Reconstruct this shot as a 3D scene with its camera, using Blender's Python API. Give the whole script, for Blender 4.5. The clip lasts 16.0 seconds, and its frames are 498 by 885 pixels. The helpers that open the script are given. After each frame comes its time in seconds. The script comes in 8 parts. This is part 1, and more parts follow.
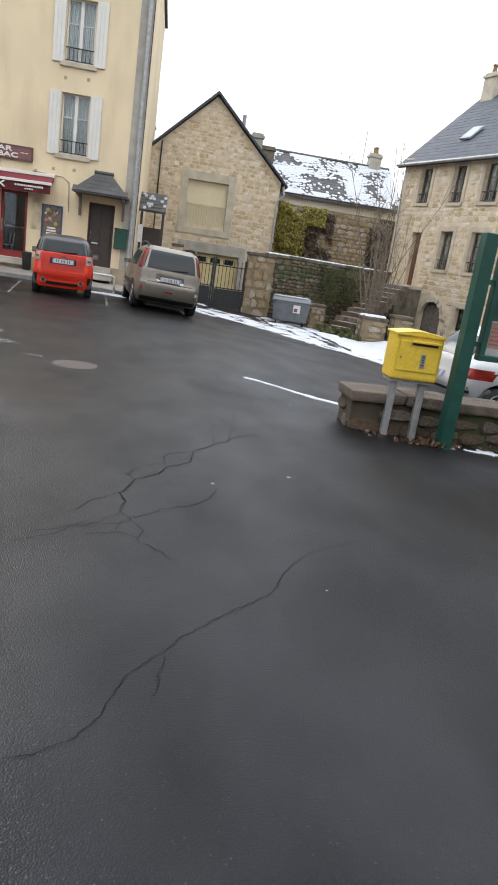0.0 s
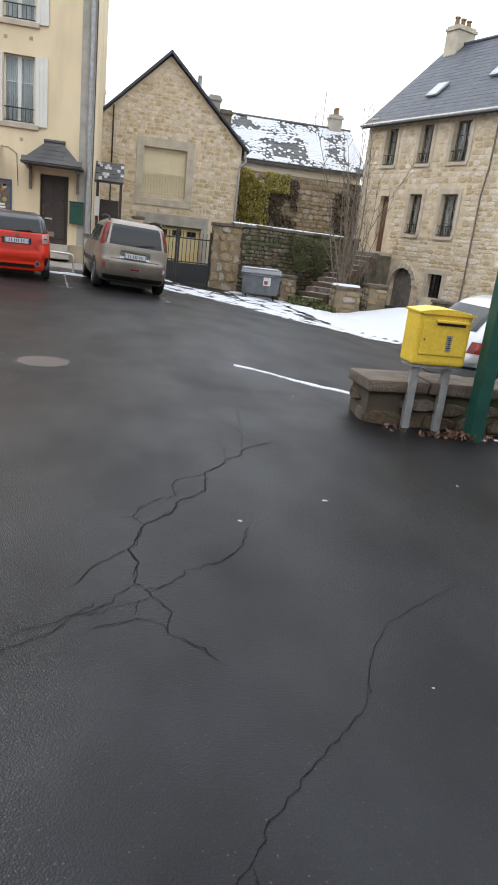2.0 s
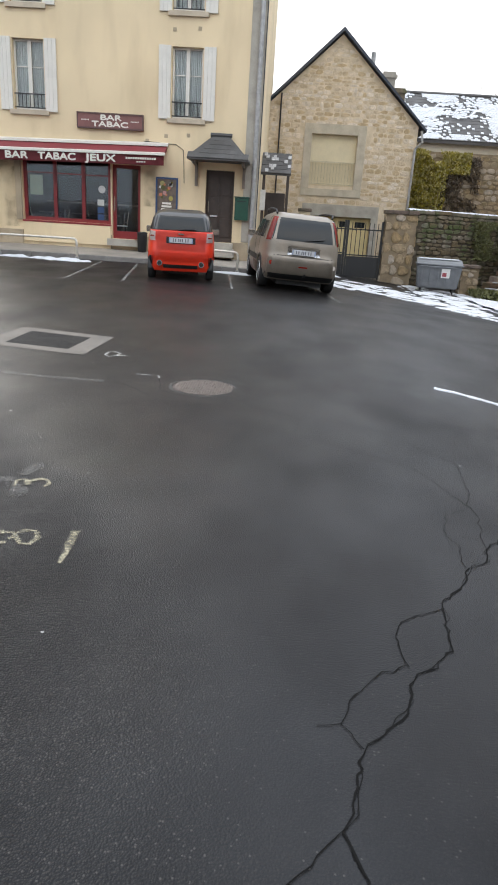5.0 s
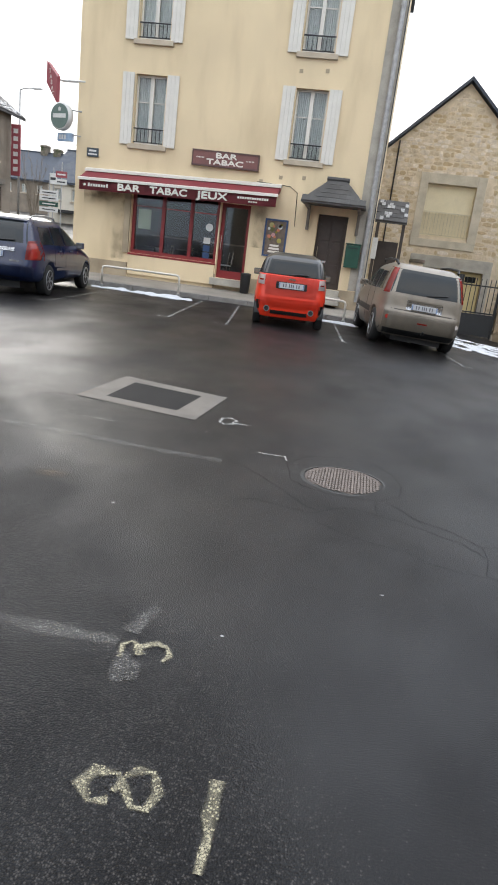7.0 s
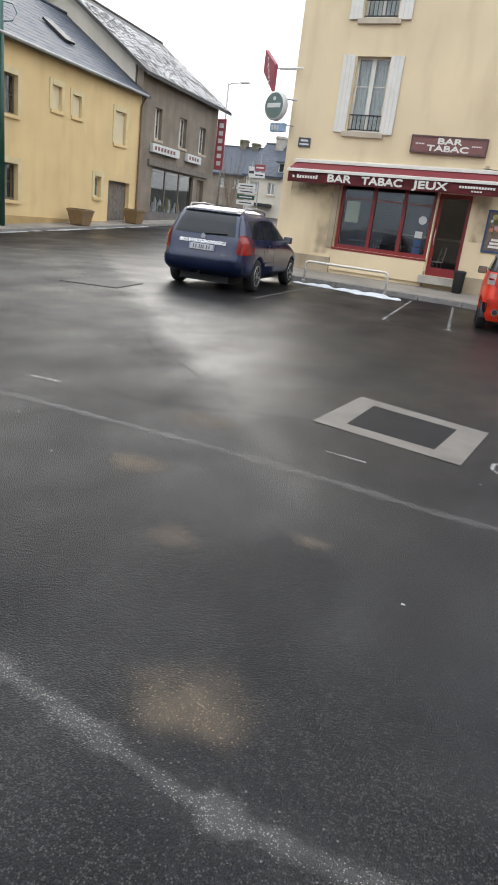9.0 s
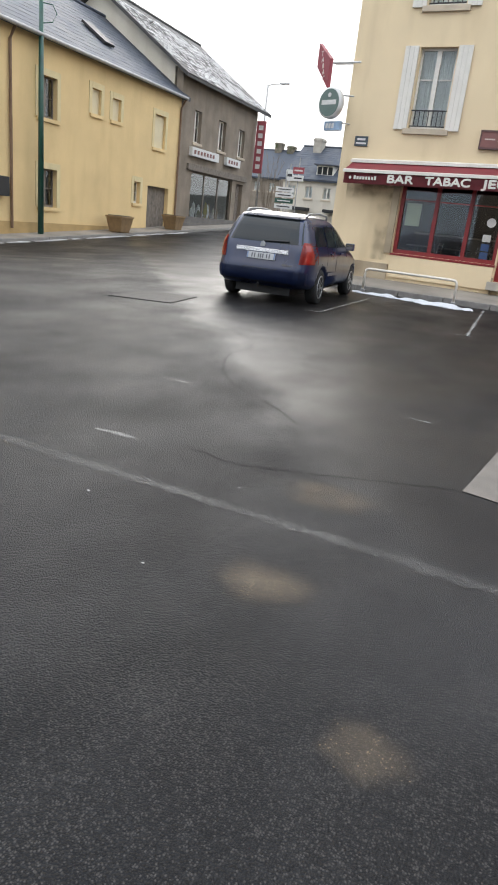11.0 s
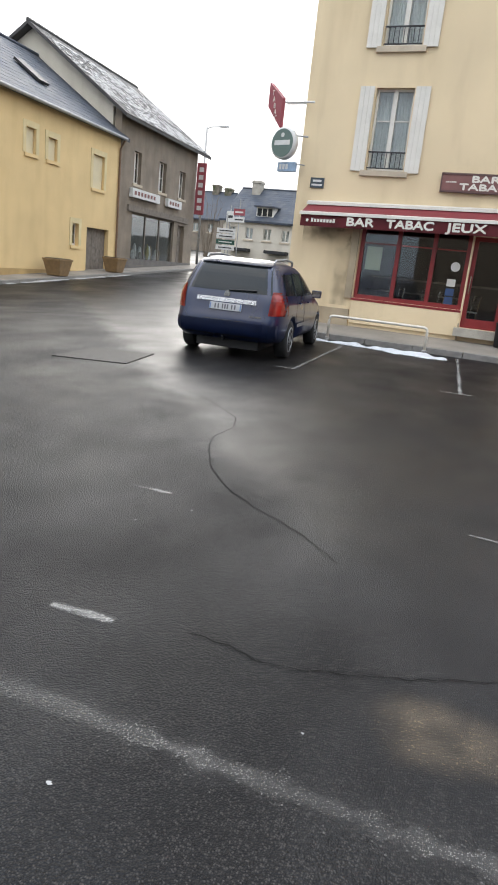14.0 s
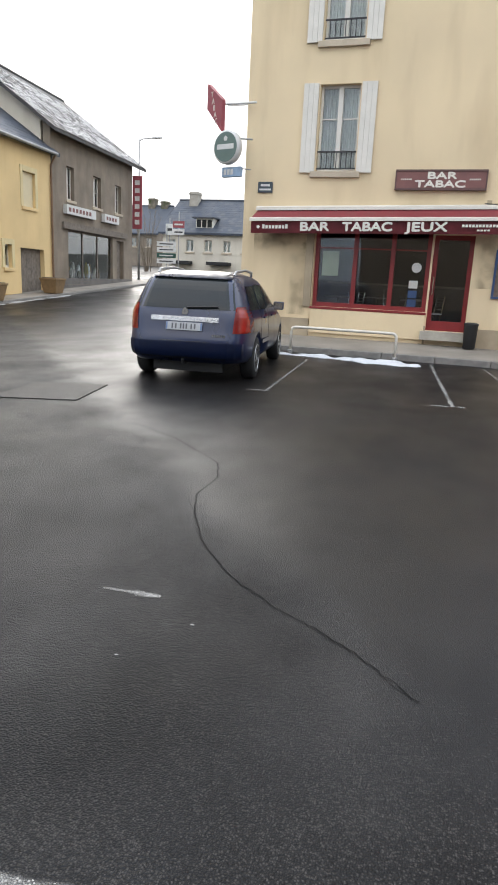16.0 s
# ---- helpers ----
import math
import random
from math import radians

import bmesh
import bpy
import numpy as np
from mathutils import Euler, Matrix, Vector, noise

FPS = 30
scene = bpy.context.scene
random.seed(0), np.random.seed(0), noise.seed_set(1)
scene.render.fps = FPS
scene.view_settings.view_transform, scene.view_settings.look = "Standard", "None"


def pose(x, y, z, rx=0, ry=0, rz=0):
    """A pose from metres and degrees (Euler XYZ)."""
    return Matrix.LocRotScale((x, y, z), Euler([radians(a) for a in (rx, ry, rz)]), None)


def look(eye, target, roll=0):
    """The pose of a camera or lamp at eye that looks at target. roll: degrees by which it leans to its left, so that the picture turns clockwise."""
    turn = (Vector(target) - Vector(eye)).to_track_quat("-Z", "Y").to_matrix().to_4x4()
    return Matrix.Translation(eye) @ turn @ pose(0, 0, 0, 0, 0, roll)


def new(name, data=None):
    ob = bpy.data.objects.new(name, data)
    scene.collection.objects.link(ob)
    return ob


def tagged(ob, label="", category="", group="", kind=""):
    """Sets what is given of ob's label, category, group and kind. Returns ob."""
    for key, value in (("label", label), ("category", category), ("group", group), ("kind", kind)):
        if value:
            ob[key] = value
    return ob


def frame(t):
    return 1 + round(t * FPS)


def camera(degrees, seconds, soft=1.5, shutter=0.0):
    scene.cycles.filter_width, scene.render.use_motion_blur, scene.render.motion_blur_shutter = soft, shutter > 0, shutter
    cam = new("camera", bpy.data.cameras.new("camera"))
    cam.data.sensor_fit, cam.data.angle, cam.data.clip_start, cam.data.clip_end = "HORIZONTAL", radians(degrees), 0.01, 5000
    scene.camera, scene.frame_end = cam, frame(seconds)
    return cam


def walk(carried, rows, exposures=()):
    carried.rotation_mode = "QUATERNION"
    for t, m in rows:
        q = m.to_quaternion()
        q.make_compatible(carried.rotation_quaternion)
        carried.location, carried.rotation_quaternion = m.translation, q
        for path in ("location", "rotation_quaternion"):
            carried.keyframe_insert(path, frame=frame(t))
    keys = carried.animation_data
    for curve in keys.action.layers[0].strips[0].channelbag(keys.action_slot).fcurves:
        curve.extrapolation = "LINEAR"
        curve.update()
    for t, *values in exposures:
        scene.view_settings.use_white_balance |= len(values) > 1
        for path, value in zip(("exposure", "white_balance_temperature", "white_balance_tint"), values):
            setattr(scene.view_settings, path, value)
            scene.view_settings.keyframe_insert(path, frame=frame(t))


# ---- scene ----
# camera and its walk
cam = camera(41.6, 16.0, soft=1.8)
PATH = [
    (0, (-0.049, 0.449, 1.47), (0.25, 2.356, 0.945), 8.5),
    (0.5, (-0.121, 0.661, 1.457), (0.213, 2.563, 0.939), 8.0),
    (1, (-0.144, 0.974, 1.45), (0.219, 2.879, 0.962), 5.9),
    (1.5, (-0.174, 1.359, 1.403), (0.316, 3.226, 0.882), 4.1),
    (2, (-0.298, 1.482, 1.452), (0.112, 3.348, 0.86), 6.6),
    (2.5, (-0.293, 1.84, 1.397), (-0.004, 3.742, 0.849), 4.9),
    (3, (-0.264, 2.143, 1.364), (0.065, 3.996, 0.688), 4.0),
    (3.5, (-0.38, 2.366, 1.421), (0.044, 4.233, 0.841), 7.2),
    (4, (-0.375, 2.618, 1.434), (-0.214, 4.527, 0.86), 4.3),
    (4.5, (-0.404, 2.923, 1.42), (-0.415, 4.818, 0.782), 3.9),
    (4.7, (-0.416, 2.967, 1.432), (-0.448, 4.857, 0.778), 3.7),
    (6.8, (-1.055, 4.194, 1.43), (-1.291, 6.093, 0.848), 7.0),
    (7, (-1.121, 4.261, 1.456), (-1.4, 6.16, 0.892), 7.1),
    (7.5, (-1.308, 4.471, 1.434), (-1.779, 6.325, 0.851), 6.3),
    (8, (-1.53, 4.734, 1.436), (-2.245, 6.491, 0.8), 4.9),
    (8.5, (-1.839, 4.895, 1.432), (-2.52, 6.688, 0.865), 6.5),
    (9, (-2.059, 5.112, 1.416), (-2.811, 6.849, 0.772), 7.2),
    (9.5, (-2.314, 5.58, 1.328), (-3.253, 7.215, 0.661), 4.3),
    (10, (-2.521, 5.778, 1.308), (-3.444, 7.446, 0.703), 4.3),
    (10.2, (-2.639, 5.8, 1.332), (-3.477, 7.492, 0.674), 6.5),
    (12.3, (-3.624, 6.457, 1.409), (-4.46, 8.167, 0.796), 5.6),
    (12.5, (-3.652, 6.555, 1.412), (-4.559, 8.225, 0.79), 3.0),
    (13, (-3.825, 6.786, 1.413), (-4.757, 8.47, 0.868), 3.7),
    (13.5, (-4.032, 7.012, 1.376), (-4.819, 8.769, 0.833), 4.2),
    (14, (-4.193, 7.092, 1.459), (-4.893, 8.891, 0.937), 6.1),
    (14.5, (-4.373, 7.399, 1.404), (-5.124, 9.158, 0.82), 3.9),
    (15, (-4.55, 7.667, 1.406), (-5.236, 9.451, 0.817), 1.8),
    (15.5, (-4.759, 7.813, 1.472), (-5.301, 9.674, 0.979), 4.5),
    (16, (-4.861, 8.041, 1.46), (-5.432, 9.896, 0.978), 2.8),
]
walk(cam, [(t, look(eye, target, roll)) for t, eye, target, roll in PATH])

# ---- world and light ----
SUN_AZ, SUN_EL = radians(118), radians(24)      # direction to the veiled sun, from +x
world = bpy.data.worlds.new("world")
scene.world = world
world.use_nodes = True
wn, wl = world.node_tree.nodes, world.node_tree.links
wn.clear()
w_out, w_bg, w_sky = wn.new("ShaderNodeOutputWorld"), wn.new("ShaderNodeBackground"), wn.new("ShaderNodeTexSky")
w_sky.sky_type, w_sky.sun_disc = "NISHITA", False
w_sky.sun_elevation, w_sky.sun_rotation = SUN_EL, radians(90) - SUN_AZ
w_gain, w_mix, w_ramp, w_noise, w_tc, w_map = (wn.new("ShaderNodeVectorMath"), wn.new("ShaderNodeMix"), wn.new("ShaderNodeValToRGB"),
    wn.new("ShaderNodeTexNoise"), wn.new("ShaderNodeTexCoord"), wn.new("ShaderNodeMapping"))
w_gain.operation = "SCALE"
w_gain.inputs["Scale"].default_value = 0.10
w_map.inputs["Scale"].default_value = (1.0, 1.0, 3.0)
w_noise.inputs["Scale"].default_value, w_noise.inputs["Detail"].default_value = 1.6, 5.0
w_ramp.color_ramp.elements[0].position, w_ramp.color_ramp.elements[0].color = 0.40, (0.60, 0.68, 0.80, 1)
w_ramp.color_ramp.elements[1].position, w_ramp.color_ramp.elements[1].color = 0.68, (1.13, 1.09, 1.05, 1)
w_mix.data_type = "RGBA"
w_mix.inputs[0].default_value = 0.88
wl.new(w_tc.outputs["Generated"], w_map.inputs["Vector"])
wl.new(w_map.outputs["Vector"], w_noise.inputs["Vector"])
wl.new(w_noise.outputs[0], w_ramp.inputs[0])
wl.new(w_sky.outputs[0], w_gain.inputs[0])
wl.new(w_gain.outputs[0], w_mix.inputs[6])
wl.new(w_ramp.outputs[0], w_mix.inputs[7])
wl.new(w_mix.outputs[2], w_bg.inputs["Color"])
wl.new(w_bg.outputs[0], w_out.inputs[0])
w_sep, w_up = wn.new("ShaderNodeSeparateXYZ"), wn.new("ShaderNodeMapRange")     # an overcast sky is brightest overhead
w_up.inputs[1].default_value, w_up.inputs[2].default_value = 0.16, 0.85
w_up.inputs[3].default_value, w_up.inputs[4].default_value = 0.72, 1.5
wl.new(w_tc.outputs["Generated"], w_sep.inputs[0])
wl.new(w_sep.outputs[2], w_up.inputs[0])
wl.new(w_up.outputs[0], w_bg.inputs["Strength"])
sun = new("sun", bpy.data.lights.new("sun", "SUN"))
sun.data.energy, sun.data.angle, sun.data.color = 0.6, radians(30), (1.0, 0.95, 0.87)
sun.matrix_world = look((0, 0, 0), (-math.cos(SUN_AZ) * math.cos(SUN_EL), -math.sin(SUN_AZ) * math.cos(SUN_EL), -math.sin(SUN_EL)))
scene.view_settings.exposure = 1.25


# ---- materials ----
def mat(name, col, rough=0.7, var=0.25, scale=6.0, bump=0.2, bscale=60.0, metal=0.0, col2=None, spots=0.0, spec=0.5, coat=0.0, rand=0.0, stain=0.0):
    """A surface: base colour mottled at two scales, fine relief, uneven gloss."""
    m = bpy.data.materials.new(name)
    m.use_nodes = True
    n, l = m.node_tree.nodes, m.node_tree.links
    b = n["Principled BSDF"]
    b.inputs["Metallic"].default_value = metal
    b.inputs["Specular IOR Level"].default_value = spec
    b.inputs["Coat Weight"].default_value = coat
    tc = n.new("ShaderNodeTexCoord")

    def noise_tex(s, detail=4.0, stretch=None):
        t = n.new("ShaderNodeTexNoise")
        t.inputs["Scale"].default_value, t.inputs["Detail"].default_value = s, detail
        if stretch:
            mp = n.new("ShaderNodeMapping")
            mp.inputs["Scale"].default_value = stretch
            l.new(tc.outputs["Object"], mp.inputs["Vector"])
            l.new(mp.outputs[0], t.inputs["Vector"])
        else:
            l.new(tc.outputs["Object"], t.inputs["Vector"])
        return t

    def mix(fac, a, c, kind="MIX"):
        x = n.new("ShaderNodeMix")
        x.data_type, x.blend_type = "RGBA", kind
        for sock, v in ((x.inputs[0], fac), (x.inputs[6], a), (x.inputs[7], c)):
            if hasattr(v, "links") or hasattr(v, "is_linked"):
                l.new(v, sock)
            else:
                sock.default_value = v
        return x.outputs[2]

    def ramp(src, p0, p1):
        r = n.new("ShaderNodeMapRange")
        r.inputs[1].default_value, r.inputs[2].default_value = p0, p1
        l.new(src, r.inputs[0])
        return r.outputs[0]
    c2 = col2 or tuple(max(0.0, c * (1 - var)) for c in col)
    c1 = tuple(min(1.0, c * (1 + var * 0.35)) for c in col)
    big = noise_tex(scale)
    out = mix(ramp(big.outputs[0], 0.32, 0.68), (*c2, 1), (*c1, 1))
    fine = noise_tex(bscale, 3.0)
    out = mix(ramp(fine.outputs[0], 0.3, 0.75), mix(1.0, out, (0.80, 0.80, 0.80, 1), "MULTIPLY"), out)
    if stain:
        st = noise_tex(1.6, 6.0, (1.0, 1.0, 0.22))
        f = n.new("ShaderNodeMath")
        f.operation = "MULTIPLY"
        f.inputs[1].default_value = stain
        l.new(ramp(st.outputs[0], 0.48, 0.72), f.inputs[0])
        out = mix(f.outputs[0], out, mix(1.0, out, (0.55, 0.50, 0.44, 1), "MULTIPLY"))
    if rand:
        oi, hs = n.new("ShaderNodeObjectInfo"), n.new("ShaderNodeHueSaturation")
        isl = n.new("ShaderNodeNewGeometry")
        add = n.new("ShaderNodeMath")
        add.operation = "ADD"
        l.new(oi.outputs["Random"], add.inputs[0])
        l.new(isl.outputs["Random Per Island"], add.inputs[1])
        fr = n.new("ShaderNodeMath")
        fr.operation = "FRACT"
        l.new(add.outputs[0], fr.inputs[0])
        mr = n.new("ShaderNodeMapRange")
        mr.inputs[3].default_value, mr.inputs[4].default_value = 1 - rand, 1 + rand
        l.new(fr.outputs[0], mr.inputs[0])
        l.new(mr.outputs[0], hs.inputs["Value"])
        mr2 = n.new("ShaderNodeMapRange")
        mr2.inputs[3].default_value, mr2.inputs[4].default_value = 1.25, 0.6
        l.new(fr.outputs[0], mr2.inputs[0])
        l.new(mr2.outputs[0], hs.inputs["Saturation"])
        l.new(out, hs.inputs["Color"])
        out = hs.outputs[0]
    if spots:
        sp = noise_tex(scale * 0.35, 6.0)
        f = n.new("ShaderNodeMath")
        f.operation = "MULTIPLY"
        f.inputs[1].default_value = spots
        l.new(ramp(sp.outputs[0], 0.5, 0.62), f.inputs[0])
        out = mix(f.outputs[0], out, (0.05, 0.07, 0.02, 1))
    l.new(out, b.inputs["Base Color"])
    rr = n.new("ShaderNodeMapRange")
    rr.inputs[3].default_value, rr.inputs[4].default_value = max(0.02, rough - 0.10), min(1.0, rough + 0.10)
    l.new(big.outputs[0], rr.inputs[0])
    l.new(rr.outputs[0], b.inputs["Roughness"])
    if bump:
        bp = n.new("ShaderNodeBump")
        bp.inputs["Strength"].default_value, bp.inputs["Distance"].default_value = bump, 0.02
        l.new(fine.outputs[0], bp.inputs["Height"])
        l.new(bp.outputs[0], b.inputs["Normal"])
    return m


def glass(name, tint=(0.85, 0.9, 0.9), rough=0.02, alpha=0.0):
    m = bpy.data.materials.new(name)
    m.use_nodes = True
    b = m.node_tree.nodes["Principled BSDF"]
    b.inputs["Base Color"].default_value = (*tint, 1)
    b.inputs["Transmission Weight"].default_value = 1.0 - alpha
    b.inputs["Roughness"].default_value = rough
    b.inputs["IOR"].default_value = 1.5
    return m


def asphalt_material():
    m = bpy.data.materials.new("wet_asphalt")
    m.use_nodes = True
    n, l = m.node_tree.nodes, m.node_tree.links
    b = n["Principled BSDF"]
    tc = n.new("ShaderNodeTexCoord")

    def noise_tex(s, d, stretch=None):
        t = n.new("ShaderNodeTexNoise")
        t.inputs["Scale"].default_value, t.inputs["Detail"].default_value = s, d
        src = tc.outputs["Object"]
        if stretch:
            mp = n.new("ShaderNodeMapping")
            mp.inputs["Scale"].default_value = stretch
            l.new(src, mp.inputs["Vector"])
            src = mp.outputs[0]
        l.new(src, t.inputs["Vector"])
        return t.outputs[0]

    def rng(src, a, c, lo=0.0, hi=1.0):
        r = n.new("ShaderNodeMapRange")
        for i, v in enumerate((a, c, lo, hi)):
            r.inputs[i + 1].default_value = v
        l.new(src, r.inputs[0])
        return r.outputs[0]

    def mixc(f, a, c):
        x = n.new("ShaderNodeMix")
        x.data_type = "RGBA"
        l.new(f, x.inputs[0])
        for sock, v in ((x.inputs[6], a), (x.inputs[7], c)):
            if isinstance(v, tuple):
                sock.default_value = v
            else:
                l.new(v, sock)
        return x.outputs[2]
    def calc(op, a, c=0.0):
        x = n.new("ShaderNodeMath")
        x.operation = op
        for sock, v in zip(x.inputs, (a, c)):
            if isinstance(v, float):
                sock.default_value = v
            else:
                l.new(v, sock)
        return x.outputs[0]
    # the older, coarser layer lies on the street side of a slanting joint
    at = n.new("ShaderNodeSeparateXYZ")
    l.new(tc.outputs["Object"], at.inputs[0])
    wide = noise_tex(0.32, 5.0)
    mid = noise_tex(1.7, 6.0)
    fine = noise_tex(120.0, 3.0)
    slant = calc("ADD", calc("MULTIPLY", at.outputs[1], 0.87), at.outputs[0])
    slant = calc("ADD", slant, rng(mid, 0.3, 0.7, -0.18, 0.18))
    old = calc("MULTIPLY", rng(slant, 4.25, 3.75), rng(calc("ADD", at.outputs[0], rng(wide, 0.3, 0.7, -0.8, 0.8)), -0.4, -1.7))
    grain = n.new("ShaderNodeTexVoronoi")
    grain.inputs["Scale"].default_value = 150.0
    l.new(tc.outputs["Object"], grain.inputs["Vector"])
    pick = n.new("ShaderNodeSeparateColor")
    l.new(grain.outputs["Color"], pick.inputs[0])
    # pale stones show where the binder has worn off them
    bare = calc("MULTIPLY", calc("LESS_THAN", pick.outputs[0], calc("ADD", calc("MULTIPLY", old, rng(mid, 0.35, 0.7, 0.12, 0.45)), 0.008)), rng(grain.outputs["Distance"], 0.62, 0.30))
    base = mixc(rng(wide, 0.38, 0.62), (0.0044, 0.0039, 0.0040, 1), (0.0076, 0.0068, 0.0067, 1))
    base = mixc(rng(mid, 0.45, 0.75, 0.0, 0.6), base, (0.0115, 0.0102, 0.0094, 1))
    base = mixc(rng(fine, 0.52, 0.72, 0.0, 0.5), base, (0.022, 0.0195, 0.0178, 1))
    base = mixc(bare, base, (0.050, 0.046, 0.043, 1))
    l.new(base, b.inputs["Base Color"])
    wet = noise_tex(0.42, 4.0, (1.0, 0.75, 1.0))
    damp = noise_tex(1.15, 7.0, (1.0, 0.6, 1.0))
    rough = calc("ADD", calc("ADD", rng(wet, 0.32, 0.66, 0.33, 0.44), rng(damp, 0.35, 0.68, -0.05, 0.08)), calc("MULTIPLY", old, 0.10))
    l.new(rough, b.inputs["Roughness"])
    l.new(calc("MULTIPLY", rng(damp, 0.34, 0.66, 0.29, 0.16), rng(old, 0.0, 1.0, 1.0, 0.95)), b.inputs["Specular IOR Level"])
    b.inputs["Specular Tint"].default_value = (0.82, 0.90, 1.0, 1)
    bp, bp2 = n.new("ShaderNodeBump"), n.new("ShaderNodeBump")
    bp.inputs["Distance"].default_value = 0.005
    l.new(rng(old, 0.0, 1.0, 0.35, 1.0), bp.inputs["Strength"])
    bp.invert = True
    l.new(grain.outputs["Distance"], bp.inputs["Height"])
    bp2.inputs["Distance"].default_value, bp2.inputs["Strength"].default_value = 0.03, 0.07
    l.new(mid, bp2.inputs["Height"])
    l.new(bp2.outputs[0], bp.inputs["Normal"])
    l.new(bp.outputs[0], b.inputs["Normal"])
    return m


def worn_paint(name, col, film=0.1, keep=0.25, fine=90.0, broad=2.5, rough=0.6):
    """Thin stuff on the road: a faint film and chips between the stones; both fade towards the edge, which lies at u = 0 and 1."""
    m = mat(name, col, rough, 0.25, 14.0, 0.3, 120)
    n, l = m.node_tree.nodes, m.node_tree.links
    tc = n.new("ShaderNodeTexCoord")

    def math_node(op, a, c=0.0, d=0.0):
        x = n.new("ShaderNodeMath")
        x.operation = op
        for sock, v in zip(x.inputs, (a, c, d)):
            if isinstance(v, float):
                sock.default_value = v
            else:
                l.new(v, sock)
        return x.outputs[0]

    def ranged(v, a, c, lo=0.0, hi=1.0):
        r = n.new("ShaderNodeMapRange")
        r.interpolation_type = "SMOOTHSTEP"
        for i, q in enumerate((a, c, lo, hi)):
            r.inputs[i + 1].default_value = q
        l.new(v, r.inputs[0])
        return r.outputs[0]
    uv, cells, g, f, sep = n.new("ShaderNodeSeparateXYZ"), n.new("ShaderNodeTexVoronoi"), n.new("ShaderNodeTexNoise"), n.new("ShaderNodeTexNoise"), n.new("ShaderNodeSeparateColor")
    l.new(tc.outputs["UV"], uv.inputs[0])
    cells.inputs["Scale"].default_value = fine
    g.inputs["Scale"].default_value, g.inputs["Detail"].default_value = broad, 4.0
    f.inputs["Scale"].default_value, f.inputs["Detail"].default_value = fine * 2.2, 2.0
    for t in (cells, g, f):
        l.new(tc.outputs["Object"], t.inputs["Vector"])
    l.new(cells.outputs["Color"], sep.inputs[0])
    edge = math_node("ABSOLUTE", math_node("MULTIPLY_ADD", uv.outputs[0], 2.0, -1.0))
    fall = math_node("MULTIPLY", ranged(edge, 1.0, 0.25), ranged(g.outputs[0], 0.30, 0.62, 0.45, 1.15))
    lit = math_node("LESS_THAN", sep.outputs[0], math_node("MULTIPLY", fall, keep))
    chip = math_node("MULTIPLY", lit, ranged(cells.outputs["Distance"], 0.55, 0.35))
    thin = math_node("MULTIPLY", math_node("MULTIPLY", fall, film), ranged(f.outputs[0], 0.35, 0.65, 0.35, 1.5))
    l.new(math_node("MINIMUM", math_node("MAXIMUM", chip, thin), 1.0), n["Principled BSDF"].inputs["Alpha"])
    return m


ASPHALT = asphalt_material()
PAINT_THIN = worn_paint("faint_road_paint", (0.20, 0.195, 0.185), 0.22, 0.24, 210.0)
PAINT_HALO = worn_paint("paint_dust", (0.10, 0.097, 0.094), 0.09, 0.05, 120.0)
PAINT_FULL = worn_paint("white_road_paint", (0.32, 0.315, 0.30), 0.7, 0.5, 130.0)
PAINT_YELLOW = worn_paint("flaking_yellow_paint", (0.34, 0.31, 0.21), 0.55, 0.7, 120.0)
SAND_DUST = worn_paint("sandy_dust", (0.19, 0.15, 0.105), 0.42, 0.16, 160.0, 5.0, 0.9)
# wall stain and the shadow under the awning, both in one dark film
STAIN_SHADE = worn_paint("damp_stain", (0.16, 0.125, 0.09), 0.30, 0.0, 1.2, 0.9, 0.9)
RENDER_BEIGE = mat("beige_render", (0.81, 0.66, 0.43), 0.9, 0.10, 0.5, 0.25, 90, stain=0.32)
RENDER_DARK = mat("weathered_base_render", (0.44, 0.36, 0.25), 0.9, 0.25, 1.5, 0.3, 90, stain=0.5)
RENDER_YELLOW = mat("yellow_render", (0.80, 0.60, 0.31), 0.9, 0.10, 0.6, 0.25, 80, stain=0.18)
RENDER_CREAM = mat("cream_render", (0.68, 0.63, 0.53), 0.9, 0.12, 0.5, 0.2, 80, stain=0.25)
RENDER_GREY = mat("grey_brown_render", (0.27, 0.225, 0.175), 0.9, 0.25, 1.2, 0.4, 50, stain=0.4)
CONCRETE = mat("concrete", (0.44, 0.41, 0.35), 0.85, 0.25, 2.5, 0.3, 70, stain=0.3)
CONCRETE_BEIGE = mat("beige_concrete", (0.54, 0.48, 0.37), 0.85, 0.2, 2.5, 0.3, 70, stain=0.2)
PAVE = mat("pavement_concrete", (0.30, 0.27, 0.23), 0.7, 0.3, 1.2, 0.3, 60)
KERB = mat("granite_kerb", (0.25, 0.24, 0.225), 0.7, 0.3, 5, 0.3, 120)
STONE = mat("rubble_stone", (0.66, 0.53, 0.36), 0.9, 0.28, 5.0, 0.5, 40, rand=0.20)
STONE_DARK = mat("mossy_stone", (0.17, 0.135, 0.085), 0.95, 0.4, 4.0, 0.7, 35, rand=0.30, spots=0.85)
STONE_LOW = mat("weathered_wall_stone", (0.17, 0.115, 0.075), 0.92, 0.5, 7.0, 0.9, 45, rand=0.28, spots=0.3)
STONE_CAP = mat("worn_capstone", (0.15, 0.11, 0.085), 0.85, 0.5, 5.0, 0.9, 60, spots=0.3)
PIER_STONE = mat("brown_pier_stone", (0.36, 0.275, 0.175), 0.9, 0.35, 4.0, 0.6, 40, rand=0.16, spots=0.2)
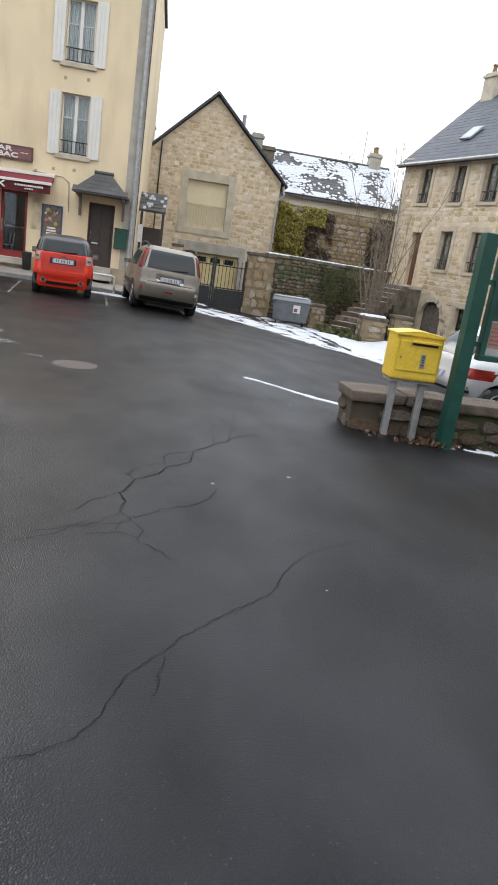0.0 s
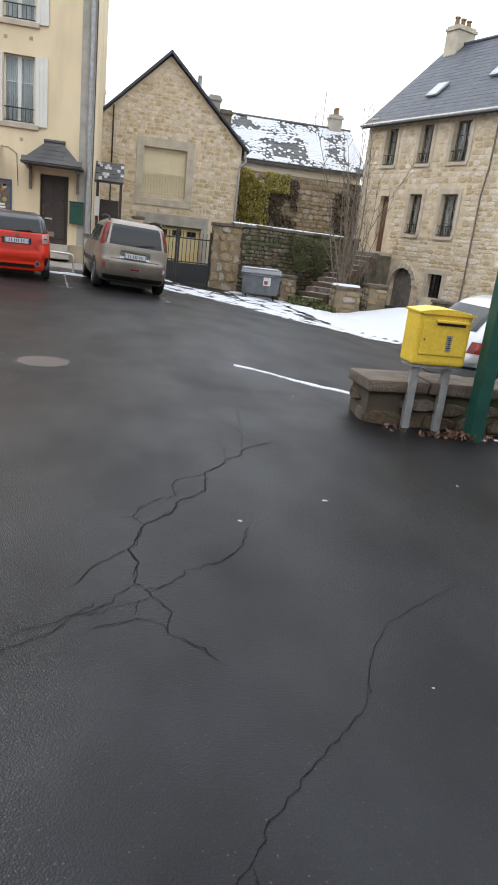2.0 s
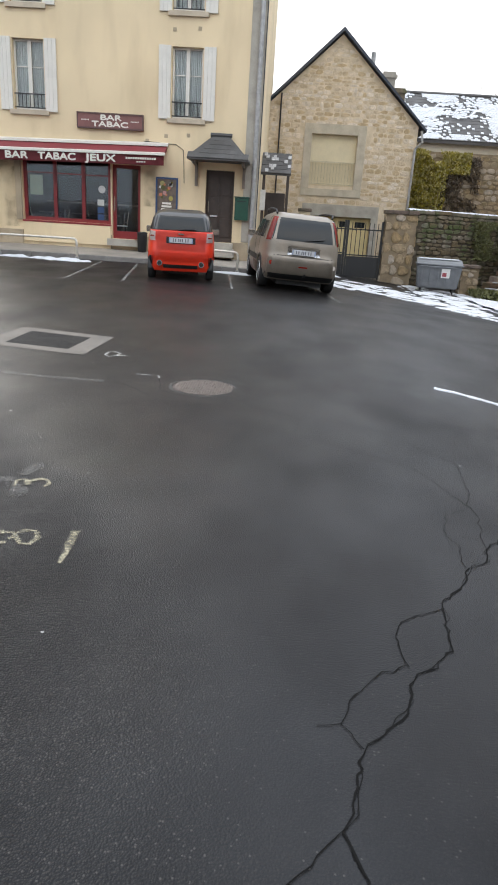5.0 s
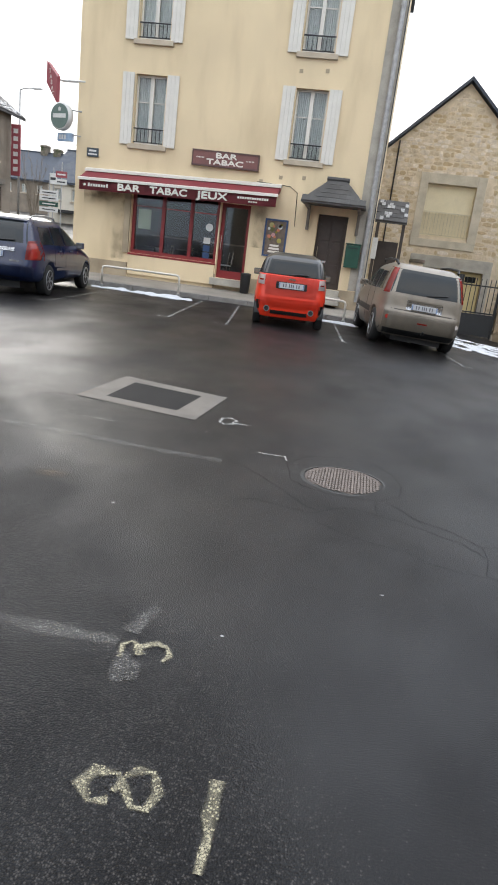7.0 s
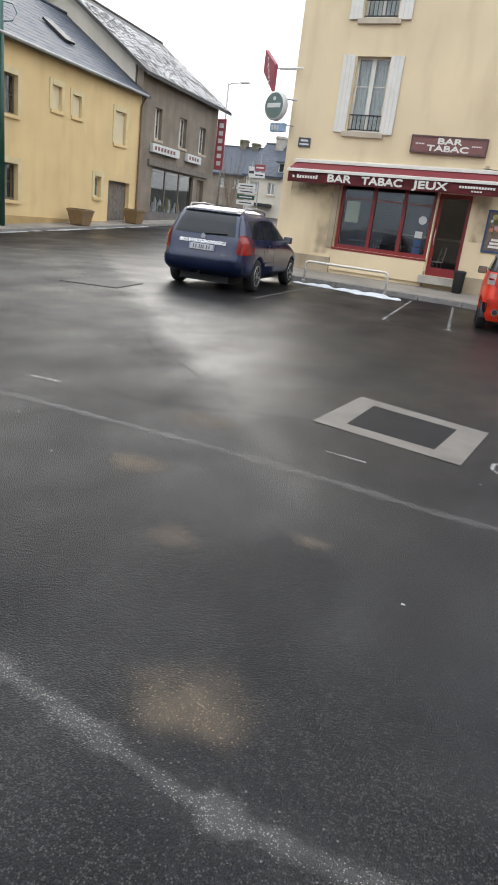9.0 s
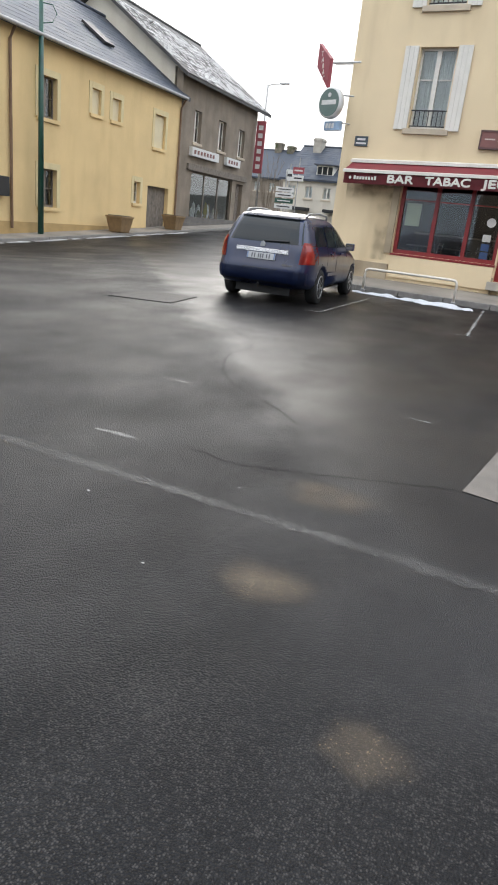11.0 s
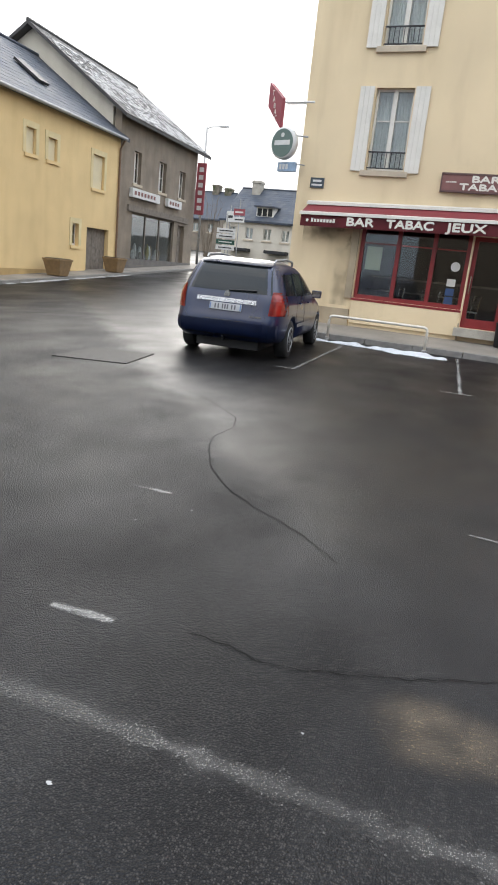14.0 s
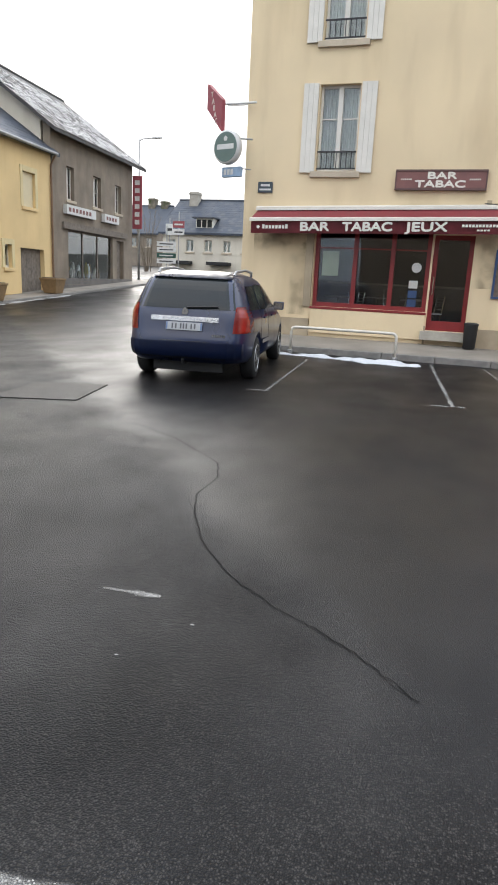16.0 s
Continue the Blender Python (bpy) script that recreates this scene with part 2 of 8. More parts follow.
MORTAR_PIER = mat("brown_mortar", (0.25, 0.19, 0.12), 0.95, 0.35, 3.0, 0.5, 60)
MORTAR = mat("lime_mortar", (0.70, 0.58, 0.41), 0.95, 0.22, 3.0, 0.5, 60)
MORTAR_DARK = mat("earth_mortar", (0.075, 0.058, 0.038), 0.95, 0.4, 3.0, 0.5, 60, spots=0.5)
DRESSED = mat("dressed_stone", (0.56, 0.475, 0.36), 0.85, 0.2, 3.0, 0.3, 70)
SLATE = mat("slate", (0.050, 0.062, 0.085), 0.62, 0.25, 1.0, 0.3, 30, rand=0.12)
SLATE_OLD = mat("old_slate", (0.075, 0.072, 0.07), 0.7, 0.35, 1.5, 0.4, 25, rand=0.18)
WHITE_PAINT = mat("white_shutter_paint", (0.74, 0.71, 0.64), 0.55, 0.08, 3, 0.1, 60)
TRENCH_PAINT = mat("concrete_collar", (0.155, 0.138, 0.118), 0.75, 0.3, 3.0, 0.4, 110, stain=0.3)
SNOW = mat("snow", (0.60, 0.62, 0.65), 0.65, 0.06, 9.0, 0.5, 45)
SNOW_DIRTY = mat("dirty_snow", (0.42, 0.42, 0.42), 0.65, 0.3, 9.0, 0.5, 45)
CRACK = mat("crack_shadow", (0.004, 0.004, 0.004), 0.9, 0.2, 20, 0.2, 80, spec=0.15)
IRON = mat("cast_iron", (0.16, 0.145, 0.135), 0.5, 0.3, 14, 0.4, 90, metal=0.5)
RAIL_PAINT = mat("cream_rail_paint", (0.68, 0.64, 0.56), 0.45, 0.15, 9, 0.15, 60)
GALV = mat("galvanised_steel", (0.42, 0.42, 0.41), 0.5, 0.25, 7, 0.15, 60, metal=0.5)
GREEN_PAINT = mat("dark_green_paint", (0.012, 0.075, 0.055), 0.38, 0.3, 5, 0.15, 60)
GREEN_BOX = mat("green_letterbox_paint", (0.01, 0.07, 0.045), 0.4, 0.2, 5, 0.1, 60)
POST_YELLOW = mat("post_box_yellow", (0.80, 0.55, 0.06), 0.38, 0.10, 3, 0.08, 40, spec=0.5)
BURGUNDY = mat("burgundy_awning", (0.20, 0.022, 0.030), 0.6, 0.15, 4, 0.1, 60)
RED_FRAME = mat("red_shopfront_paint", (0.24, 0.020, 0.022), 0.4, 0.2, 5, 0.1, 60)
SIGN_BROWN = mat("brown_sign_board", (0.22, 0.095, 0.085), 0.6, 0.2, 3, 0.1, 60)
LETTER = mat("cream_lettering", (0.80, 0.76, 0.68), 0.5, 0.05, 8, 0.0, 60)
DARK_WOOD = mat("dark_brown_door", (0.050, 0.036, 0.028), 0.5, 0.3, 6, 0.2, 70)
GREY_WOOD = mat("weathered_grey_wood", (0.21, 0.18, 0.15), 0.85, 0.35, 7, 0.5, 45)
# the dimness of unlit rooms, put into a near-black colour
DARK = mat("room_shade", (0.035, 0.032, 0.030), 0.9, 0.3, 3, 0.1, 40)
BLACK_IRON = mat("black_ironwork", (0.018, 0.019, 0.020), 0.5, 0.2, 9, 0.1, 60)
BLACK_PLASTIC = mat("black_plastic", (0.016, 0.016, 0.017), 0.55, 0.2, 8, 0.15, 90)
RUBBER = mat("tyre_rubber", (0.016, 0.016, 0.016), 0.85, 0.25, 14, 0.3, 90)
ALLOY = mat("alloy_rim", (0.45, 0.46, 0.47), 0.35, 0.15, 12, 0.0, 60, metal=0.85)
CHROME = mat("chrome", (0.75, 0.76, 0.77), 0.15, 0.05, 5, 0.0, 60, metal=1.0)
BLUE_PAINT = mat("dark_blue_car_paint", (0.004, 0.013, 0.055), 0.30, 0.10, 2, 0.0, 60, coat=0.5)
RED_PAINT = mat("red_car_paint", (0.74, 0.036, 0.008), 0.40, 0.05, 2, 0.0, 60, coat=0.25)
SILVER_PAINT = mat("silver_beige_car_paint", (0.26, 0.225, 0.18), 0.42, 0.18, 3, 0.0, 60, metal=0.25, coat=0.25)
SILVER_LIGHT = mat("light_silver_car_paint", (0.55, 0.55, 0.55), 0.33, 0.06, 2, 0.0, 60, metal=0.5, coat=0.5)
ROOF_BLACK = mat("black_roof_paint", (0.015, 0.015, 0.016), 0.3, 0.1, 2, 0.0, 60, coat=0.6)
CAR_GLASS = mat("tinted_car_glass", (0.020, 0.024, 0.026), 0.10, 0.1, 2, 0.0, 60, spec=0.28)
TAIL_RED = mat("red_tail_light", (0.36, 0.022, 0.014), 0.2, 0.2, 8, 0.0, 60, coat=0.5)
TAIL_CLEAR = mat("clear_lamp_plastic", (0.62, 0.55, 0.52), 0.2, 0.1, 8, 0.0, 60, coat=0.7)
PLATE = mat("white_number_plate", (0.42, 0.43, 0.44), 0.4, 0.06, 8, 0.0, 60)
PLATE_BLUE = mat("blue_plate_band", (0.12, 0.19, 0.36), 0.4, 0.1, 8, 0.0, 60)
PLATE_INK = mat("plate_print", (0.10, 0.10, 0.11), 0.6, 0.1, 8, 0.0, 60)
INK = mat("dark_print", (0.03, 0.03, 0.035), 0.6, 0.1, 8, 0.0, 60)
WINDOW_GLASS = glass("window_glass")
CURTAIN = mat("net_curtain", (0.80, 0.80, 0.77), 0.9, 0.15, 12, 0.2, 60)
ROLLER = mat("cream_roller_shutter", (0.72, 0.63, 0.42), 0.6, 0.08, 2, 0.1, 60)
GARAGE_CREAM = mat("cream_garage_door", (0.70, 0.58, 0.30), 0.6, 0.1, 2, 0.1, 60)
PAPER = mat("white_poster_paper", (0.62, 0.62, 0.58), 0.7, 0.1, 3, 0.0, 60)
PAPER_YELLOW = mat("pale_yellow_paper", (0.52, 0.56, 0.38), 0.7, 0.1, 3, 0.0, 60)
PAPER_PINK = mat("pink_poster_paper", (0.56, 0.30, 0.29), 0.7, 0.2, 9, 0.0, 60)
PAPER_GREEN = mat("dark_green_poster", (0.02, 0.07, 0.065), 0.6, 0.15, 6, 0.0, 60)
PAPER_ORANGE = mat("orange_print", (0.56, 0.19, 0.10), 0.6, 0.2, 12, 0.0, 60)
PAPER_BLUE = mat("blue_print", (0.03, 0.07, 0.17), 0.6, 0.2, 9, 0.0, 60)
TERRACOTTA = mat("brown_planter", (0.27, 0.175, 0.085), 0.8, 0.2, 6, 0.3, 60)
BIN_GREY = mat("grey_bin_plastic", (0.15, 0.16, 0.17), 0.6, 0.2, 5, 0.15, 60)
BARK = mat("grey_bark", (0.21, 0.17, 0.125), 0.9, 0.3, 9, 0.5, 60)
IVY = mat("yellowing_ivy", (0.36, 0.30, 0.035), 0.7, 0.4, 5, 0.2, 60, rand=0.4)
GRASS = mat("winter_grass", (0.12, 0.125, 0.035), 0.8, 0.4, 4, 0.2, 60, rand=0.4)
LEAF_BROWN = mat("dead_leaves", (0.16, 0.075, 0.035), 0.8, 0.4, 9, 0.2, 60, rand=0.5)
EARTH = mat("bare_earth", (0.10, 0.075, 0.05), 0.95, 0.4, 3, 0.6, 40)
# glare mixed into the red, which makes it paler and pinker
SIGN_RED = mat("red_sign", (0.30, 0.06, 0.075), 0.5, 0.1, 6, 0.0, 60)
SIGN_WHITE = mat("white_sign", (0.68, 0.68, 0.66), 0.5, 0.1, 6, 0.0, 60)
SIGN_GREEN = mat("green_round_sign", (0.13, 0.19, 0.17), 0.4, 0.1, 6, 0.0, 60)
SIGN_BLUE = mat("blue_plate_enamel", (0.045, 0.06, 0.075), 0.4, 0.1, 6, 0.0, 60)
FAR_HILL = mat("wooded_hill", (0.13, 0.13, 0.115), 0.95, 0.35, 0.08, 0.0, 1.0)


# ---- building helpers ----
def thing(name, m, label, category="", group="", kind=""):
    ob = new(name)
    ob.empty_display_size = 0.2
    ob.matrix_world = m if isinstance(m, Matrix) else Matrix.Translation(m)
    return tagged(ob, label, category, group, kind)


def part(name, bm, material, parent=None, label="", smooth=False, kind=""):
    me = bpy.data.meshes.new(name)
    bm.normal_update()
    bm.to_mesh(me)
    bm.free()
    me.materials.append(material)
    if smooth:
        me.polygons.foreach_set("use_smooth", [True] * len(me.polygons))
    ob = new(name, me)
    if parent is not None:
        ob.parent = parent
    return tagged(ob, label, "", "", kind)


def B():
    return bmesh.new()


def box(bm, x0, x1, y0, y1, z0, z1, bevel=0.0, m=None):
    vs = [bm.verts.new((x, y, z)) for z in (z0, z1) for x, y in ((x0, y0), (x1, y0), (x1, y1), (x0, y1))]
    fs = [bm.faces.new([vs[i] for i in f]) for f in ((3, 2, 1, 0), (4, 5, 6, 7), (0, 1, 5, 4), (1, 2, 6, 5), (2, 3, 7, 6), (3, 0, 4, 7))]
    if bevel:
        es = list({e for f in fs for e in f.edges})
        r = bmesh.ops.bevel(bm, geom=es, offset=bevel, segments=2, affect="EDGES", profile=0.6)
        vs = list({v for f in r["faces"] for v in f.verts} | {v for v in vs if v.is_valid})
    if m is not None:
        bmesh.ops.transform(bm, matrix=m, verts=vs)
    return bm


def prism(bm, pts, y0, y1, axis="y"):
    """An extruded outline: pts are (a, b) in the plane across the axis."""
    def at(a, b, c):
        return (a, c, b) if axis == "y" else (c, a, b) if axis == "x" else (a, b, c)
    lo = [bm.verts.new(at(a, b, y0)) for a, b in pts]
    hi = [bm.verts.new(at(a, b, y1)) for a, b in pts]
    bm.faces.new(lo)
    bm.faces.new(hi[::-1])
    for i in range(len(pts)):
        j = (i + 1) % len(pts)
        bm.faces.new((lo[j], lo[i], hi[i], hi[j]))
    bmesh.ops.recalc_face_normals(bm, faces=bm.faces[:])
    return bm


def tube(bm, pts, r, seg=8, r1=None, closed_ends=True):
    """A round bar along a line of points, tapering to r1."""
    pts = [Vector(p) for p in pts]
    rings = []
    for i, p in enumerate(pts):
        d = (pts[min(i + 1, len(pts) - 1)] - pts[max(i - 1, 0)]).normalized()
        side = d.cross(Vector((0, 0, 1)) if abs(d.z) < 0.95 else Vector((1, 0, 0))).normalized()
        up = side.cross(d)
        rr = r if r1 is None else r + (r1 - r) * i / (len(pts) - 1)
        rings.append([bm.verts.new(p + rr * (math.cos(a) * side + math.sin(a) * up)) for a in (2 * math.pi * k / seg for k in range(seg))])
    for a, b in zip(rings, rings[1:]):
        for k in range(seg):
            bm.faces.new((a[k], a[(k + 1) % seg], b[(k + 1) % seg], b[k]))
    if closed_ends:
        bm.faces.new(rings[0][::-1])
        bm.faces.new(rings[-1])
    return bm


def lathe(bm, profile, seg=24, axis="z", at=(0, 0, 0)):
    rings = []
    for r, h in profile:
        ring = []
        for k in range(seg):
            a = 2 * math.pi * k / seg
            c, s = r * math.cos(a), r * math.sin(a)
            p = (c, s, h) if axis == "z" else (h, c, s) if axis == "x" else (s, h, c)
            ring.append(bm.verts.new(Vector(p) + Vector(at)))
        rings.append(ring)
    for a, b in zip(rings, rings[1:]):
        for k in range(seg):
            bm.faces.new((a[k], a[(k + 1) % seg], b[(k + 1) % seg], b[k]))
    bm.faces.new(rings[0][::-1])
    bm.faces.new(rings[-1])
    bmesh.ops.recalc_face_normals(bm, faces=bm.faces[:])
    return bm


def lettering(name, text, size, m, material, parent, extrude=0.008, width=None, bold=0.0):
    """Raised letters in the built-in font, centred on the pose m (x along, y up)."""
    cu = bpy.data.curves.new(name, "FONT")
    cu.body, cu.size, cu.extrude = text, size, extrude
    cu.align_x, cu.align_y = "CENTER", "CENTER"
    tmp = bpy.data.objects.new(name, cu)
    scene.collection.objects.link(tmp)
    bpy.context.view_layer.update()
    me = bpy.data.meshes.new_from_object(tmp.evaluated_get(bpy.context.evaluated_depsgraph_get()))
    bpy.data.objects.remove(tmp)
    xs = [v.co.x for v in me.vertices]
    k = width / (max(xs) - min(xs)) if width and xs else 1.0
    me.transform(Matrix.Diagonal((k, 1, 1, 1)))
    if bold:
        bm = bmesh.new()
        for i, (dx, dy) in enumerate(((-1, 0), (1, 0), (0, 1), (0, -1))):
            cp = me.copy()
            cp.transform(Matrix.Translation((dx * bold, dy * bold, 0.0006 * i)))
            bm.from_mesh(cp)
            bpy.data.meshes.remove(cp)
        bm.to_mesh(me)
        bm.free()
    me.transform(m)
    me.materials.clear()
    me.materials.append(material)
    me.name = name
    ob = new(name, me)
    ob.parent = parent
    return ob


def flat_front(x, y, z):
    """The pose of a board's face that looks to -y: x along, y up."""
    return pose(x, y, z, 90, 0, 0)


def sstep(a, b, v):
    t = min(1.0, max(0.0, (v - a) / (b - a)))
    return t * t * (3 - 2 * t)


def ground_z(x, y):
    """The lie of the square: level near, falling to the right and rising up the street."""
    s = sstep(6, 24, y)
    xc = min(7.0, max(-10.0, x))
    z = -0.05 * max(0.0, xc) - 0.037 * max(0.0, xc + 4.3) * s
    road = 0.048 * (min(max(y, 20.0), 75.0) - 26.0)
    k = 1.0 - sstep(-19, -12, x) if x < -12 else 0.0
    dip = 0.075 * math.exp(-((x + 1.2) ** 2 + (y - 8.9) ** 2) / 2.4)      # a hollow round the manhole
    return z * (1 - k) + road * k * sstep(8, 24, y) - dip


def sheet(name, x0, x1, y0, y1, step, material, lift=0.0, label="", kind="structure"):
    nx, ny = max(1, int((x1 - x0) / step)), max(1, int((y1 - y0) / step))
    vs = [(x0 + (x1 - x0) * i / nx, y0 + (y1 - y0) * j / ny) for j in range(ny + 1) for i in range(nx + 1)]
    me = bpy.data.meshes.new(name)
    me.from_pydata([(x, y, ground_z(x, y) + lift) for x, y in vs], [], [(j * (nx + 1) + i, j * (nx + 1) + i + 1, (j + 1) * (nx + 1) + i + 1, (j + 1) * (nx + 1) + i) for j in range(ny) for i in range(nx)])
    me.materials.append(material)
    me.polygons.foreach_set("use_smooth", [True] * len(me.polygons))
    return tagged(new(name, me), label, "", "", kind)


def wall_panel(bm, w, z0, z1, holes, t=0.35, x0=0.0):
    """A wall from x0 to x0 + w, its face on y = 0 and t deep, with openings (xa, xb, za, zb) cut right through."""
    xs = sorted({x0, x0 + w, *(h[0] for h in holes), *(h[1] for h in holes)})
    zs = sorted({z0, z1, *(h[2] for h in holes), *(h[3] for h in holes)})
    cache = {}

    def v(x, y, z):
        key = (round(x, 4), y, round(z, 4))
        if key not in cache:
            cache[key] = bm.verts.new((x, y, z))
        return cache[key]

    def solid(i, j):
        if i < 0 or j < 0 or i >= len(xs) - 1 or j >= len(zs) - 1:
            return False
        cx, cz = (xs[i] + xs[i + 1]) / 2, (zs[j] + zs[j + 1]) / 2
        return not any(a < cx < b and c < cz < d for a, b, c, d in holes)
    for i in range(len(xs) - 1):
        for j in range(len(zs) - 1):
            if not solid(i, j):
                continue
            a, b, c, d = xs[i], xs[i + 1], zs[j], zs[j + 1]
            bm.faces.new((v(a, 0, c), v(b, 0, c), v(b, 0, d), v(a, 0, d)))
            bm.faces.new((v(a, t, d), v(b, t, d), v(b, t, c), v(a, t, c)))
            if not solid(i - 1, j):
                bm.faces.new((v(a, 0, d), v(a, t, d), v(a, t, c), v(a, 0, c)))
            if not solid(i + 1, j):
                bm.faces.new((v(b, 0, c), v(b, t, c), v(b, t, d), v(b, 0, d)))
            if not solid(i, j - 1):
                bm.faces.new((v(a, 0, c), v(a, t, c), v(b, t, c), v(b, 0, c)))
            if not solid(i, j + 1):
                bm.faces.new((v(a, 0, d), v(b, 0, d), v(b, t, d), v(a, t, d)))
    return bm


def shell(house, material, w, d, z0, z1, t=0.3, x0=0.0, ridge=None):
    """The side and back walls behind a front, with gables up to the ridge where one is given."""
    for a in (x0, x0 + w - t):
        bm = B()
        pts = [(0.46, z0), (d, z0), (d, z1)] + ([(d / 2, ridge - 0.2), (0.46, z1 + (ridge - 0.2 - z1) * 0.92 / d)] if ridge else [(0.46, z1)])
        prism(bm, pts, a, a + t, "x")
        if ridge:
            prism(bm, [(0.0, z1), (0.46, z1), (0.46, z1 + (ridge - 0.2 - z1) * 0.92 / d)], a, a + t, "x")
        part("side_wall", bm, material, house)
    bm = B()
    box(bm, x0 + t, x0 + w - t, d - t, d, z0, z1)
    part("back_wall", bm, material, house)


STONE_SHAPES = []


def stone_shapes():
    """A dozen rough stones, one unit wide and high, the back flat on y = 0 and the face bulging to -1."""
    rng = random.Random(5)
    for k in range(12):
        bm = B()
        n = rng.choice((6, 7, 8))
        rim, face = [], []
        for i in range(n):
            a = 2 * math.pi * (i + rng.uniform(-0.22, 0.22)) / n + math.pi / n
            c, s = math.cos(a), math.sin(a)
            q = 0.5 / max(abs(c), abs(s)) * rng.uniform(0.93, 1.02)
            q = min(q, 0.66)
            rim.append((c * q, s * q))
        back = [bm.verts.new((x, 0.0, z)) for x, z in rim]
        front = [bm.verts.new((x * 0.97, -0.7, z * 0.97)) for x, z in rim]
        inner = [bm.verts.new((x * 0.82, -1.0 + rng.uniform(-0.12, 0.12), z * 0.74)) for x, z in rim]
        for i in range(n):
            j = (i + 1) % n
            bm.faces.new((back[i], back[j], front[j], front[i]))
            bm.faces.new((front[i], front[j], inner[j], inner[i]))
        bm.faces.new(inner)
        bmesh.ops.recalc_face_normals(bm, faces=bm.faces[:])
        if sum(f.normal.y for f in bm.faces) > 0:
            bmesh.ops.reverse_faces(bm, faces=bm.faces[:])
        me = bpy.data.meshes.new("stone")
        bm.to_mesh(me)
        bm.free()
        STONE_SHAPES.append(me)


stone_shapes()


def rubble(parent, x0, x1, z0, z1, keep, material, hmin=0.14, hmax=0.26, wmin=0.2, wmax=0.5, depth=0.035, seed=1, near=None, most=300, m=None, name="stone"):
    """Coursed rubble on the face y = 0 of parent: separate stones where near(x, z) holds (up to most), the rest joined."""
    rng = random.Random(seed)
    m = m or Matrix.Identity(4)
    meshes = {}
    verts, faces = [], []
    z, count = z0, 0
    while z < z1 - 0.05:
        h = min(rng.uniform(hmin, hmax), z1 - z)
        x = x0 - rng.uniform(0, wmin)
        while x < x1:
            w = rng.uniform(wmin, wmax)
            hh = h * rng.uniform(0.88, 1.04)
            cx, cz = x + w / 2, z + h / 2 + rng.uniform(-0.02, 0.02)
            if keep(x + 0.03, x + w - 0.03, z + 0.02, z + h - 0.02):
                src = STONE_SHAPES[rng.randrange(12)]
                mm = m @ Matrix.Translation((cx, 0.004, cz)) @ Matrix.Diagonal((w * 0.98 * rng.choice((-1, 1)), depth * rng.uniform(0.6, 1.4), hh * 0.97, 1))
                if count < most and (near is None or near(cx, cz)):
                    if src.name not in meshes:
                        cp = src.copy()
                        cp.materials.append(material)
                        meshes[src.name] = cp
                    mm = m @ Matrix.Translation((cx, 0.004, cz)) @ Matrix.Diagonal((w * 0.98, depth * rng.uniform(0.6, 1.4), hh * 0.97, 1))
                    ob = new(name, meshes[src.name])
                    ob.parent = parent
                    ob.matrix_basis = mm
                    count += 1
                else:
                    flip = mm.determinant() < 0
                    base = len(verts)
                    verts += [tuple(mm @ v.co) for v in src.vertices]
                    faces += [[base + i for i in (reversed(p.vertices) if flip else p.vertices)] for p in src.polygons]
            x += w + rng.uniform(0.004, 0.02)
        z += h + rng.uniform(0.004, 0.012)
    if verts:
        me = bpy.data.meshes.new("rubble")
        me.from_pydata(verts, [], faces)
        me.materials.append(material)
        ob = new("rubble", me)
        ob.parent = parent
        tagged(ob, "", "", "", "stuff")


def clear_of(holes, pad=0.0):
    """keep() for rubble: true where a stone touches none of the holes."""
    def keep(a, b, c, d):
        return not any(a < hb + pad and b > ha - pad and c < hd + pad and d > hc - pad for ha, hb, hc, hd in holes)
    return keep


def slates(bm, origin, along, up, n_along, n_up, w, h, seed=1, skip=None, thick=0.006):
    """Overlapping slates on a slope: origin at the eave, along it and up it unit vectors."""
    rng = random.Random(seed)
    o, a, u = Vector(origin), Vector(along).normalized(), Vector(up).normalized()
    nrm = a.cross(u).normalized()
    if nrm.z < 0:
        nrm = -nrm
    for j in range(n_up):
        for i in range(n_along):
            s = (i + (0.5 if j % 2 else 0.0)) * w
            if s + w > n_along * w + 0.01:
                continue
            if skip and skip(s + w / 2, (j + 0.5) * h):
                continue
            p = o + a * (s + 0.006) + u * (j * h - 0.02)
            lift = thick + rng.uniform(0, 0.004)
            q = [p + nrm * lift, p + a * (w - 0.012) + nrm * (lift + rng.uniform(-0.003, 0.003)), p + a * (w - 0.012) + u * (h + 0.05), p + u * (h + 0.05)]
            lo = [v - nrm * 0.03 for v in q[:2]]
            vs = [bm.verts.new(v) for v in q + lo]
            bm.faces.new(vs[:4])
            bm.faces.new((vs[4], vs[5], vs[1], vs[0]))
    return bm


# ---- ground ----
def ground():
    near = sheet("ground", -48, 16, -8, 86, 0.5, ASPHALT, 0.0, "dark wet asphalt of the village square")
    bm = B()
    bm.from_mesh(near.data)
    rim = [v for v in bm.verts if v.is_boundary]
    cx, cy = -14.0, 36.0
    edges = [e for e in bm.edges if e.is_boundary]
    r = bmesh.ops.extrude_edge_only(bm, edges=edges)
    for v in [g for g in r["geom"] if isinstance(g, bmesh.types.BMVert)]:
        d = Vector((v.co.x - cx, v.co.y - cy))
        d = d.normalized() * 1500
        v.co.x, v.co.y = cx + d.x, cy + d.y
        v.co.z = v.co.z * 1.0 - 0.5
    bmesh.ops.recalc_face_normals(bm, faces=bm.faces[:])
    if sum(f.normal.z for f in bm.faces) < 0:
        bmesh.ops.reverse_faces(bm, faces=bm.faces[:])
    bm.to_mesh(near.data)
    bm.free()
    near.data.polygons.foreach_set("use_smooth", [True] * len(near.data.polygons))


ground()


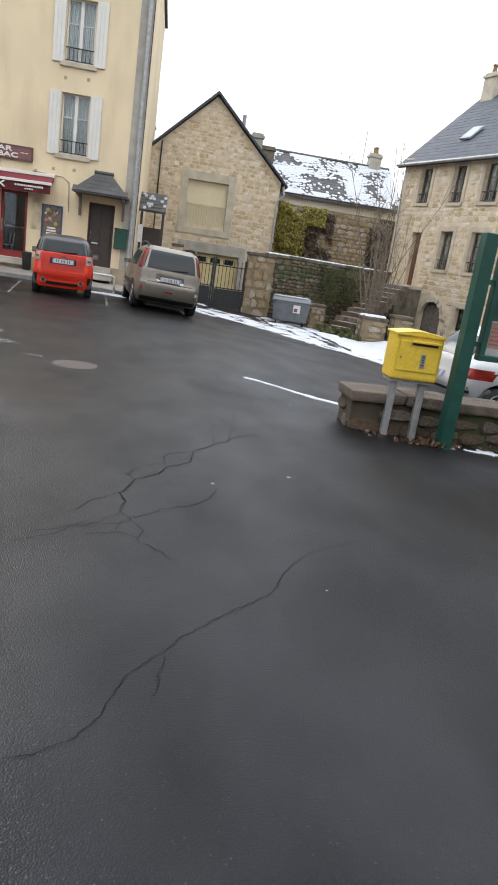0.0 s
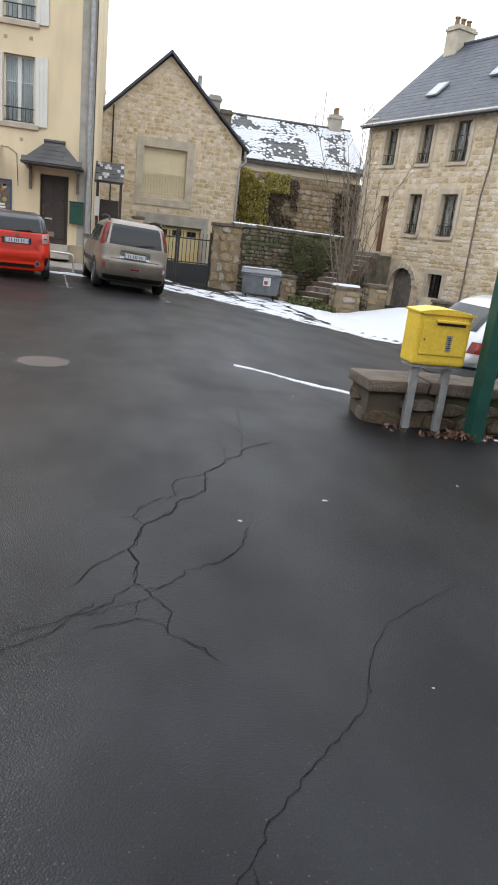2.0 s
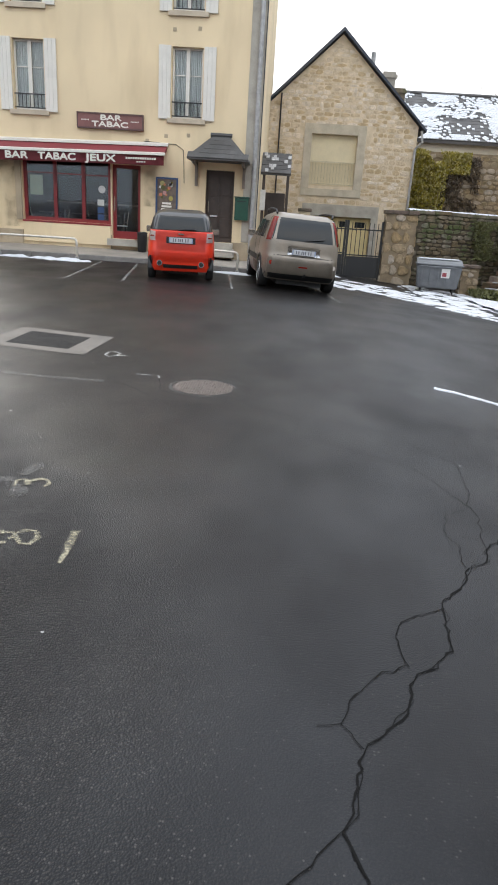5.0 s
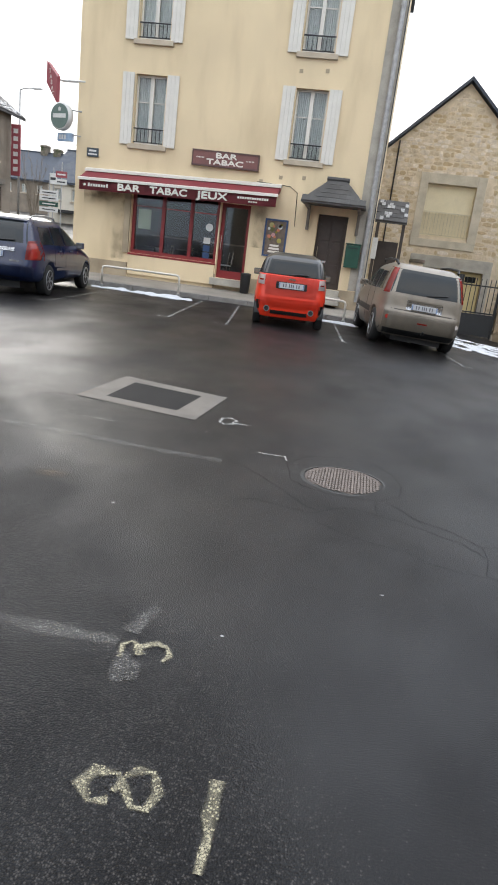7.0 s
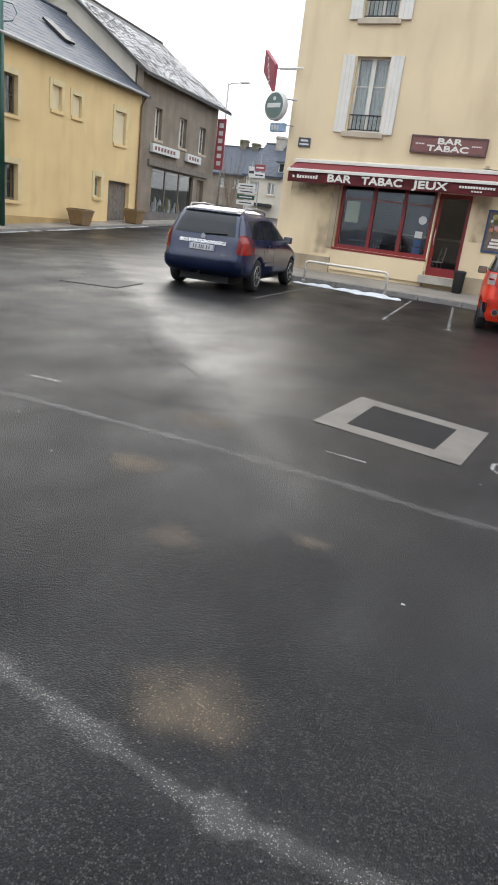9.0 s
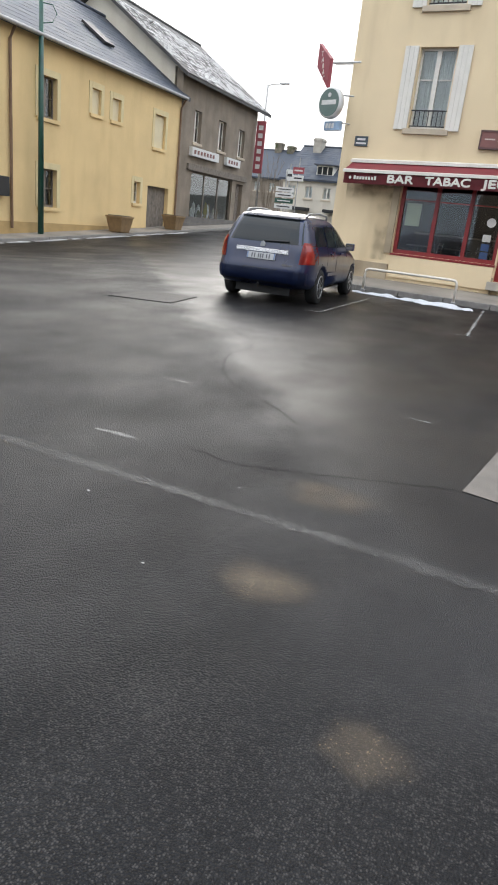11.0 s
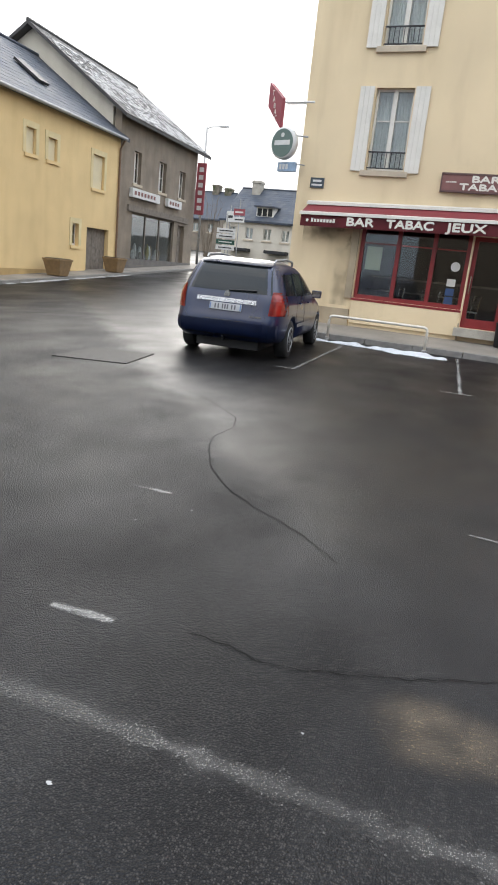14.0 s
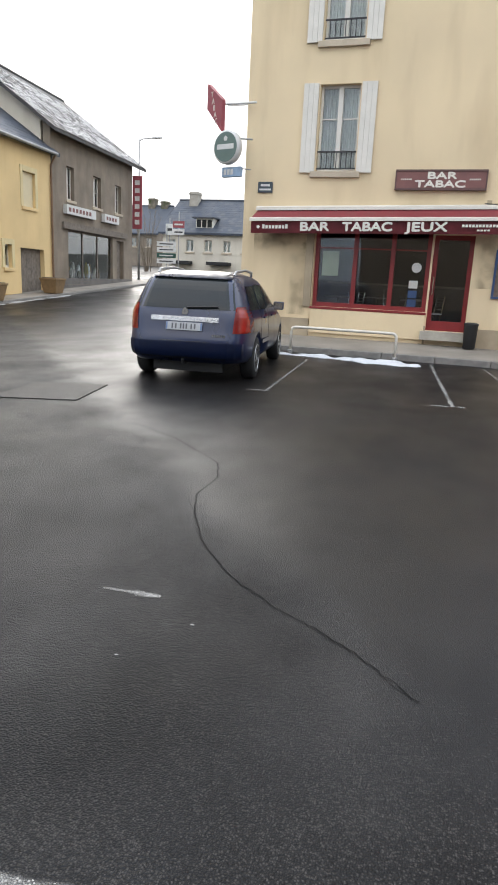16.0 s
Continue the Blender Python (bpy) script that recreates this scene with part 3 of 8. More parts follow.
def kerbed_pavement(name, pts, width_dir, top, label, kerb_step=1.0):
    """A raised pavement along the line pts (x, y), its body to the side width_dir, with single kerb stones along its edge."""
    root = thing(name, Matrix.Identity(4), label, "", "", "structure")
    (ax, ay), (bx, by) = pts
    d = Vector((bx - ax, by - ay, 0))
    n = int(d.length / kerb_step)
    wd = Vector((*width_dir, 0))
    bm = B()
    rows = []
    for i in range(n + 1):
        p = Vector((ax, ay, 0)) + d * (i / n)
        row = []
        for k in (0.16 / wd.length, 1.0):
            q = p + wd * k
            row.append((q, ground_z(p.x, p.y) + top + (k * 0.10)))
        rows.append(row)
    vs = [[bm.verts.new((q.x, q.y, z)) for q, z in row] for row in rows]
    lo = [bm.verts.new((row[0][0].x, row[0][0].y, row[0][1] - top - 0.3)) for row in rows]
    for i in range(n):
        bm.faces.new((vs[i][0], vs[i + 1][0], vs[i + 1][1], vs[i][1]))
        bm.faces.new((lo[i], lo[i + 1], vs[i + 1][0], vs[i][0]))
    bmesh.ops.recalc_face_normals(bm, faces=bm.faces[:])
    if sum(f.normal.z for f in bm.faces) < 0:
        bmesh.ops.reverse_faces(bm, faces=bm.faces[:])
    part("paving", bm, PAVE, root)
    wn_ = wd.normalized()
    bm = B()
    box(bm, 0.006, kerb_step - 0.006, 0, 0.16, -0.25, 0.0, 0.012)
    me = bpy.data.meshes.new("kerb_stone")
    bm.to_mesh(me)
    bm.free()
    me.materials.append(KERB)
    ang = math.atan2(d.y, d.x)
    side = 1 if (-math.sin(ang) * wn_.x + math.cos(ang) * wn_.y) > 0 else -1
    for i in range(n):
        p = Vector((ax, ay, 0)) + d * (i / n)
        q = Vector((ax, ay, 0)) + d * ((i + 1) / n)
        if side < 0:
            p, q = q, p
        za, zb = ground_z(p.x, p.y) + top, ground_z(q.x, q.y) + top
        ob = new("kerb_stone", me)
        ob.parent = root
        ob.matrix_basis = Matrix.Translation((p.x, p.y, za + 0.004)) @ Euler((0, -math.atan2(zb - za, (q - p).length), math.atan2(q.y - p.y, q.x - p.x))).to_matrix().to_4x4() @ Matrix.Diagonal(((q - p).length / kerb_step, 1, 1, 1))
    return root


kerbed_pavement("pavement_bar", ((-10.6, 21.75), (-1.0, 21.75)), (0, 2.3), 0.12, "raised concrete pavement with granite kerb before the bar")
kerbed_pavement("pavement_street", ((-20.2, 19.0), (-22.8, 46.0)), (-2.2, -0.2), 0.10, "narrow pavement along the street houses")


# ---- windows and houses ----
def window_unit(house, x0, x1, z0, z1, back=0.16, paint=None, leaves=2, bars=(0.33, 0.66), curtain=True, shutters=None, sill=None, surround=None, rail=False, swidth=None):
    paint = paint or WHITE_PAINT
    bm = B()
    f, y = 0.055, back
    box(bm, x0, x0 + f, y, y + 0.07, z0, z1)
    box(bm, x1 - f, x1, y, y + 0.07, z0, z1)
    box(bm, x0 + f, x1 - f, y, y + 0.07, z0, z0 + f * 1.5)
    box(bm, x0 + f, x1 - f, y, y + 0.07, z1 - f, z1)
    if leaves == 2:
        xm = (x0 + x1) / 2
        box(bm, xm - 0.055, xm + 0.055, y - 0.01, y + 0.06, z0 + f * 1.5, z1 - f)
    for b in bars:
        zz = z0 + (z1 - z0) * b
        if leaves == 2:
            box(bm, x0 + f, xm - 0.055, y + 0.01, y + 0.05, zz - 0.015, zz + 0.015)
            box(bm, xm + 0.055, x1 - f, y + 0.01, y + 0.05, zz - 0.015, zz + 0.015)
        else:
            box(bm, x0 + f, x1 - f, y + 0.01, y + 0.05, zz - 0.015, zz + 0.015)
    win = part("window", bm, paint, house)
    bm = B()
    box(bm, x0 + f * 0.5, x1 - f * 0.5, y + 0.027, y + 0.033, z0 + f, z1 - f * 0.5)
    pane = part("pane", bm, WINDOW_GLASS, win)
    if curtain:
        bm = B()
        n = 26
        for k in range(2):
            a, b = (x0 + 0.03, (x0 + x1) / 2 + 0.02) if k == 0 else ((x0 + x1) / 2 - 0.02, x1 - 0.03)
            pts = [(a + (b - a) * i / n, y + 0.14 + 0.02 * math.sin(i * 1.9 + k)) for i in range(n + 1)]
            top = [bm.verts.new((px, py, z1 - 0.03)) for px, py in pts]
            low = [bm.verts.new((px, py, z0 + 0.06)) for px, py in pts]
            for i in range(n):
                bm.faces.new((low[i], low[i + 1], top[i + 1], top[i]))
        part("curtain", bm, CURTAIN, win, "", True)
    if shutters:
        sw = swidth or (x1 - x0) / 2 * 0.62
        for side in (-1, 1):
            a, b = (x0 - sw - 0.03, x0 - 0.03) if side < 0 else (x1 + 0.03, x1 + sw + 0.03)
            bm = B()
            nb = 3
            for i in range(nb):
                box(bm, a + (b - a) * i / nb + 0.001, a + (b - a) * (i + 1) / nb - 0.001, -0.055, -0.022, z0 - 0.03, z1 + 0.02, 0.004)
            part("shutter", bm, shutters, win, "open white-painted wooden shutter")
    if sill:
        bm = B()
        box(bm, x0 - 0.12, x1 + 0.12, -0.07, y + 0.02, z0 - 0.13, z0 - 0.002, 0.01)
        part("sill", bm, sill, win)
    if surround:
        bm = B()
        box(bm, x0 - 0.19, x0 - 0.002, -0.03, 0.05, z0 - 0.002, z1 + 0.22, 0.01)
        box(bm, x1 + 0.002, x1 + 0.19, -0.03, 0.05, z0 - 0.002, z1 + 0.22, 0.01)
        box(bm, x0 - 0.002, x1 + 0.002, -0.035, 0.05, z1 + 0.002, z1 + 0.22, 0.01)
        part("surround", bm, surround, win)
    if rail:
        bm = B()
        zz = z0 + 0.42
        box(bm, x0 + 0.005, x1 - 0.005, 0.02, 0.05, zz - 0.015, zz + 0.015)
        box(bm, x0 + 0.005, x1 - 0.005, 0.02, 0.05, z0 + 0.05, z0 + 0.075)
        k = int((x1 - x0) / 0.11)
        for i in range(1, k):
            xx = x0 + (x1 - x0) * i / k
            box(bm, xx - 0.008, xx + 0.008, 0.027, 0.043, z0 + 0.075, zz - 0.015)
        part("guard_rail", bm, BLACK_IRON, win, "thin black wrought iron guard rail")
    return win


def gable_roof(house, w, d, eave, ridge, over=0.3, x0=0.0, mate=None, snow=None, seed=3, sw=0.34, sh=0.26, rows=True, back_too=True):
    """A pitched roof whose ridge runs along x, with courses of slates on the front slope."""
    mate = mate or SLATE
    bm = B()
    run = d / 2
    k = (ridge - eave) / run
    t = 0.16
    a, b = x0 - over, x0 + w + over
    y0, z0 = -over, eave - over * k
    prism(bm, [(y0, z0), (run, ridge), (d + over, z0), (d + over, z0 - t), (run, ridge - t), (y0, z0 - t)], a, b, "x")
    roof = part("roof", bm, mate, house)
    if rows:
        bm = B()
        up = Vector((0, run + over, ridge - z0))
        slates(bm, (a, y0, z0), (1, 0, 0), up, int((b - a) / sw), int(up.length / sh), (b - a) / int((b - a) / sw), up.length / int(up.length / sh), seed)
        part("slating", bm, mate, roof, "", False, "stuff")
    bm = B()
    tube(bm, [(a, run, ridge + 0.02), (b, run, ridge + 0.02)], 0.09, 8)
    part("ridge_tiles", bm, mate, roof)
    return roof


def chimney(house, x, y, z0, z1, w=0.6, d=0.9, material=None, pots=2):
    bm = B()
    box(bm, x - w / 2, x + w / 2, y - d / 2, y + d / 2, z0, z1, 0.01)
    box(bm, x - w / 2 - 0.06, x + w / 2 + 0.06, y - d / 2 - 0.06, y + d / 2 + 0.06, z1 - 0.22, z1 - 0.1, 0.01)
    ch = part("chimney", bm, material or CONCRETE_BEIGE, house)
    for i in range(pots):
        yy = y - d / 2 + d * (i + 0.5) / pots
        bm = B()
        lathe(bm, [(0.12, z1 - 0.01), (0.10, z1 + 0.28), (0.13, z1 + 0.30), (0.13, z1 + 0.36)], 12, "z", (x, yy, 0))
        part("chimney_pot", bm, TERRACOTTA, ch)


def plain_door(house, x0, x1, z0, z1, material, back=0.14, panels=3, handle=True):
    bm = B()
    f = 0.06
    box(bm, x0 + 0.004, x1 - 0.004, back + 0.02, back + 0.06, z0, z1 - 0.004)
    door = part("door", bm, material, house)
    for i in range(panels):
        a = z0 + 0.12 + (z1 - z0 - 0.24) * i / panels + 0.03
        b = z0 + 0.12 + (z1 - z0 - 0.24) * (i + 1) / panels - 0.03
        for xa, xb in ((x0 + 0.1, (x0 + x1) / 2 - 0.04), ((x0 + x1) / 2 + 0.04, x1 - 0.1)):
            bm = B()
            box(bm, xa, xb, back - 0.005, back + 0.019, a, b, 0.008)
            part("door_panel", bm, material, door)
    if handle:
        bm = B()
        tube(bm, [(x0 + 0.09, back - 0.03, z0 + 0.85), (x0 + 0.09, back - 0.03, z0 + 1.15)], 0.013)
        part("door_handle", bm, CHROME, door)
    return door


# ---- the bar ----
def bar_house():
    w, d, top = 8.85, 9.0, 10.6
    house = thing("bar_house", (-10.12, 23.77, 0.0), "three-storey bar with beige render and white shutters", "building")
    wins = [(1.69, 2.59), (6.24, 7.11)]
    fl = ((3.93, 5.74), (6.60, 8.38))
    holes = [(a, b, c, e) for a, b in wins for c, e in fl]
    shop, door, side = (1.80, 4.46, 0.92, 2.78), (4.50, 5.36, 0.52, 2.62), (7.30, 8.14, 0.60, 2.62)
    holes += [shop, door, side]
    bm = B()
    wall_panel(bm, w, -0.5, top, holes, 0.36)
    part("wall", bm, RENDER_BEIGE, house)
    shell(house, RENDER_BEIGE, w, d, -0.5, top, 0.3)
    # floors and partitions coloured near-black, so the rooms look unlit
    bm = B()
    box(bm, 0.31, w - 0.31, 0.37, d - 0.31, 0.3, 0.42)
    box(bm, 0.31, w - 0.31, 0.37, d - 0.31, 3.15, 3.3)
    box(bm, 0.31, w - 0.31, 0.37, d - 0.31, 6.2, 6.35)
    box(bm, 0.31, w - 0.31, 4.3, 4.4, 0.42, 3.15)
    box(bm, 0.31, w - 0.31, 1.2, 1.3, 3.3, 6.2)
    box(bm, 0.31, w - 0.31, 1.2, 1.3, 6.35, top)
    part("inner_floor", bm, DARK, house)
    for a, b in ((-0.03, 1.77), (4.46, 4.50), (5.36, 7.30), (8.14, 8.85)):
        bm = B()
        box(bm, a, b, -0.05, -0.002, -0.4, 0.62, 0.004)
        part("plinth", bm, RENDER_DARK, house, "darker weathered plinth")
    # dark stain streaks, and the awning's shadow painted on the render as a film
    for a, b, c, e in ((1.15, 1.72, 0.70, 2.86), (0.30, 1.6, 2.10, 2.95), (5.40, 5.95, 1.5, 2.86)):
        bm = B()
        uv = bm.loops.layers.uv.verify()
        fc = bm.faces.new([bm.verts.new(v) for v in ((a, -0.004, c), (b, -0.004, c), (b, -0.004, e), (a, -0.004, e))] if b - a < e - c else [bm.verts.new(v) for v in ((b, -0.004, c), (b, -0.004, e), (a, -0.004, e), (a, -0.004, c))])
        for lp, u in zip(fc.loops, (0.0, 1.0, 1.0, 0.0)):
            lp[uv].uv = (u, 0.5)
        part("damp_stain", bm, STAIN_SHADE, house, "dark stain and painted awning shade on the render")
    bm = B()
    box(bm, 1.80, 4.46, -0.06, 0.30, 0.3, 0.86, 0.01)
    part("stall_riser", bm, RENDER_BEIGE, house, "beige panel under the shop window")
    bm = B()
    box(bm, 1.62, 5.48, -0.05, -0.003, 2.80, 2.94, 0.008)
    box(bm, 1.60, 1.78, -0.06, -0.003, 0.9, 2.78, 0.008)
    part("shopfront_trim", bm, RENDER_DARK, house)
    for a, b in wins:
        for c, e in fl:
            window_unit(house, a, b, c, e, 0.14, WHITE_PAINT, 2, (0.62,), True, WHITE_PAINT, DRESSED, None, True, 0.34)
    # shop window: three lights in a red frame
    x0, x1, z0, z1 = shop
    bm = B()
    y = 0.12
    for xa, xb in ((x0, x0 + 0.09), (x0 + 0.90, x0 + 1.0), (x0 + 1.76, x0 + 1.86), (x1 - 0.10, x1)):
        box(bm, xa, xb, y, y + 0.09, z0, z1)
    edges_x = ((x0 + 0.09, x0 + 0.90), (x0 + 1.0, x0 + 1.76), (x0 + 1.86, x1 - 0.10))
    for xa, xb in edges_x:
        box(bm, xa, xb, y, y + 0.09, z0, z0 + 0.10)
        box(bm, xa, xb, y, y + 0.09, z1 - 0.10, z1)
        box(bm, xa, xb, y + 0.02, y + 0.06, z1 - 0.52, z1 - 0.49)
    box(bm, x0 - 0.02, x1 + 0.02, y - 0.19, y - 0.005, z0 - 0.055, z0 - 0.002, 0.006)
    win = part("shop_window", bm, RED_FRAME, house, "red-framed shop window in three lights")
    for xa, xb in edges_x:
        bm = B()
        box(bm, xa - 0.02, xb + 0.02, y + 0.042, y + 0.048, z0 + 0.08, z1 - 0.08)
        part("pane", bm, WINDOW_GLASS, win)
    bm = B()
    box(bm, x0 + 0.17, x0 + 0.56, y + 0.055, y + 0.058, z0 + 0.72, z0 + 1.28)
    part("notice_sheet", bm, PAPER_YELLOW, win, "pale yellow printed sheet")
    for k, (zz, mt) in enumerate(((0.10, PAPER_BLUE), (0.30, PAPER_BLUE), (0.52, PAPER))):
        bm = B()
        box(bm, x0 + 2.22, x0 + 2.42, y + 0.034, y + 0.037, z0 + zz, z0 + zz + 0.17)
        part("sticker", bm, mt, win)
    bm = B()
    lathe(bm, [(0.11, y + 0.030), (0.11, y + 0.035)], 20, "y", (x0 + 2.36, 0, z0 + 0.98))
    part("sticker", bm, SIGN_WHITE, win, "round white sticker")
    # glazed door
    x0, x1, z0, z1 = door
    bm = B()
    box(bm, x0, x0 + 0.10, 0.14, 0.21, z0, z1)
    box(bm, x1 - 0.10, x1, 0.14, 0.21, z0, z1)
    box(bm, x0 + 0.10, x1 - 0.10, 0.14, 0.21, z0, z0 + 0.22)
    box(bm, x0 + 0.10, x1 - 0.10, 0.14, 0.21, z1 - 0.10, z1)
    dr = part("shop_door", bm, RED_FRAME, house, "red-framed glazed shop door")
    bm = B()
    box(bm, x0 + 0.08, x1 - 0.08, 0.172, 0.178, z0 + 0.20, z1 - 0.08)
    part("pane", bm, WINDOW_GLASS, dr)
    bm = B()
    tube(bm, [(x0 + 0.06, 0.10, z0 + 0.8), (x0 + 0.06, 0.10, z0 + 1.2)], 0.014)
    part("door_handle", bm, CHROME, dr)
    bm = B()
    box(bm, x0 - 0.1, x1 + 0.1, -0.25, 0.14, 0.32, 0.515, 0.01)
    part("doorstep", bm, CONCRETE, dr)
    # house door with slate canopy
    dr = plain_door(house, *side, DARK_WOOD)
    bm = B()
    box(bm, side[0] - 0.1, side[1] + 0.1, -0.6, 0.14, 0.20, 0.42, 0.01)
    box(bm, side[0] - 0.05, side[1] + 0.05, -0.3, 0.14, 0.42, 0.595, 0.01)
    part("doorstep", bm, CONCRETE, dr)
    bm = B()
    box(bm, side[0] + 0.14, side[0] + 0.36, 0.125, 0.135, 1.32, 1.37)
    part("letter_slot", bm, CHROME, dr)
    bm = B()
    a, b, p = 6.86, 8.58, -1.02
    ze, zr = 2.88, 3.52
    q = [(a, p, ze), (b, p, ze), (b, 0, ze), (a, 0, ze), (a + 0.62, -0.12, zr), (b - 0.62, -0.12, zr), (b - 0.62, 0, zr), (a + 0.62, 0, zr)]
    lo = [bm.verts.new((x, y_, z - 0.06)) for x, y_, z in q[:4]]
    vs = [bm.verts.new(v) for v in q]
    for f in ((0, 1, 5, 4), (1, 2, 6, 5), (3, 0, 4, 7), (4, 5, 6, 7)):
        bm.faces.new([vs[i] for i in f])
    bm.faces.new(lo[::-1])
    for i in range(4):
        bm.faces.new((lo[i], lo[(i + 1) % 4], vs[(i + 1) % 4], vs[i]))
    can = part("porch_canopy", bm, SLATE_OLD, house, "small hipped slate canopy over the house door")
    bm = B()
    up = Vector((0.0, p * -1 - 0.12, zr - ze))
    wslope = b - a
    slates(bm, (a, p, ze), (1, 0, 0), up, 8, 5, wslope / 8, up.length / 5, 4, lambda s, h: s < h * 0.62 + 0.02 or s > wslope - h * 0.62 - 0.02)
    part("slating", bm, SLATE_OLD, can, "", False, "stuff")
    bm = B()
    tube(bm, [(a + 0.55, -0.12, zr + 0.02), (b - 0.55, -0.12, zr + 0.02)], 0.06)
    part("ridge_cap", bm, SLATE_OLD, can)
    for xx in (a + 0.12, b - 0.20):
        bm = B()
        prism(bm, [(-0.004, 2.15), (-0.004, 2.81), (-0.85, 2.81), (-0.85, 2.74), (-0.12, 2.70), (-0.08, 2.15)], xx, xx + 0.08, "x")
        part("bracket", bm, GREY_WOOD, can)
    # rain pipe on the right-hand edge
    bm = B()
    tube(bm, [(w - 0.14, -0.09, 0.35), (w - 0.14, -0.09, top - 0.3)], 0.065, 10)
    for z in (1.2, 3.4, 5.6, 7.8):
        lathe(bm, [(0.078, z), (0.078, z + 0.05)], 12, "z", (w - 0.14, -0.09, 0))
    part("rain_pipe", bm, GALV, house, "grey zinc rain pipe")
    bm = B()
    tube(bm, [(w - 0.01, -0.02, 0.4), (w - 0.01, -0.02, top - 0.2)], 0.012, 6)
    tube(bm, [(5.45, -0.02, 3.28), (6.4, -0.02, 3.24), (6.62, -0.02, 3.1), (6.66, -0.02, 2.2)], 0.009, 6)
    part("cable", bm, BLACK_PLASTIC, house)
    for x, z in ((6.1, 3.45), (6.75, 3.5), (5.55, 3.3), (6.3, 6.15), (7.0, 6.2)):
        bm = B()
        box(bm, x - 0.05, x + 0.05, -0.012, -0.002, z - 0.05, z + 0.05, 0.004)
        part("vent_cover", bm, RENDER_DARK, house)
    # awning: folded fascia with valance
    bm = B()
    a, b = 0.38, 6.14
    prism(bm, [(-0.003, 3.20), (-0.48, 2.99), (-0.52, 2.96), (-0.52, 2.89), (-0.003, 3.05)], a, b, "x")
    aw = part("awning", bm, BURGUNDY, house, "burgundy canvas awning with a lettered valance")
    bm = B()
    prism(bm, [(-0.525, 2.89), (-0.525, 2.97), (-0.60, 2.95), (-0.60, 2.885)], a - 0.03, b + 0.03, "x")
    prism(bm, [(-0.003, 3.205), (-0.003, 3.275), (-0.14, 3.235), (-0.14, 3.165)], a - 0.03, b + 0.03, "x")
    part("awning_bar", bm, WHITE_PAINT, aw, "white front bar of the awning")
    bm = B()
    n = 60
    tp = [bm.verts.new((a + (b - a) * i / n, -0.55 + 0.006 * math.sin(i * 0.9), 2.885)) for i in range(n + 1)]
    lw = [bm.verts.new((a + (b - a) * i / n, -0.56 + 0.012 * math.sin(i * 0.9), 2.62)) for i in range(n + 1)]
    for i in range(n):
        bm.faces.new((lw[i], lw[i + 1], tp[i + 1], tp[i]))
    bmesh.ops.solidify(bm, geom=bm.faces[:], thickness=0.006)
    part("valance", bm, BURGUNDY, aw)
    lettering("lettering", "BAR", 0.255, flat_front(1.876, -0.582, 2.755), LETTER, aw, 0.004, 0.65, 0.011)
    lettering("lettering", "TABAC", 0.255, flat_front(3.06, -0.582, 2.755), LETTER, aw, 0.004, 1.08, 0.011)
    lettering("lettering", "JEUX", 0.255, flat_front(4.33, -0.582, 2.755), LETTER, aw, 0.004, 0.88, 0.011)
    for i in range(8):
        bm = B()
        box(bm, 0.66 + i * 0.078, 0.715 + i * 0.078, -0.584, -0.578, 2.72, 2.79 + (0.02 if i in (0, 7) else 0))
        part("print_mark", bm, LETTER, aw)
    bm = B()
    lathe(bm, [(0.04, -0.584), (0.04, -0.578)], 5, "y", (0.56, 0, 2.755))
    part("star_mark", bm, LETTER, aw)
    for i in range(17):
        bm = B()
        if i < 13:
            box(bm, 5.05 + i * 0.068, 5.10 + i * 0.068, -0.584, -0.578, 2.76, 2.815)
        else:
            box(bm, 5.36 + (i - 13) * 0.068, 5.41 + (i - 13) * 0.068, -0.584, -0.578, 2.68, 2.715)
        part("print_mark", bm, LETTER, aw)
    for ob in [aw] + [c for c in house.children_recursive if c.parent == aw]:      # the awning droops towards the street corner
        for v in ob.data.vertices:
            v.co.z -= 0.11 * (b - v.co.x) / (b - a)
    bm = B()
    box(bm, 8.42, 8.86, -0.022, -0.002, 0.64, top - 0.02, 0.004)
    part("corner_strip", bm, CONCRETE, house, "bare grey render strip at the corner")
    # roof
    bm = B()
    k = 0.12
    q = [(-k, -k, top), (w + k, -k, top), (w + k, d + k, top), (-k, d + k, top), (2.6, d / 2, top + 3.4), (w - 2.6, d / 2, top + 3.4)]
    vs = [bm.verts.new(v) for v in q]
    for f in ((0, 1, 5, 4), (1, 2, 5), (2, 3, 4, 5), (3, 0, 4), (3, 2, 1, 0)):
        bm.faces.new([vs[i] for i in f])
    part("roof", bm, SLATE, house, "hipped slate roof")
    return house


bar_house()


def sign_board(name, x0, x1, y, z0, z1, label):
    s = thing(name, ((x0 + x1) / 2, y, z0), label, "sign")
    w, h = (x1 - x0) / 2, z1 - z0
    bm = B()
    box(bm, -w, w, -0.09, -0.004, 0, h, 0.008)
    part("panel", bm, SIGN_BROWN, s)
    bm = B()
    for a, b, c, d in ((-w - 0.02, w + 0.02, h - 0.025, h + 0.015), (-w - 0.02, w + 0.02, -0.015, 0.025)):
        box(bm, a, b, -0.105, -0.003, c, d)
    for a, b in ((-w - 0.02, -w + 0.012), (w - 0.012, w + 0.02)):
        box(bm, a, b, -0.105, -0.003, 0.026, h - 0.026)
    part("frame", bm, mat("brown_sign_frame", (0.12, 0.06, 0.055), 0.5), s)
    return s, w, h


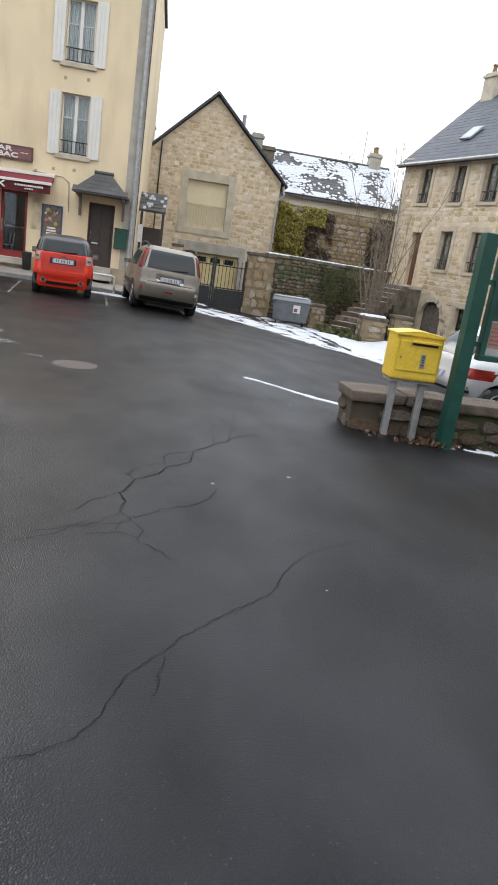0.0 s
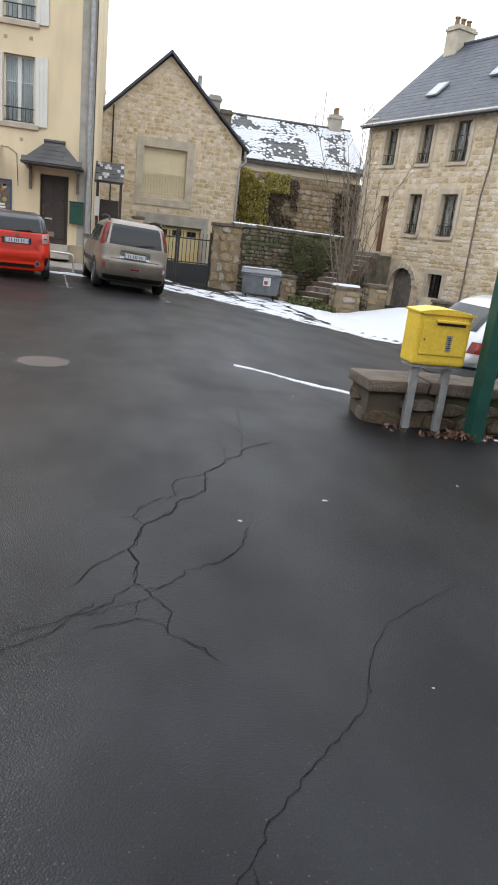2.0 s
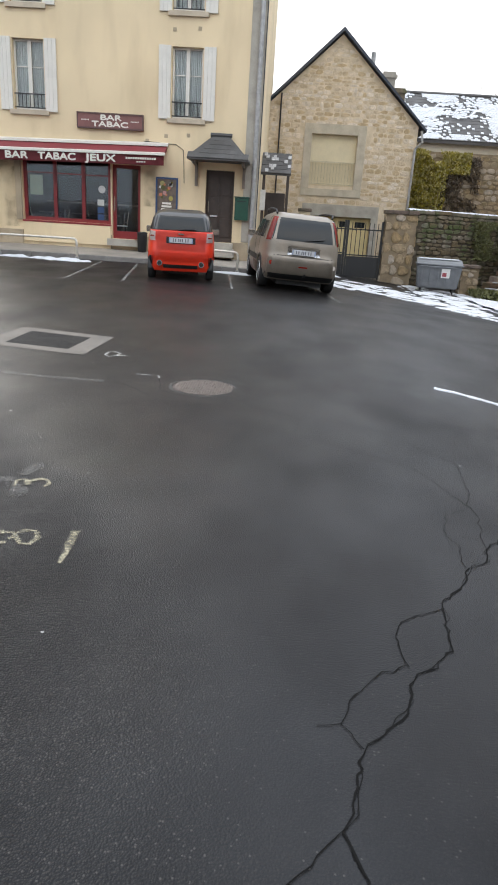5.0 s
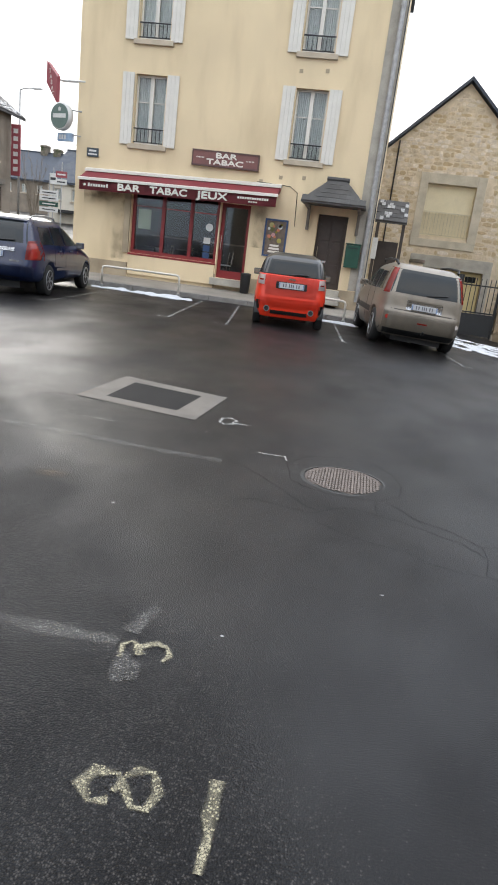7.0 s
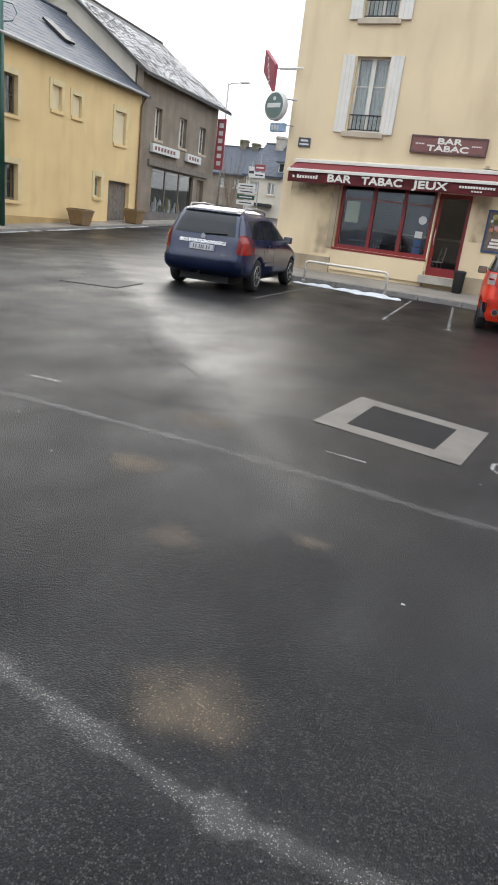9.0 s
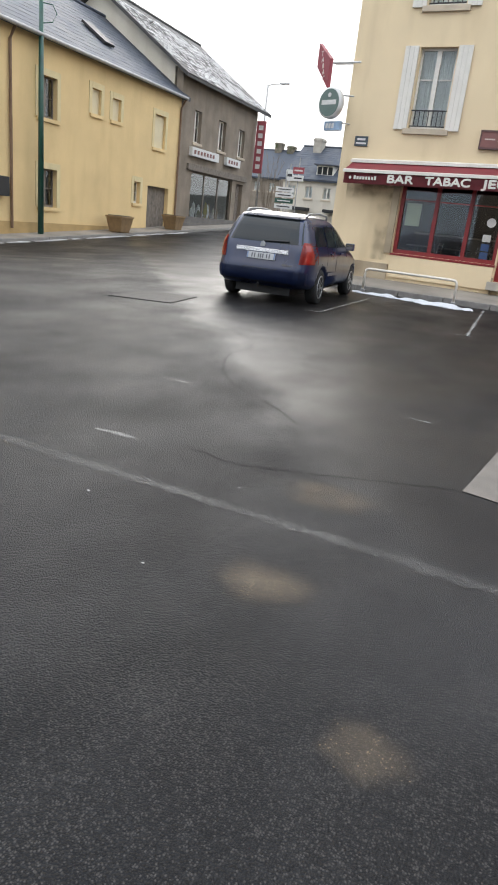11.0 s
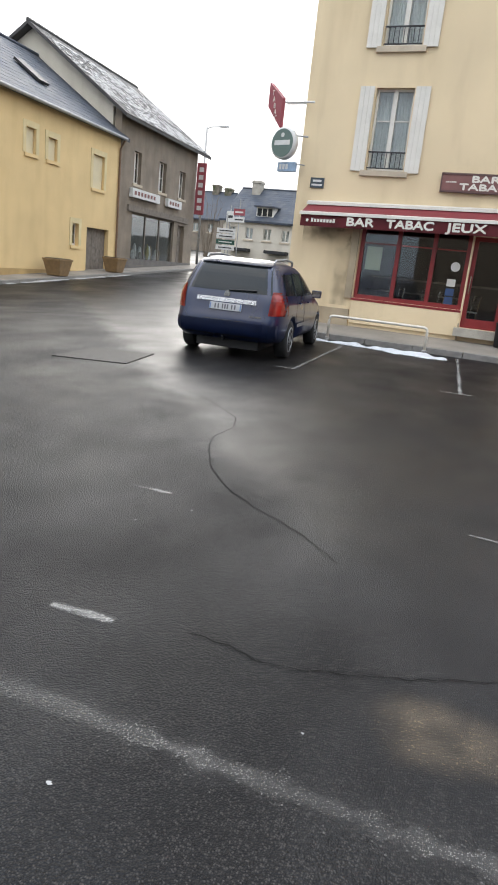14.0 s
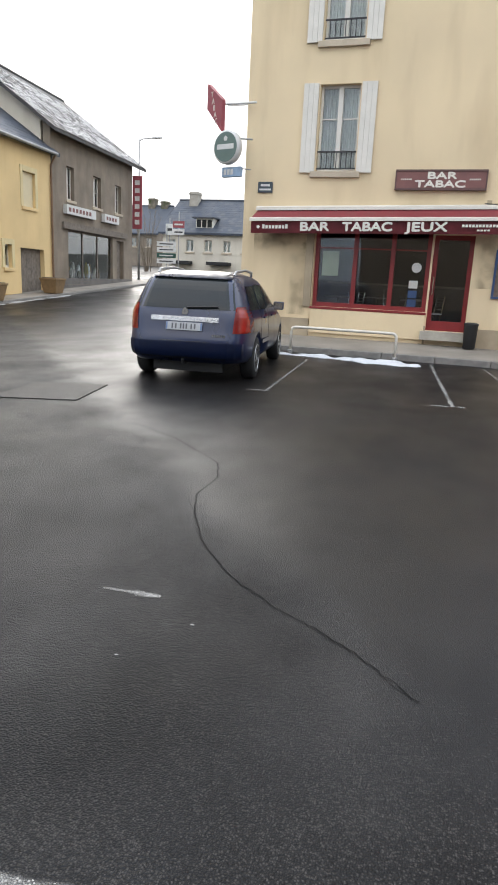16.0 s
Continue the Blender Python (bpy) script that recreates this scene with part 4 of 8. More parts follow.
s_, w_, h_ = sign_board("bar_sign", -6.58, -4.69, 23.77, 3.55, 3.94, "brown framed board lettered for the bar")
lettering("lettering", "BAR", 0.19, flat_front(0.02, -0.096, h_ * 0.71), LETTER, s_, 0.006, 0.60, 0.009)
lettering("lettering", "TABAC", 0.19, flat_front(0.0, -0.096, h_ * 0.27), LETTER, s_, 0.006, 1.05, 0.009)
for x_ in [-0.84 + i * 0.04 for i in range(6)] + [0.60 + i * 0.04 for i in range(6)]:
    bm = B()
    box(bm, x_, x_ + 0.025, -0.098, -0.092, 0.19, 0.22)
    part("print_mark", bm, LETTER, s_)


# ---- gable house behind the gate ----
def gable_house():
    y0, xl, xr, apex_x, apex_z, eave = 31.0, -3.6, 4.45, 1.28, 7.95, 5.0
    house = thing("gable_house", (0, y0, 0), "rubble-stone gabled house with cream garage door", "building")
    win, gar = (0.42, 2.18, 2.72, 4.56), (0.45, 3.02, -0.6, 1.58)
    pts = [(xl, 3.5), (xl, -0.8), (gar[0], -0.8)]
    bm = B()
    wall_panel(bm, xr - xl, -0.8, eave, [win, gar], 0.4, xl)
    xg = apex_x - (apex_z - eave) * (xr - apex_x) / (apex_z - eave)
    prism(bm, [(xg, eave), (xr, eave), (apex_x, apex_z)], 0.0, 0.4)
    part("wall", bm, MORTAR, house, "lime-mortared stone gable wall")
    shell(house, MORTAR, xr - xl, 9, -0.8, eave, 0.3, xl)
    sl = (apex_z - eave) / (xr - apex_x)

    def keep(a, b, c, e):
        if e > eave and ((b - apex_x) * sl > apex_z - e - 0.05 or (apex_x - a) * sl > apex_z - e - 0.05):
            return False
        return clear_of([(0.12, 2.5, 2.32, 4.92), (0.25, 3.30, -0.8, 2.05)])(a, b, c, e) and b < xr and a > xl
    rubble(house, xl, xr, -0.5, apex_z, keep, STONE, 0.09, 0.20, 0.11, 0.40, 0.012, 11, lambda x, z: 1.0 < z < 7 and x > -1.8, 280)
    bm = B()
    for a, b, c, e in ((0.12, 0.418, 2.60, 4.92), (2.182, 2.5, 2.60, 4.92), (0.422, 2.178, 4.562, 4.92), (0.12, 2.5, 2.32, 2.596)):
        box(bm, a, b, -0.045, 0.12, c, e, 0.008)
    fr = part("window_surround", bm, CONCRETE_BEIGE, house, "flat concrete surround of the loft opening")
    bm = B()
    box(bm, win[0] + 0.002, win[1] - 0.002, 0.16, 0.19, win[2] + 0.002, win[3] - 0.002, 0.006)
    part("roller_shutter", bm, ROLLER, fr, "closed cream roller shutter")
    bm = B()
    zr = 3.58
    box(bm, win[0] + 0.005, win[1] - 0.005, 0.04, 0.075, zr - 0.02, zr + 0.02)
    box(bm, win[0] + 0.005, win[1] - 0.005, 0.04, 0.075, 2.76, 2.79)
    cream = mat("cream_rail", (0.62, 0.55, 0.38), 0.6)
    part("balustrade", bm, cream, fr)
    for i in range(1, 15):
        x = win[0] + (win[1] - win[0]) * i / 15
        bm = B()
        box(bm, x - 0.011, x + 0.011, 0.045, 0.07, 2.79, zr - 0.02)
        part("baluster", bm, cream, house)
    bm = B()
    box(bm, 0.25, 3.30, -0.05, 0.14, 1.585, 2.03, 0.008)
    box(bm, 3.022, 3.30, -0.045, 0.14, -0.6, 1.582, 0.008)
    box(bm, 0.25, 0.448, -0.045, 0.14, -0.6, 1.582, 0.008)
    part("lintel", bm, CONCRETE, house)
    bm = B()
    box(bm, gar[0] + 0.003, gar[1] - 0.003, 0.225, 0.26, gar[2], gar[3] - 0.003)
    gd = part("garage_door", bm, GARAGE_CREAM, house, "cream panelled garage door")
    for i in range(4):
        z = -0.6 + 0.545 * i
        for k in range(4):
            x = gar[0] + (gar[1] - gar[0]) * k / 4
            bm = B()
            box(bm, x + 0.02, x + (gar[1] - gar[0]) / 4 - 0.02, 0.2, 0.224, z + 0.02, z + 0.525, 0.010)
            part("door_panel", bm, GARAGE_CREAM, gd)
    for k in range(4):
        x = gar[0] + 0.12 + k * 0.62
        bm = B()
        box(bm, x, x + 0.40, 0.188, 0.199, 1.20, 1.42, 0.004)
        part("pane", bm, CAR_GLASS, gd)
    bm = B()
    t = 0.09
    for s in (-1, 1):
        ex, ez = (xr + 0.28, eave - 0.28 * sl) if s > 0 else (xl - 0.2, 3.6)
        if s < 0:
            ex, ez = apex_x - 3.35, apex_z - 3.35 * sl
        prism(bm, [(apex_x, apex_z + 0.06), (ex, ez + 0.06), (ex, ez + 0.06 + t), (apex_x, apex_z + 0.06 + t * 1.4)], -0.25, 9.2)
    roof = part("roof", bm, SLATE, house, "steep dark slate roof")
    bm = B()
    lx = apex_x - 3.35
    lz = apex_z - 3.35 * sl
    prism(bm, [(lx + 0.1, lz + 0.35), (xl - 0.3, lz + 0.1), (xl - 0.3, lz + 0.25), (lx + 0.1, lz + 0.55)], 0.5, 9.2)
    prism(bm, [(lx + 0.6, lz + 0.2), (xl - 0.3, lz - 0.1), (xl - 0.3, eave - 0.2), (lx + 0.6, eave - 0.2)], 0.05, 0.4)
    part("wing_roof", bm, SLATE_OLD, house)
    bm = B()
    tube(bm, [(4.56, -0.18, 4.85), (4.62, -0.18, 4.45), (4.40, -0.10, 4.2), (4.38, -0.08, -0.4)], 0.05, 8)
    part("rain_pipe", bm, GALV, house)
    bm = B()
    tube(bm, [(-0.86, -0.05, 5.9), (-0.86, -0.05, 1.2)], 0.03, 6)
    part("cable", bm, BLACK_PLASTIC, house)
    bm = B()
    tube(bm, [(2.62, 1.6, 6.0), (2.62, 1.6, 7.75)], 0.09, 10)
    part("flue_pipe", bm, GALV, house)
    chimney(house, 3.35, 2.0, 5.2, 7.15, 0.5, 0.5, CONCRETE, 0)
    chimney(house, -1.7, 6.5, 5.4, 7.5, 0.5, 0.5, CONCRETE, 1)


gable_house()


# ---- right-hand stone house ----
def stone_house():
    w, d, eave, ridge = 16.0, 8.2, 7.2, 11.0
    house = thing("stone_house", pose(10.62, 33.02, 0.0, 0, 0, -71), "tall rubble-stone house with slate roof and skylights", "building")
    up, mid = (5.20, 6.74), (2.36, 4.0)
    cols = ((1.22, 1.98), (3.40, 4.14), (5.28, 6.16))
    holes = [(a, b, *up) for a, b in cols] + [(a, b, *mid) for a, b in cols[1:]]
    door = (1.46, 2.06, 1.52, 3.92)
    arch = (3.05, 4.45, -0.9, 0.95)
    cellar = (5.32, 6.12, -0.1, 0.86)
    right = [(8.9, 9.9, 3.0, 5.0), (12.0, 13.0, 3.0, 5.0), (9.0, 9.5, 6.2, 6.7)]
    holes += [door, arch, cellar] + right
    bm = B()
    wall_panel(bm, w, -1.2, eave, holes, 0.45)
    part("wall", bm, MORTAR, house)
    shell(house, MORTAR, w, d, -1.2, eave, 0.4, 0.0, ridge)
    # added backing behind the windows, its dark colour standing for room shade
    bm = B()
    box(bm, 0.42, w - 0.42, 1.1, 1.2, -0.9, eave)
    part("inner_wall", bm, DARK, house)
    big = [(a - 0.2, b + 0.2, c - 0.14, e + 0.23) for a, b, c, e in holes if (a, b, c, e) != arch] + [(arch[0] - 0.22, arch[1] + 0.22, arch[2], arch[3] + 0.25)]
    rubble(house, 0.25, w, -0.9, eave - 0.05, clear_of(big, -0.02), STONE, 0.12, 0.27, 0.16, 0.52, 0.018, 21, lambda x, z: x < 8.0 and z > 0.8, 290)
    for i in range(24):
        z = -0.9 + i * 0.34
        bm = B()
        box(bm, -0.02, (0.52 if i % 2 else 0.30), -0.035, -0.002, z, z + 0.325, 0.01)
        part("quoin", bm, DRESSED, house)
    for a, b in cols:
        window_unit(house, a, b, *up, 0.2, GREY_WOOD, 2, (0.33, 0.66), True, None, DRESSED, DRESSED, True)
    for a, b in cols[1:]:
        window_unit(house, a, b, *mid, 0.2, GREY_WOOD, 2, (0.33, 0.66), True, None, DRESSED, DRESSED, True)
    window_unit(house, *cellar, 0.2, BLACK_IRON, 2, (0.3, 0.6), False, None, None, DRESSED, False)
    for h in right:
        window_unit(house, *h, 0.1, GREY_WOOD, 2, (0.5,), False, None, DRESSED, DRESSED, False)
    bm = B()
    box(bm, 8.92, 9.88, 0.04, 0.09, 3.02, 4.98, 0.01)
    part("closed_shutter", bm, mat("brown_shutter", (0.16, 0.09, 0.06), 0.7), house)
    plain_door(house, *door, mat("brown_house_door", (0.17, 0.085, 0.05), 0.6), 0.2, 3, False)
    bm = B()
    for i in range(6):
        a = arch[0] + 1.4 * i / 6
        box(bm, a + 0.005, a + 1.4 / 6 - 0.005, 0.2, 0.25, arch[2], arch[3], 0.005)
    ad = part("cellar_door", bm, GREY_WOOD, house, "weathered plank cellar door under a stone arch")
    for i in range(9):
        t0, t1 = math.pi * i / 9, math.pi * (i + 1) / 9
        bm = B()
        cxa, cz, rx, rz = 3.75, 0.25, 0.70, 0.70
        q = [(cxa + rx * f * math.cos(t), cz + rz * f * math.sin(t)) for f, t in ((1.0, t0 + 0.02), (1.32, t0 + 0.02), (1.32, t1 - 0.02), (1.0, t1 - 0.02))]
        prism(bm, q, -0.05, 0.10)
        part("arch_stone", bm, DRESSED, ad)
    bm = B()
    for s in (-1, 1):
        pts = [(3.75 + s * 0.70 * math.cos(t), 0.25 + 0.70 * math.sin(t)) for t in (math.pi / 2 * k / 6 for k in range(7))] + [(3.75 + s * 0.70, 0.955)]
        prism(bm, pts, 0.02, 0.16)
    part("arch_spandrel", bm, MORTAR, ad)
    gable_roof(house, 7.4, d, eave, ridge, 0.28, 0.0, SLATE, None, 7, 0.32, 0.28)
    gable_roof(house, w - 7.85, d, eave - 0.1, ridge - 0.9, 0.22, 7.65, SLATE_OLD, None, 8, 0.36, 0.30)
    k = (ridge - eave) / (d / 2)
    for x, y in ((2.7, 1.15), (5.5, 1.75)):
        bm = B()
        a = math.atan(k)
        m = Matrix.Translation((x, y, eave + y * k + 0.05)) @ Matrix.Rotation(a, 4, "X")
        box(bm, -0.32, 0.32, -0.45, 0.45, 0.0, 0.09, 0.01, m)
        sk = part("skylight", bm, GALV, house)
        bm = B()
        box(bm, -0.25, 0.25, -0.38, 0.38, 0.094, 0.10, 0, m)
        part("pane", bm, mat("skylight_glass", (0.35, 0.42, 0.5), 0.08, 0.05, 2, 0), sk)
    chimney(house, 0.4, d / 2, ridge - 0.9, ridge + 0.75, 0.75, 1.1, CONCRETE_BEIGE, 3)
    bm = B()
    tube(bm, [(7.55, -0.1, eave - 0.1), (7.5, -0.08, 5.0), (7.35, -0.08, 3.9), (7.35, -0.08, -0.6)], 0.032, 8)
    part("rain_pipe", bm, GREY_WOOD, house)
    bm = B()
    tube(bm, [(-0.3, -0.34, eave - 0.30), (w + 0.2, -0.34, eave - 0.30)], 0.07, 8)
    part("gutter", bm, GALV, house)
    # the landing before the door
    bm = B()
    box(bm, 0.2, 2.9, -1.5, -0.05, 1.36, 1.50, 0.02)
    part("landing_slab", bm, DRESSED, house)
    bm = B()
    box(bm, 2.5, 2.9, -1.4, -0.06, -0.9, 1.355, 0.01)
    part("landing_pier", bm, STONE_DARK, house)


stone_house()


# ---- street on the left ----
def yellow_house():
    w, o, d, eave, ridge = 22.5, 22.0, 9.0, 6.66, 9.75
    house = thing("yellow_house", pose(-22.8 + 0.1045 * o, 34.3 - 0.9945 * o, 0.0, 0, 0, 96), "long yellow-rendered house with slate roof", "building")
    wins = [(o - 9.78, o - 8.80, 3.95, 5.28), (o - 9.76, o - 8.78, 0.98, 2.28), (o - 6.70, o - 6.09, 4.56, 5.44), (o - 5.30, o - 4.68, 4.54, 5.35), (o - 1.90, o - 0.92, 3.96, 5.34), (o - 3.43, o - 2.90, 1.47, 2.37), (o - 18.0, o - 17.0, 4.1, 5.5), (o - 14.8, o - 13.8, 4.1, 5.5)]
    garage, shop = (o - 2.23, o - 0.27, 0.20, 2.30), (o - 14.2, o - 12.3, -0.2, 2.42)
    bm = B()
    wall_panel(bm, w, -1.0, eave, wins + [garage, shop], 0.35)
    part("wall", bm, RENDER_YELLOW, house)
    shell(house, RENDER_YELLOW, w, d, -1.0, eave, 0.3, 0.0, ridge)
    # dark sheet added behind the openings in place of shaded rooms
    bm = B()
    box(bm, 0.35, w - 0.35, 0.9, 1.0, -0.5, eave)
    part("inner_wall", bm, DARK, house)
    bm = B()
    z = -0.6
    for a, b in ((0.0, o - 14.2), (o - 12.3, o - 2.23), (o - 0.27, w)):
        box(bm, a, b, -0.02, -0.002, z, 0.42, 0.004)
    part("plinth", bm, mat("ochre_plinth", (0.52, 0.36, 0.16), 0.9, 0.2, 1.5, 0.3), house)
    for i, h in enumerate(wins):
        window_unit(house, *h, 0.16, GREY_WOOD if i < 2 else WHITE_PAINT, 2 if h[1] - h[0] > 0.8 else 1, (0.5,), i > 1, None, RENDER_YELLOW, mat("pale_yellow_surround", (0.74, 0.62, 0.36), 0.9, 0.1, 2, 0.2), False)
    for h in wins[2:5]:
        bm = B()
        box(bm, h[0] + 0.01, h[1] - 0.01, 0.10, 0.145, h[2] + 0.01, h[3] - 0.01, 0.004)
        part("roller_shutter", bm, ROLLER, house, "closed cream roller shutter")
    bm = B()
    for i in range(5):
        a = garage[0] + (garage[1] - garage[0]) * i / 5
        box(bm, a + 0.006, a + (garage[1] - garage[0]) / 5 - 0.006, 0.2, 0.25, garage[2], garage[3], 0.006)
    part("garage_door", bm, GREY_WOOD, house, "grey plank garage door")
    bm = B()
    box(bm, shop[0] + 0.005, shop[1] - 0.005, 0.15, 0.2, shop[2], shop[3], 0.01)
    part("side_door", bm, WHITE_PAINT, house, "pale wide door")
    gable_roof(house, w, d, eave, ridge, 0.3, 0.0, SLATE, None, 9, 0.5, 0.36)
    k = (ridge - eave) / (d / 2)
    m = Matrix.Translation((o - 4.0, 1.7, eave + 1.7 * k + 0.05)) @ Matrix.Rotation(math.atan(k), 4, "X")
    bm = B()
    box(bm, -0.35, 0.35, -0.7, 0.7, 0.0, 0.1, 0.01, m)
    part("skylight", bm, BLACK_IRON, house)
    bm = B()
    tube(bm, [(0.0, -0.33, eave - 0.28), (w, -0.33, eave - 0.28)], 0.07, 8)
    part("gutter", bm, GALV, house)
    for x in (o - 11.25, o + 0.40):
        bm = B()
        tube(bm, [(x, -0.30, eave - 0.3), (x, -0.07, eave - 0.7), (x, -0.07, 0.2)], 0.05, 8)
        part("rain_pipe", bm, mat("brown_rain_pipe", (0.20, 0.12, 0.07), 0.5), house)
    bm = B()
    box(bm, o - 12.42, o - 11.58, -0.28, -0.003, 1.22, 1.84, 0.015)
    part("meter_box", bm, BLACK_PLASTIC, house, "dark grey box on the wall")
    bm = B()
    box(bm, o - 11.98, o - 11.84, -0.03, -0.003, 3.3, 4.45, 0.006)
    sg = part("upright_sign", bm, SIGN_WHITE, house)
    for i in range(9):
        bm = B()
        box(bm, o - 11.95, o - 11.87, -0.037, -0.031, 3.4 + i * 0.11, 3.47 + i * 0.11)
        part("print_mark", bm, INK, sg)


def grey_house():
    w, d, eave, ridge = 9.6, 9.5, 7.75, 11.1
    house = thing("grey_house", pose(-22.855, 34.82, 0.0, 0, 0, 96), "grey-brown house with a shop below and frosted slate roof", "building")
    wins = [(1.44, 2.22, 4.68, 6.16), (4.31, 5.25, 4.66, 6.15), (7.07, 7.95, 4.65, 6.1)]
    shop, door = (1.5, 6.75, 0.95, 3.34), (7.3, 8.3, 0.6, 3.2)
    bm = B()
    wall_panel(bm, w, -0.6, eave, wins + [shop, door], 0.35)
    part("wall", bm, RENDER_GREY, house)
    shell(house, RENDER_CREAM, w, d, -0.6, eave, 0.3, 0.0, ridge)
    # added back wall and ceiling, shade of the shop painted in
    bm = B()
    box(bm, 0.35, w - 0.35, 2.2, 2.3, 0.0, eave)
    box(bm, 0.35, w - 0.35, 0.4, 2.2, 3.3, 3.4)
    part("inner_wall", bm, DARK, house)
    for h in wins:
        window_unit(house, *h, 0.18, WHITE_PAINT, 2, (0.5,), True, None, DRESSED, None, False)
    bm = B()
    for i in range(4):
        xa = shop[0] + (shop[1] - shop[0]) * i / 3
        box(bm, xa - 0.04, xa + 0.04, 0.1, 0.18, shop[2], shop[3])
    for i in range(3):
        xa, xb = shop[0] + (shop[1] - shop[0]) * i / 3 + 0.04, shop[0] + (shop[1] - shop[0]) * (i + 1) / 3 - 0.04
        box(bm, xa, xb, 0.1, 0.18, shop[2], shop[2] + 0.08)
        box(bm, xa, xb, 0.1, 0.18, shop[3] - 0.08, shop[3])
    win = part("shop_window", bm, GREY_WOOD, house, "wide shop window filled with goods")
    for i in range(3):
        xa, xb = shop[0] + (shop[1] - shop[0]) * i / 3 + 0.03, shop[0] + (shop[1] - shop[0]) * (i + 1) / 3 - 0.03
        bm = B()
        box(bm, xa, xb, 0.135, 0.14, shop[2] + 0.06, shop[3] - 0.06)
        part("pane", bm, WINDOW_GLASS, win)
    rng = random.Random(8)
    for i in range(16):
        x = shop[0] + 0.2 + i * 0.29
        hh = rng.uniform(0.3, 0.9)
        bm = B()
        lathe(bm, [(0.05, shop[2] + 0.1), (0.12, shop[2] + 0.1 + hh * 0.4), (0.09, shop[2] + 0.1 + hh * 0.8), (0.03, shop[2] + 0.1 + hh)], 8, "z", (x, rng.uniform(0.4, 0.9), 0))
        part("display_vase", bm, rng.choice((CURTAIN, TERRACOTTA, GRASS, SIGN_WHITE, IVY)), win)
    bm = B()
    box(bm, shop[0], shop[1], 0.37, 1.2, shop[2] - 0.06, shop[2] + 0.05)
    part("display_shelf", bm, GREY_WOOD, win)
    plain_door(house, *door, GREY_WOOD, 0.2, 3, True)
    base_mat = mat("grey_stone_base", (0.17, 0.16, 0.15), 0.9, 0.3, 2.0, 0.4)
    for i in range(9):
        bm = B()
        box(bm, 0.02, w - 0.02, -0.012, -0.002, -0.3 + i * 0.16, -0.3 + i * 0.16 + 0.145, 0.003)
        part("stone_course", bm, base_mat, house)
    bm = B()
    box(bm, 0.9, 8.6, -0.12, -0.003, 3.36, 3.66, 0.01)
    part("fascia", bm, GREY_WOOD, house)
    for a, b in ((1.05, 4.22), (5.3, 7.2)):
        bm = B()
        box(bm, a, b, -0.2, -0.003, 4.02, 4.44, 0.01)
        sg = part("shop_sign", bm, SIGN_WHITE, house, "pale shop sign board with worn print")
        for i in range(int((b - a) / 0.4)):
            bm = B()
            box(bm, a + 0.2 + i * 0.36, a + 0.42 + i * 0.36, -0.21, -0.202, 4.14, 4.32)
            part("print_mark", bm, SIGN_BROWN, sg)
    bm = B()
    box(bm, w - 0.35, w - 0.25, -0.72, -0.15, 4.0, 6.9, 0.02)
    sg = part("vertical_sign", bm, SIGN_RED, house, "tall red projecting shop sign")
    for i in range(6):
        bm = B()
        box(bm, w - 0.362, w - 0.352, -0.58, -0.30, 4.25 + i * 0.43, 4.50 + i * 0.43)
        part("print_mark", bm, SIGN_WHITE, sg)
    gable_roof(house, w + 0.6, d, eave, ridge, 0.45, 0.0, SLATE_OLD, None, 12, 0.42, 0.34)
    k = (ridge - eave) / (d / 2)
    up = Vector((0, 1, k)).normalized()
    rng = random.Random(4)
    bm = B()
    slates(bm, (-0.4, -0.4, eave - 0.4 * k + 0.035), (1, 0, 0), up, 52, 30, 0.21, 0.18, 5, lambda s, h: 0.7 * noise.noise((s * 0.35, h * 0.8, 2.0)) + rng.uniform(-0.5, 0.5) < 0.02)
    part("frost", bm, SNOW_DIRTY, house, "thin frost on the slates", False, "stuff")


yellow_house()
grey_house()


def far_house(name, x0, x1, y, z0, eave, ridge, wall, label, snow=False, rows=True, shut=True):
    house = thing(name, (x0, y, 0.0), label, "building")
    w, d = x1 - x0, 8.0
    n = max(2, int(w / 1.58))
    hs = [(w * (i + 0.5) / n - 0.33, w * (i + 0.5) / n + 0.33, eave - 1.7, eave - 0.75) for i in range(n)] if shut else []
    bm = B()
    wall_panel(bm, w, z0, eave, hs, 0.3)
    part("wall", bm, wall, house)
    shell(house, wall, w, d, z0, eave, 0.3, 0.0, ridge)
    for h in hs:
        window_unit(house, *h, 0.1, WHITE_PAINT, 2, (), True, None, DRESSED, None, False)
    gable_roof(house, w, d, eave, ridge, 0.3, 0.0, SLATE if not snow else SLATE_OLD, None, 14, 0.4, 0.34, rows)
    if snow:
        k = (ridge - eave) / (d / 2)
        up = Vector((0, 1, k)).normalized()
        rng = random.Random(6)
        bm = B()
        ln = math.hypot(d / 2 + 0.3, (d / 2 + 0.3) * k)
        slates(bm, (-0.3, -0.3, eave - 0.3 * k + 0.04), (1, 0, 0), up, int((w + 0.6) / 0.15), int(ln / 0.13), 0.15, 0.13, 5,
            lambda s, h: s < 2.2 or (4.4 < s < 6.4 and 0.5 < h < 2.4 and rng.random() < 0.85) or noise.noise((s * 0.8, h * 0.9, 7.0)) * 0.6 + rng.uniform(-0.22, 0.22) < -0.12)
        part("snow_cover", bm, SNOW, house, "half-melted snow on the roof", False, "stuff")
    return house


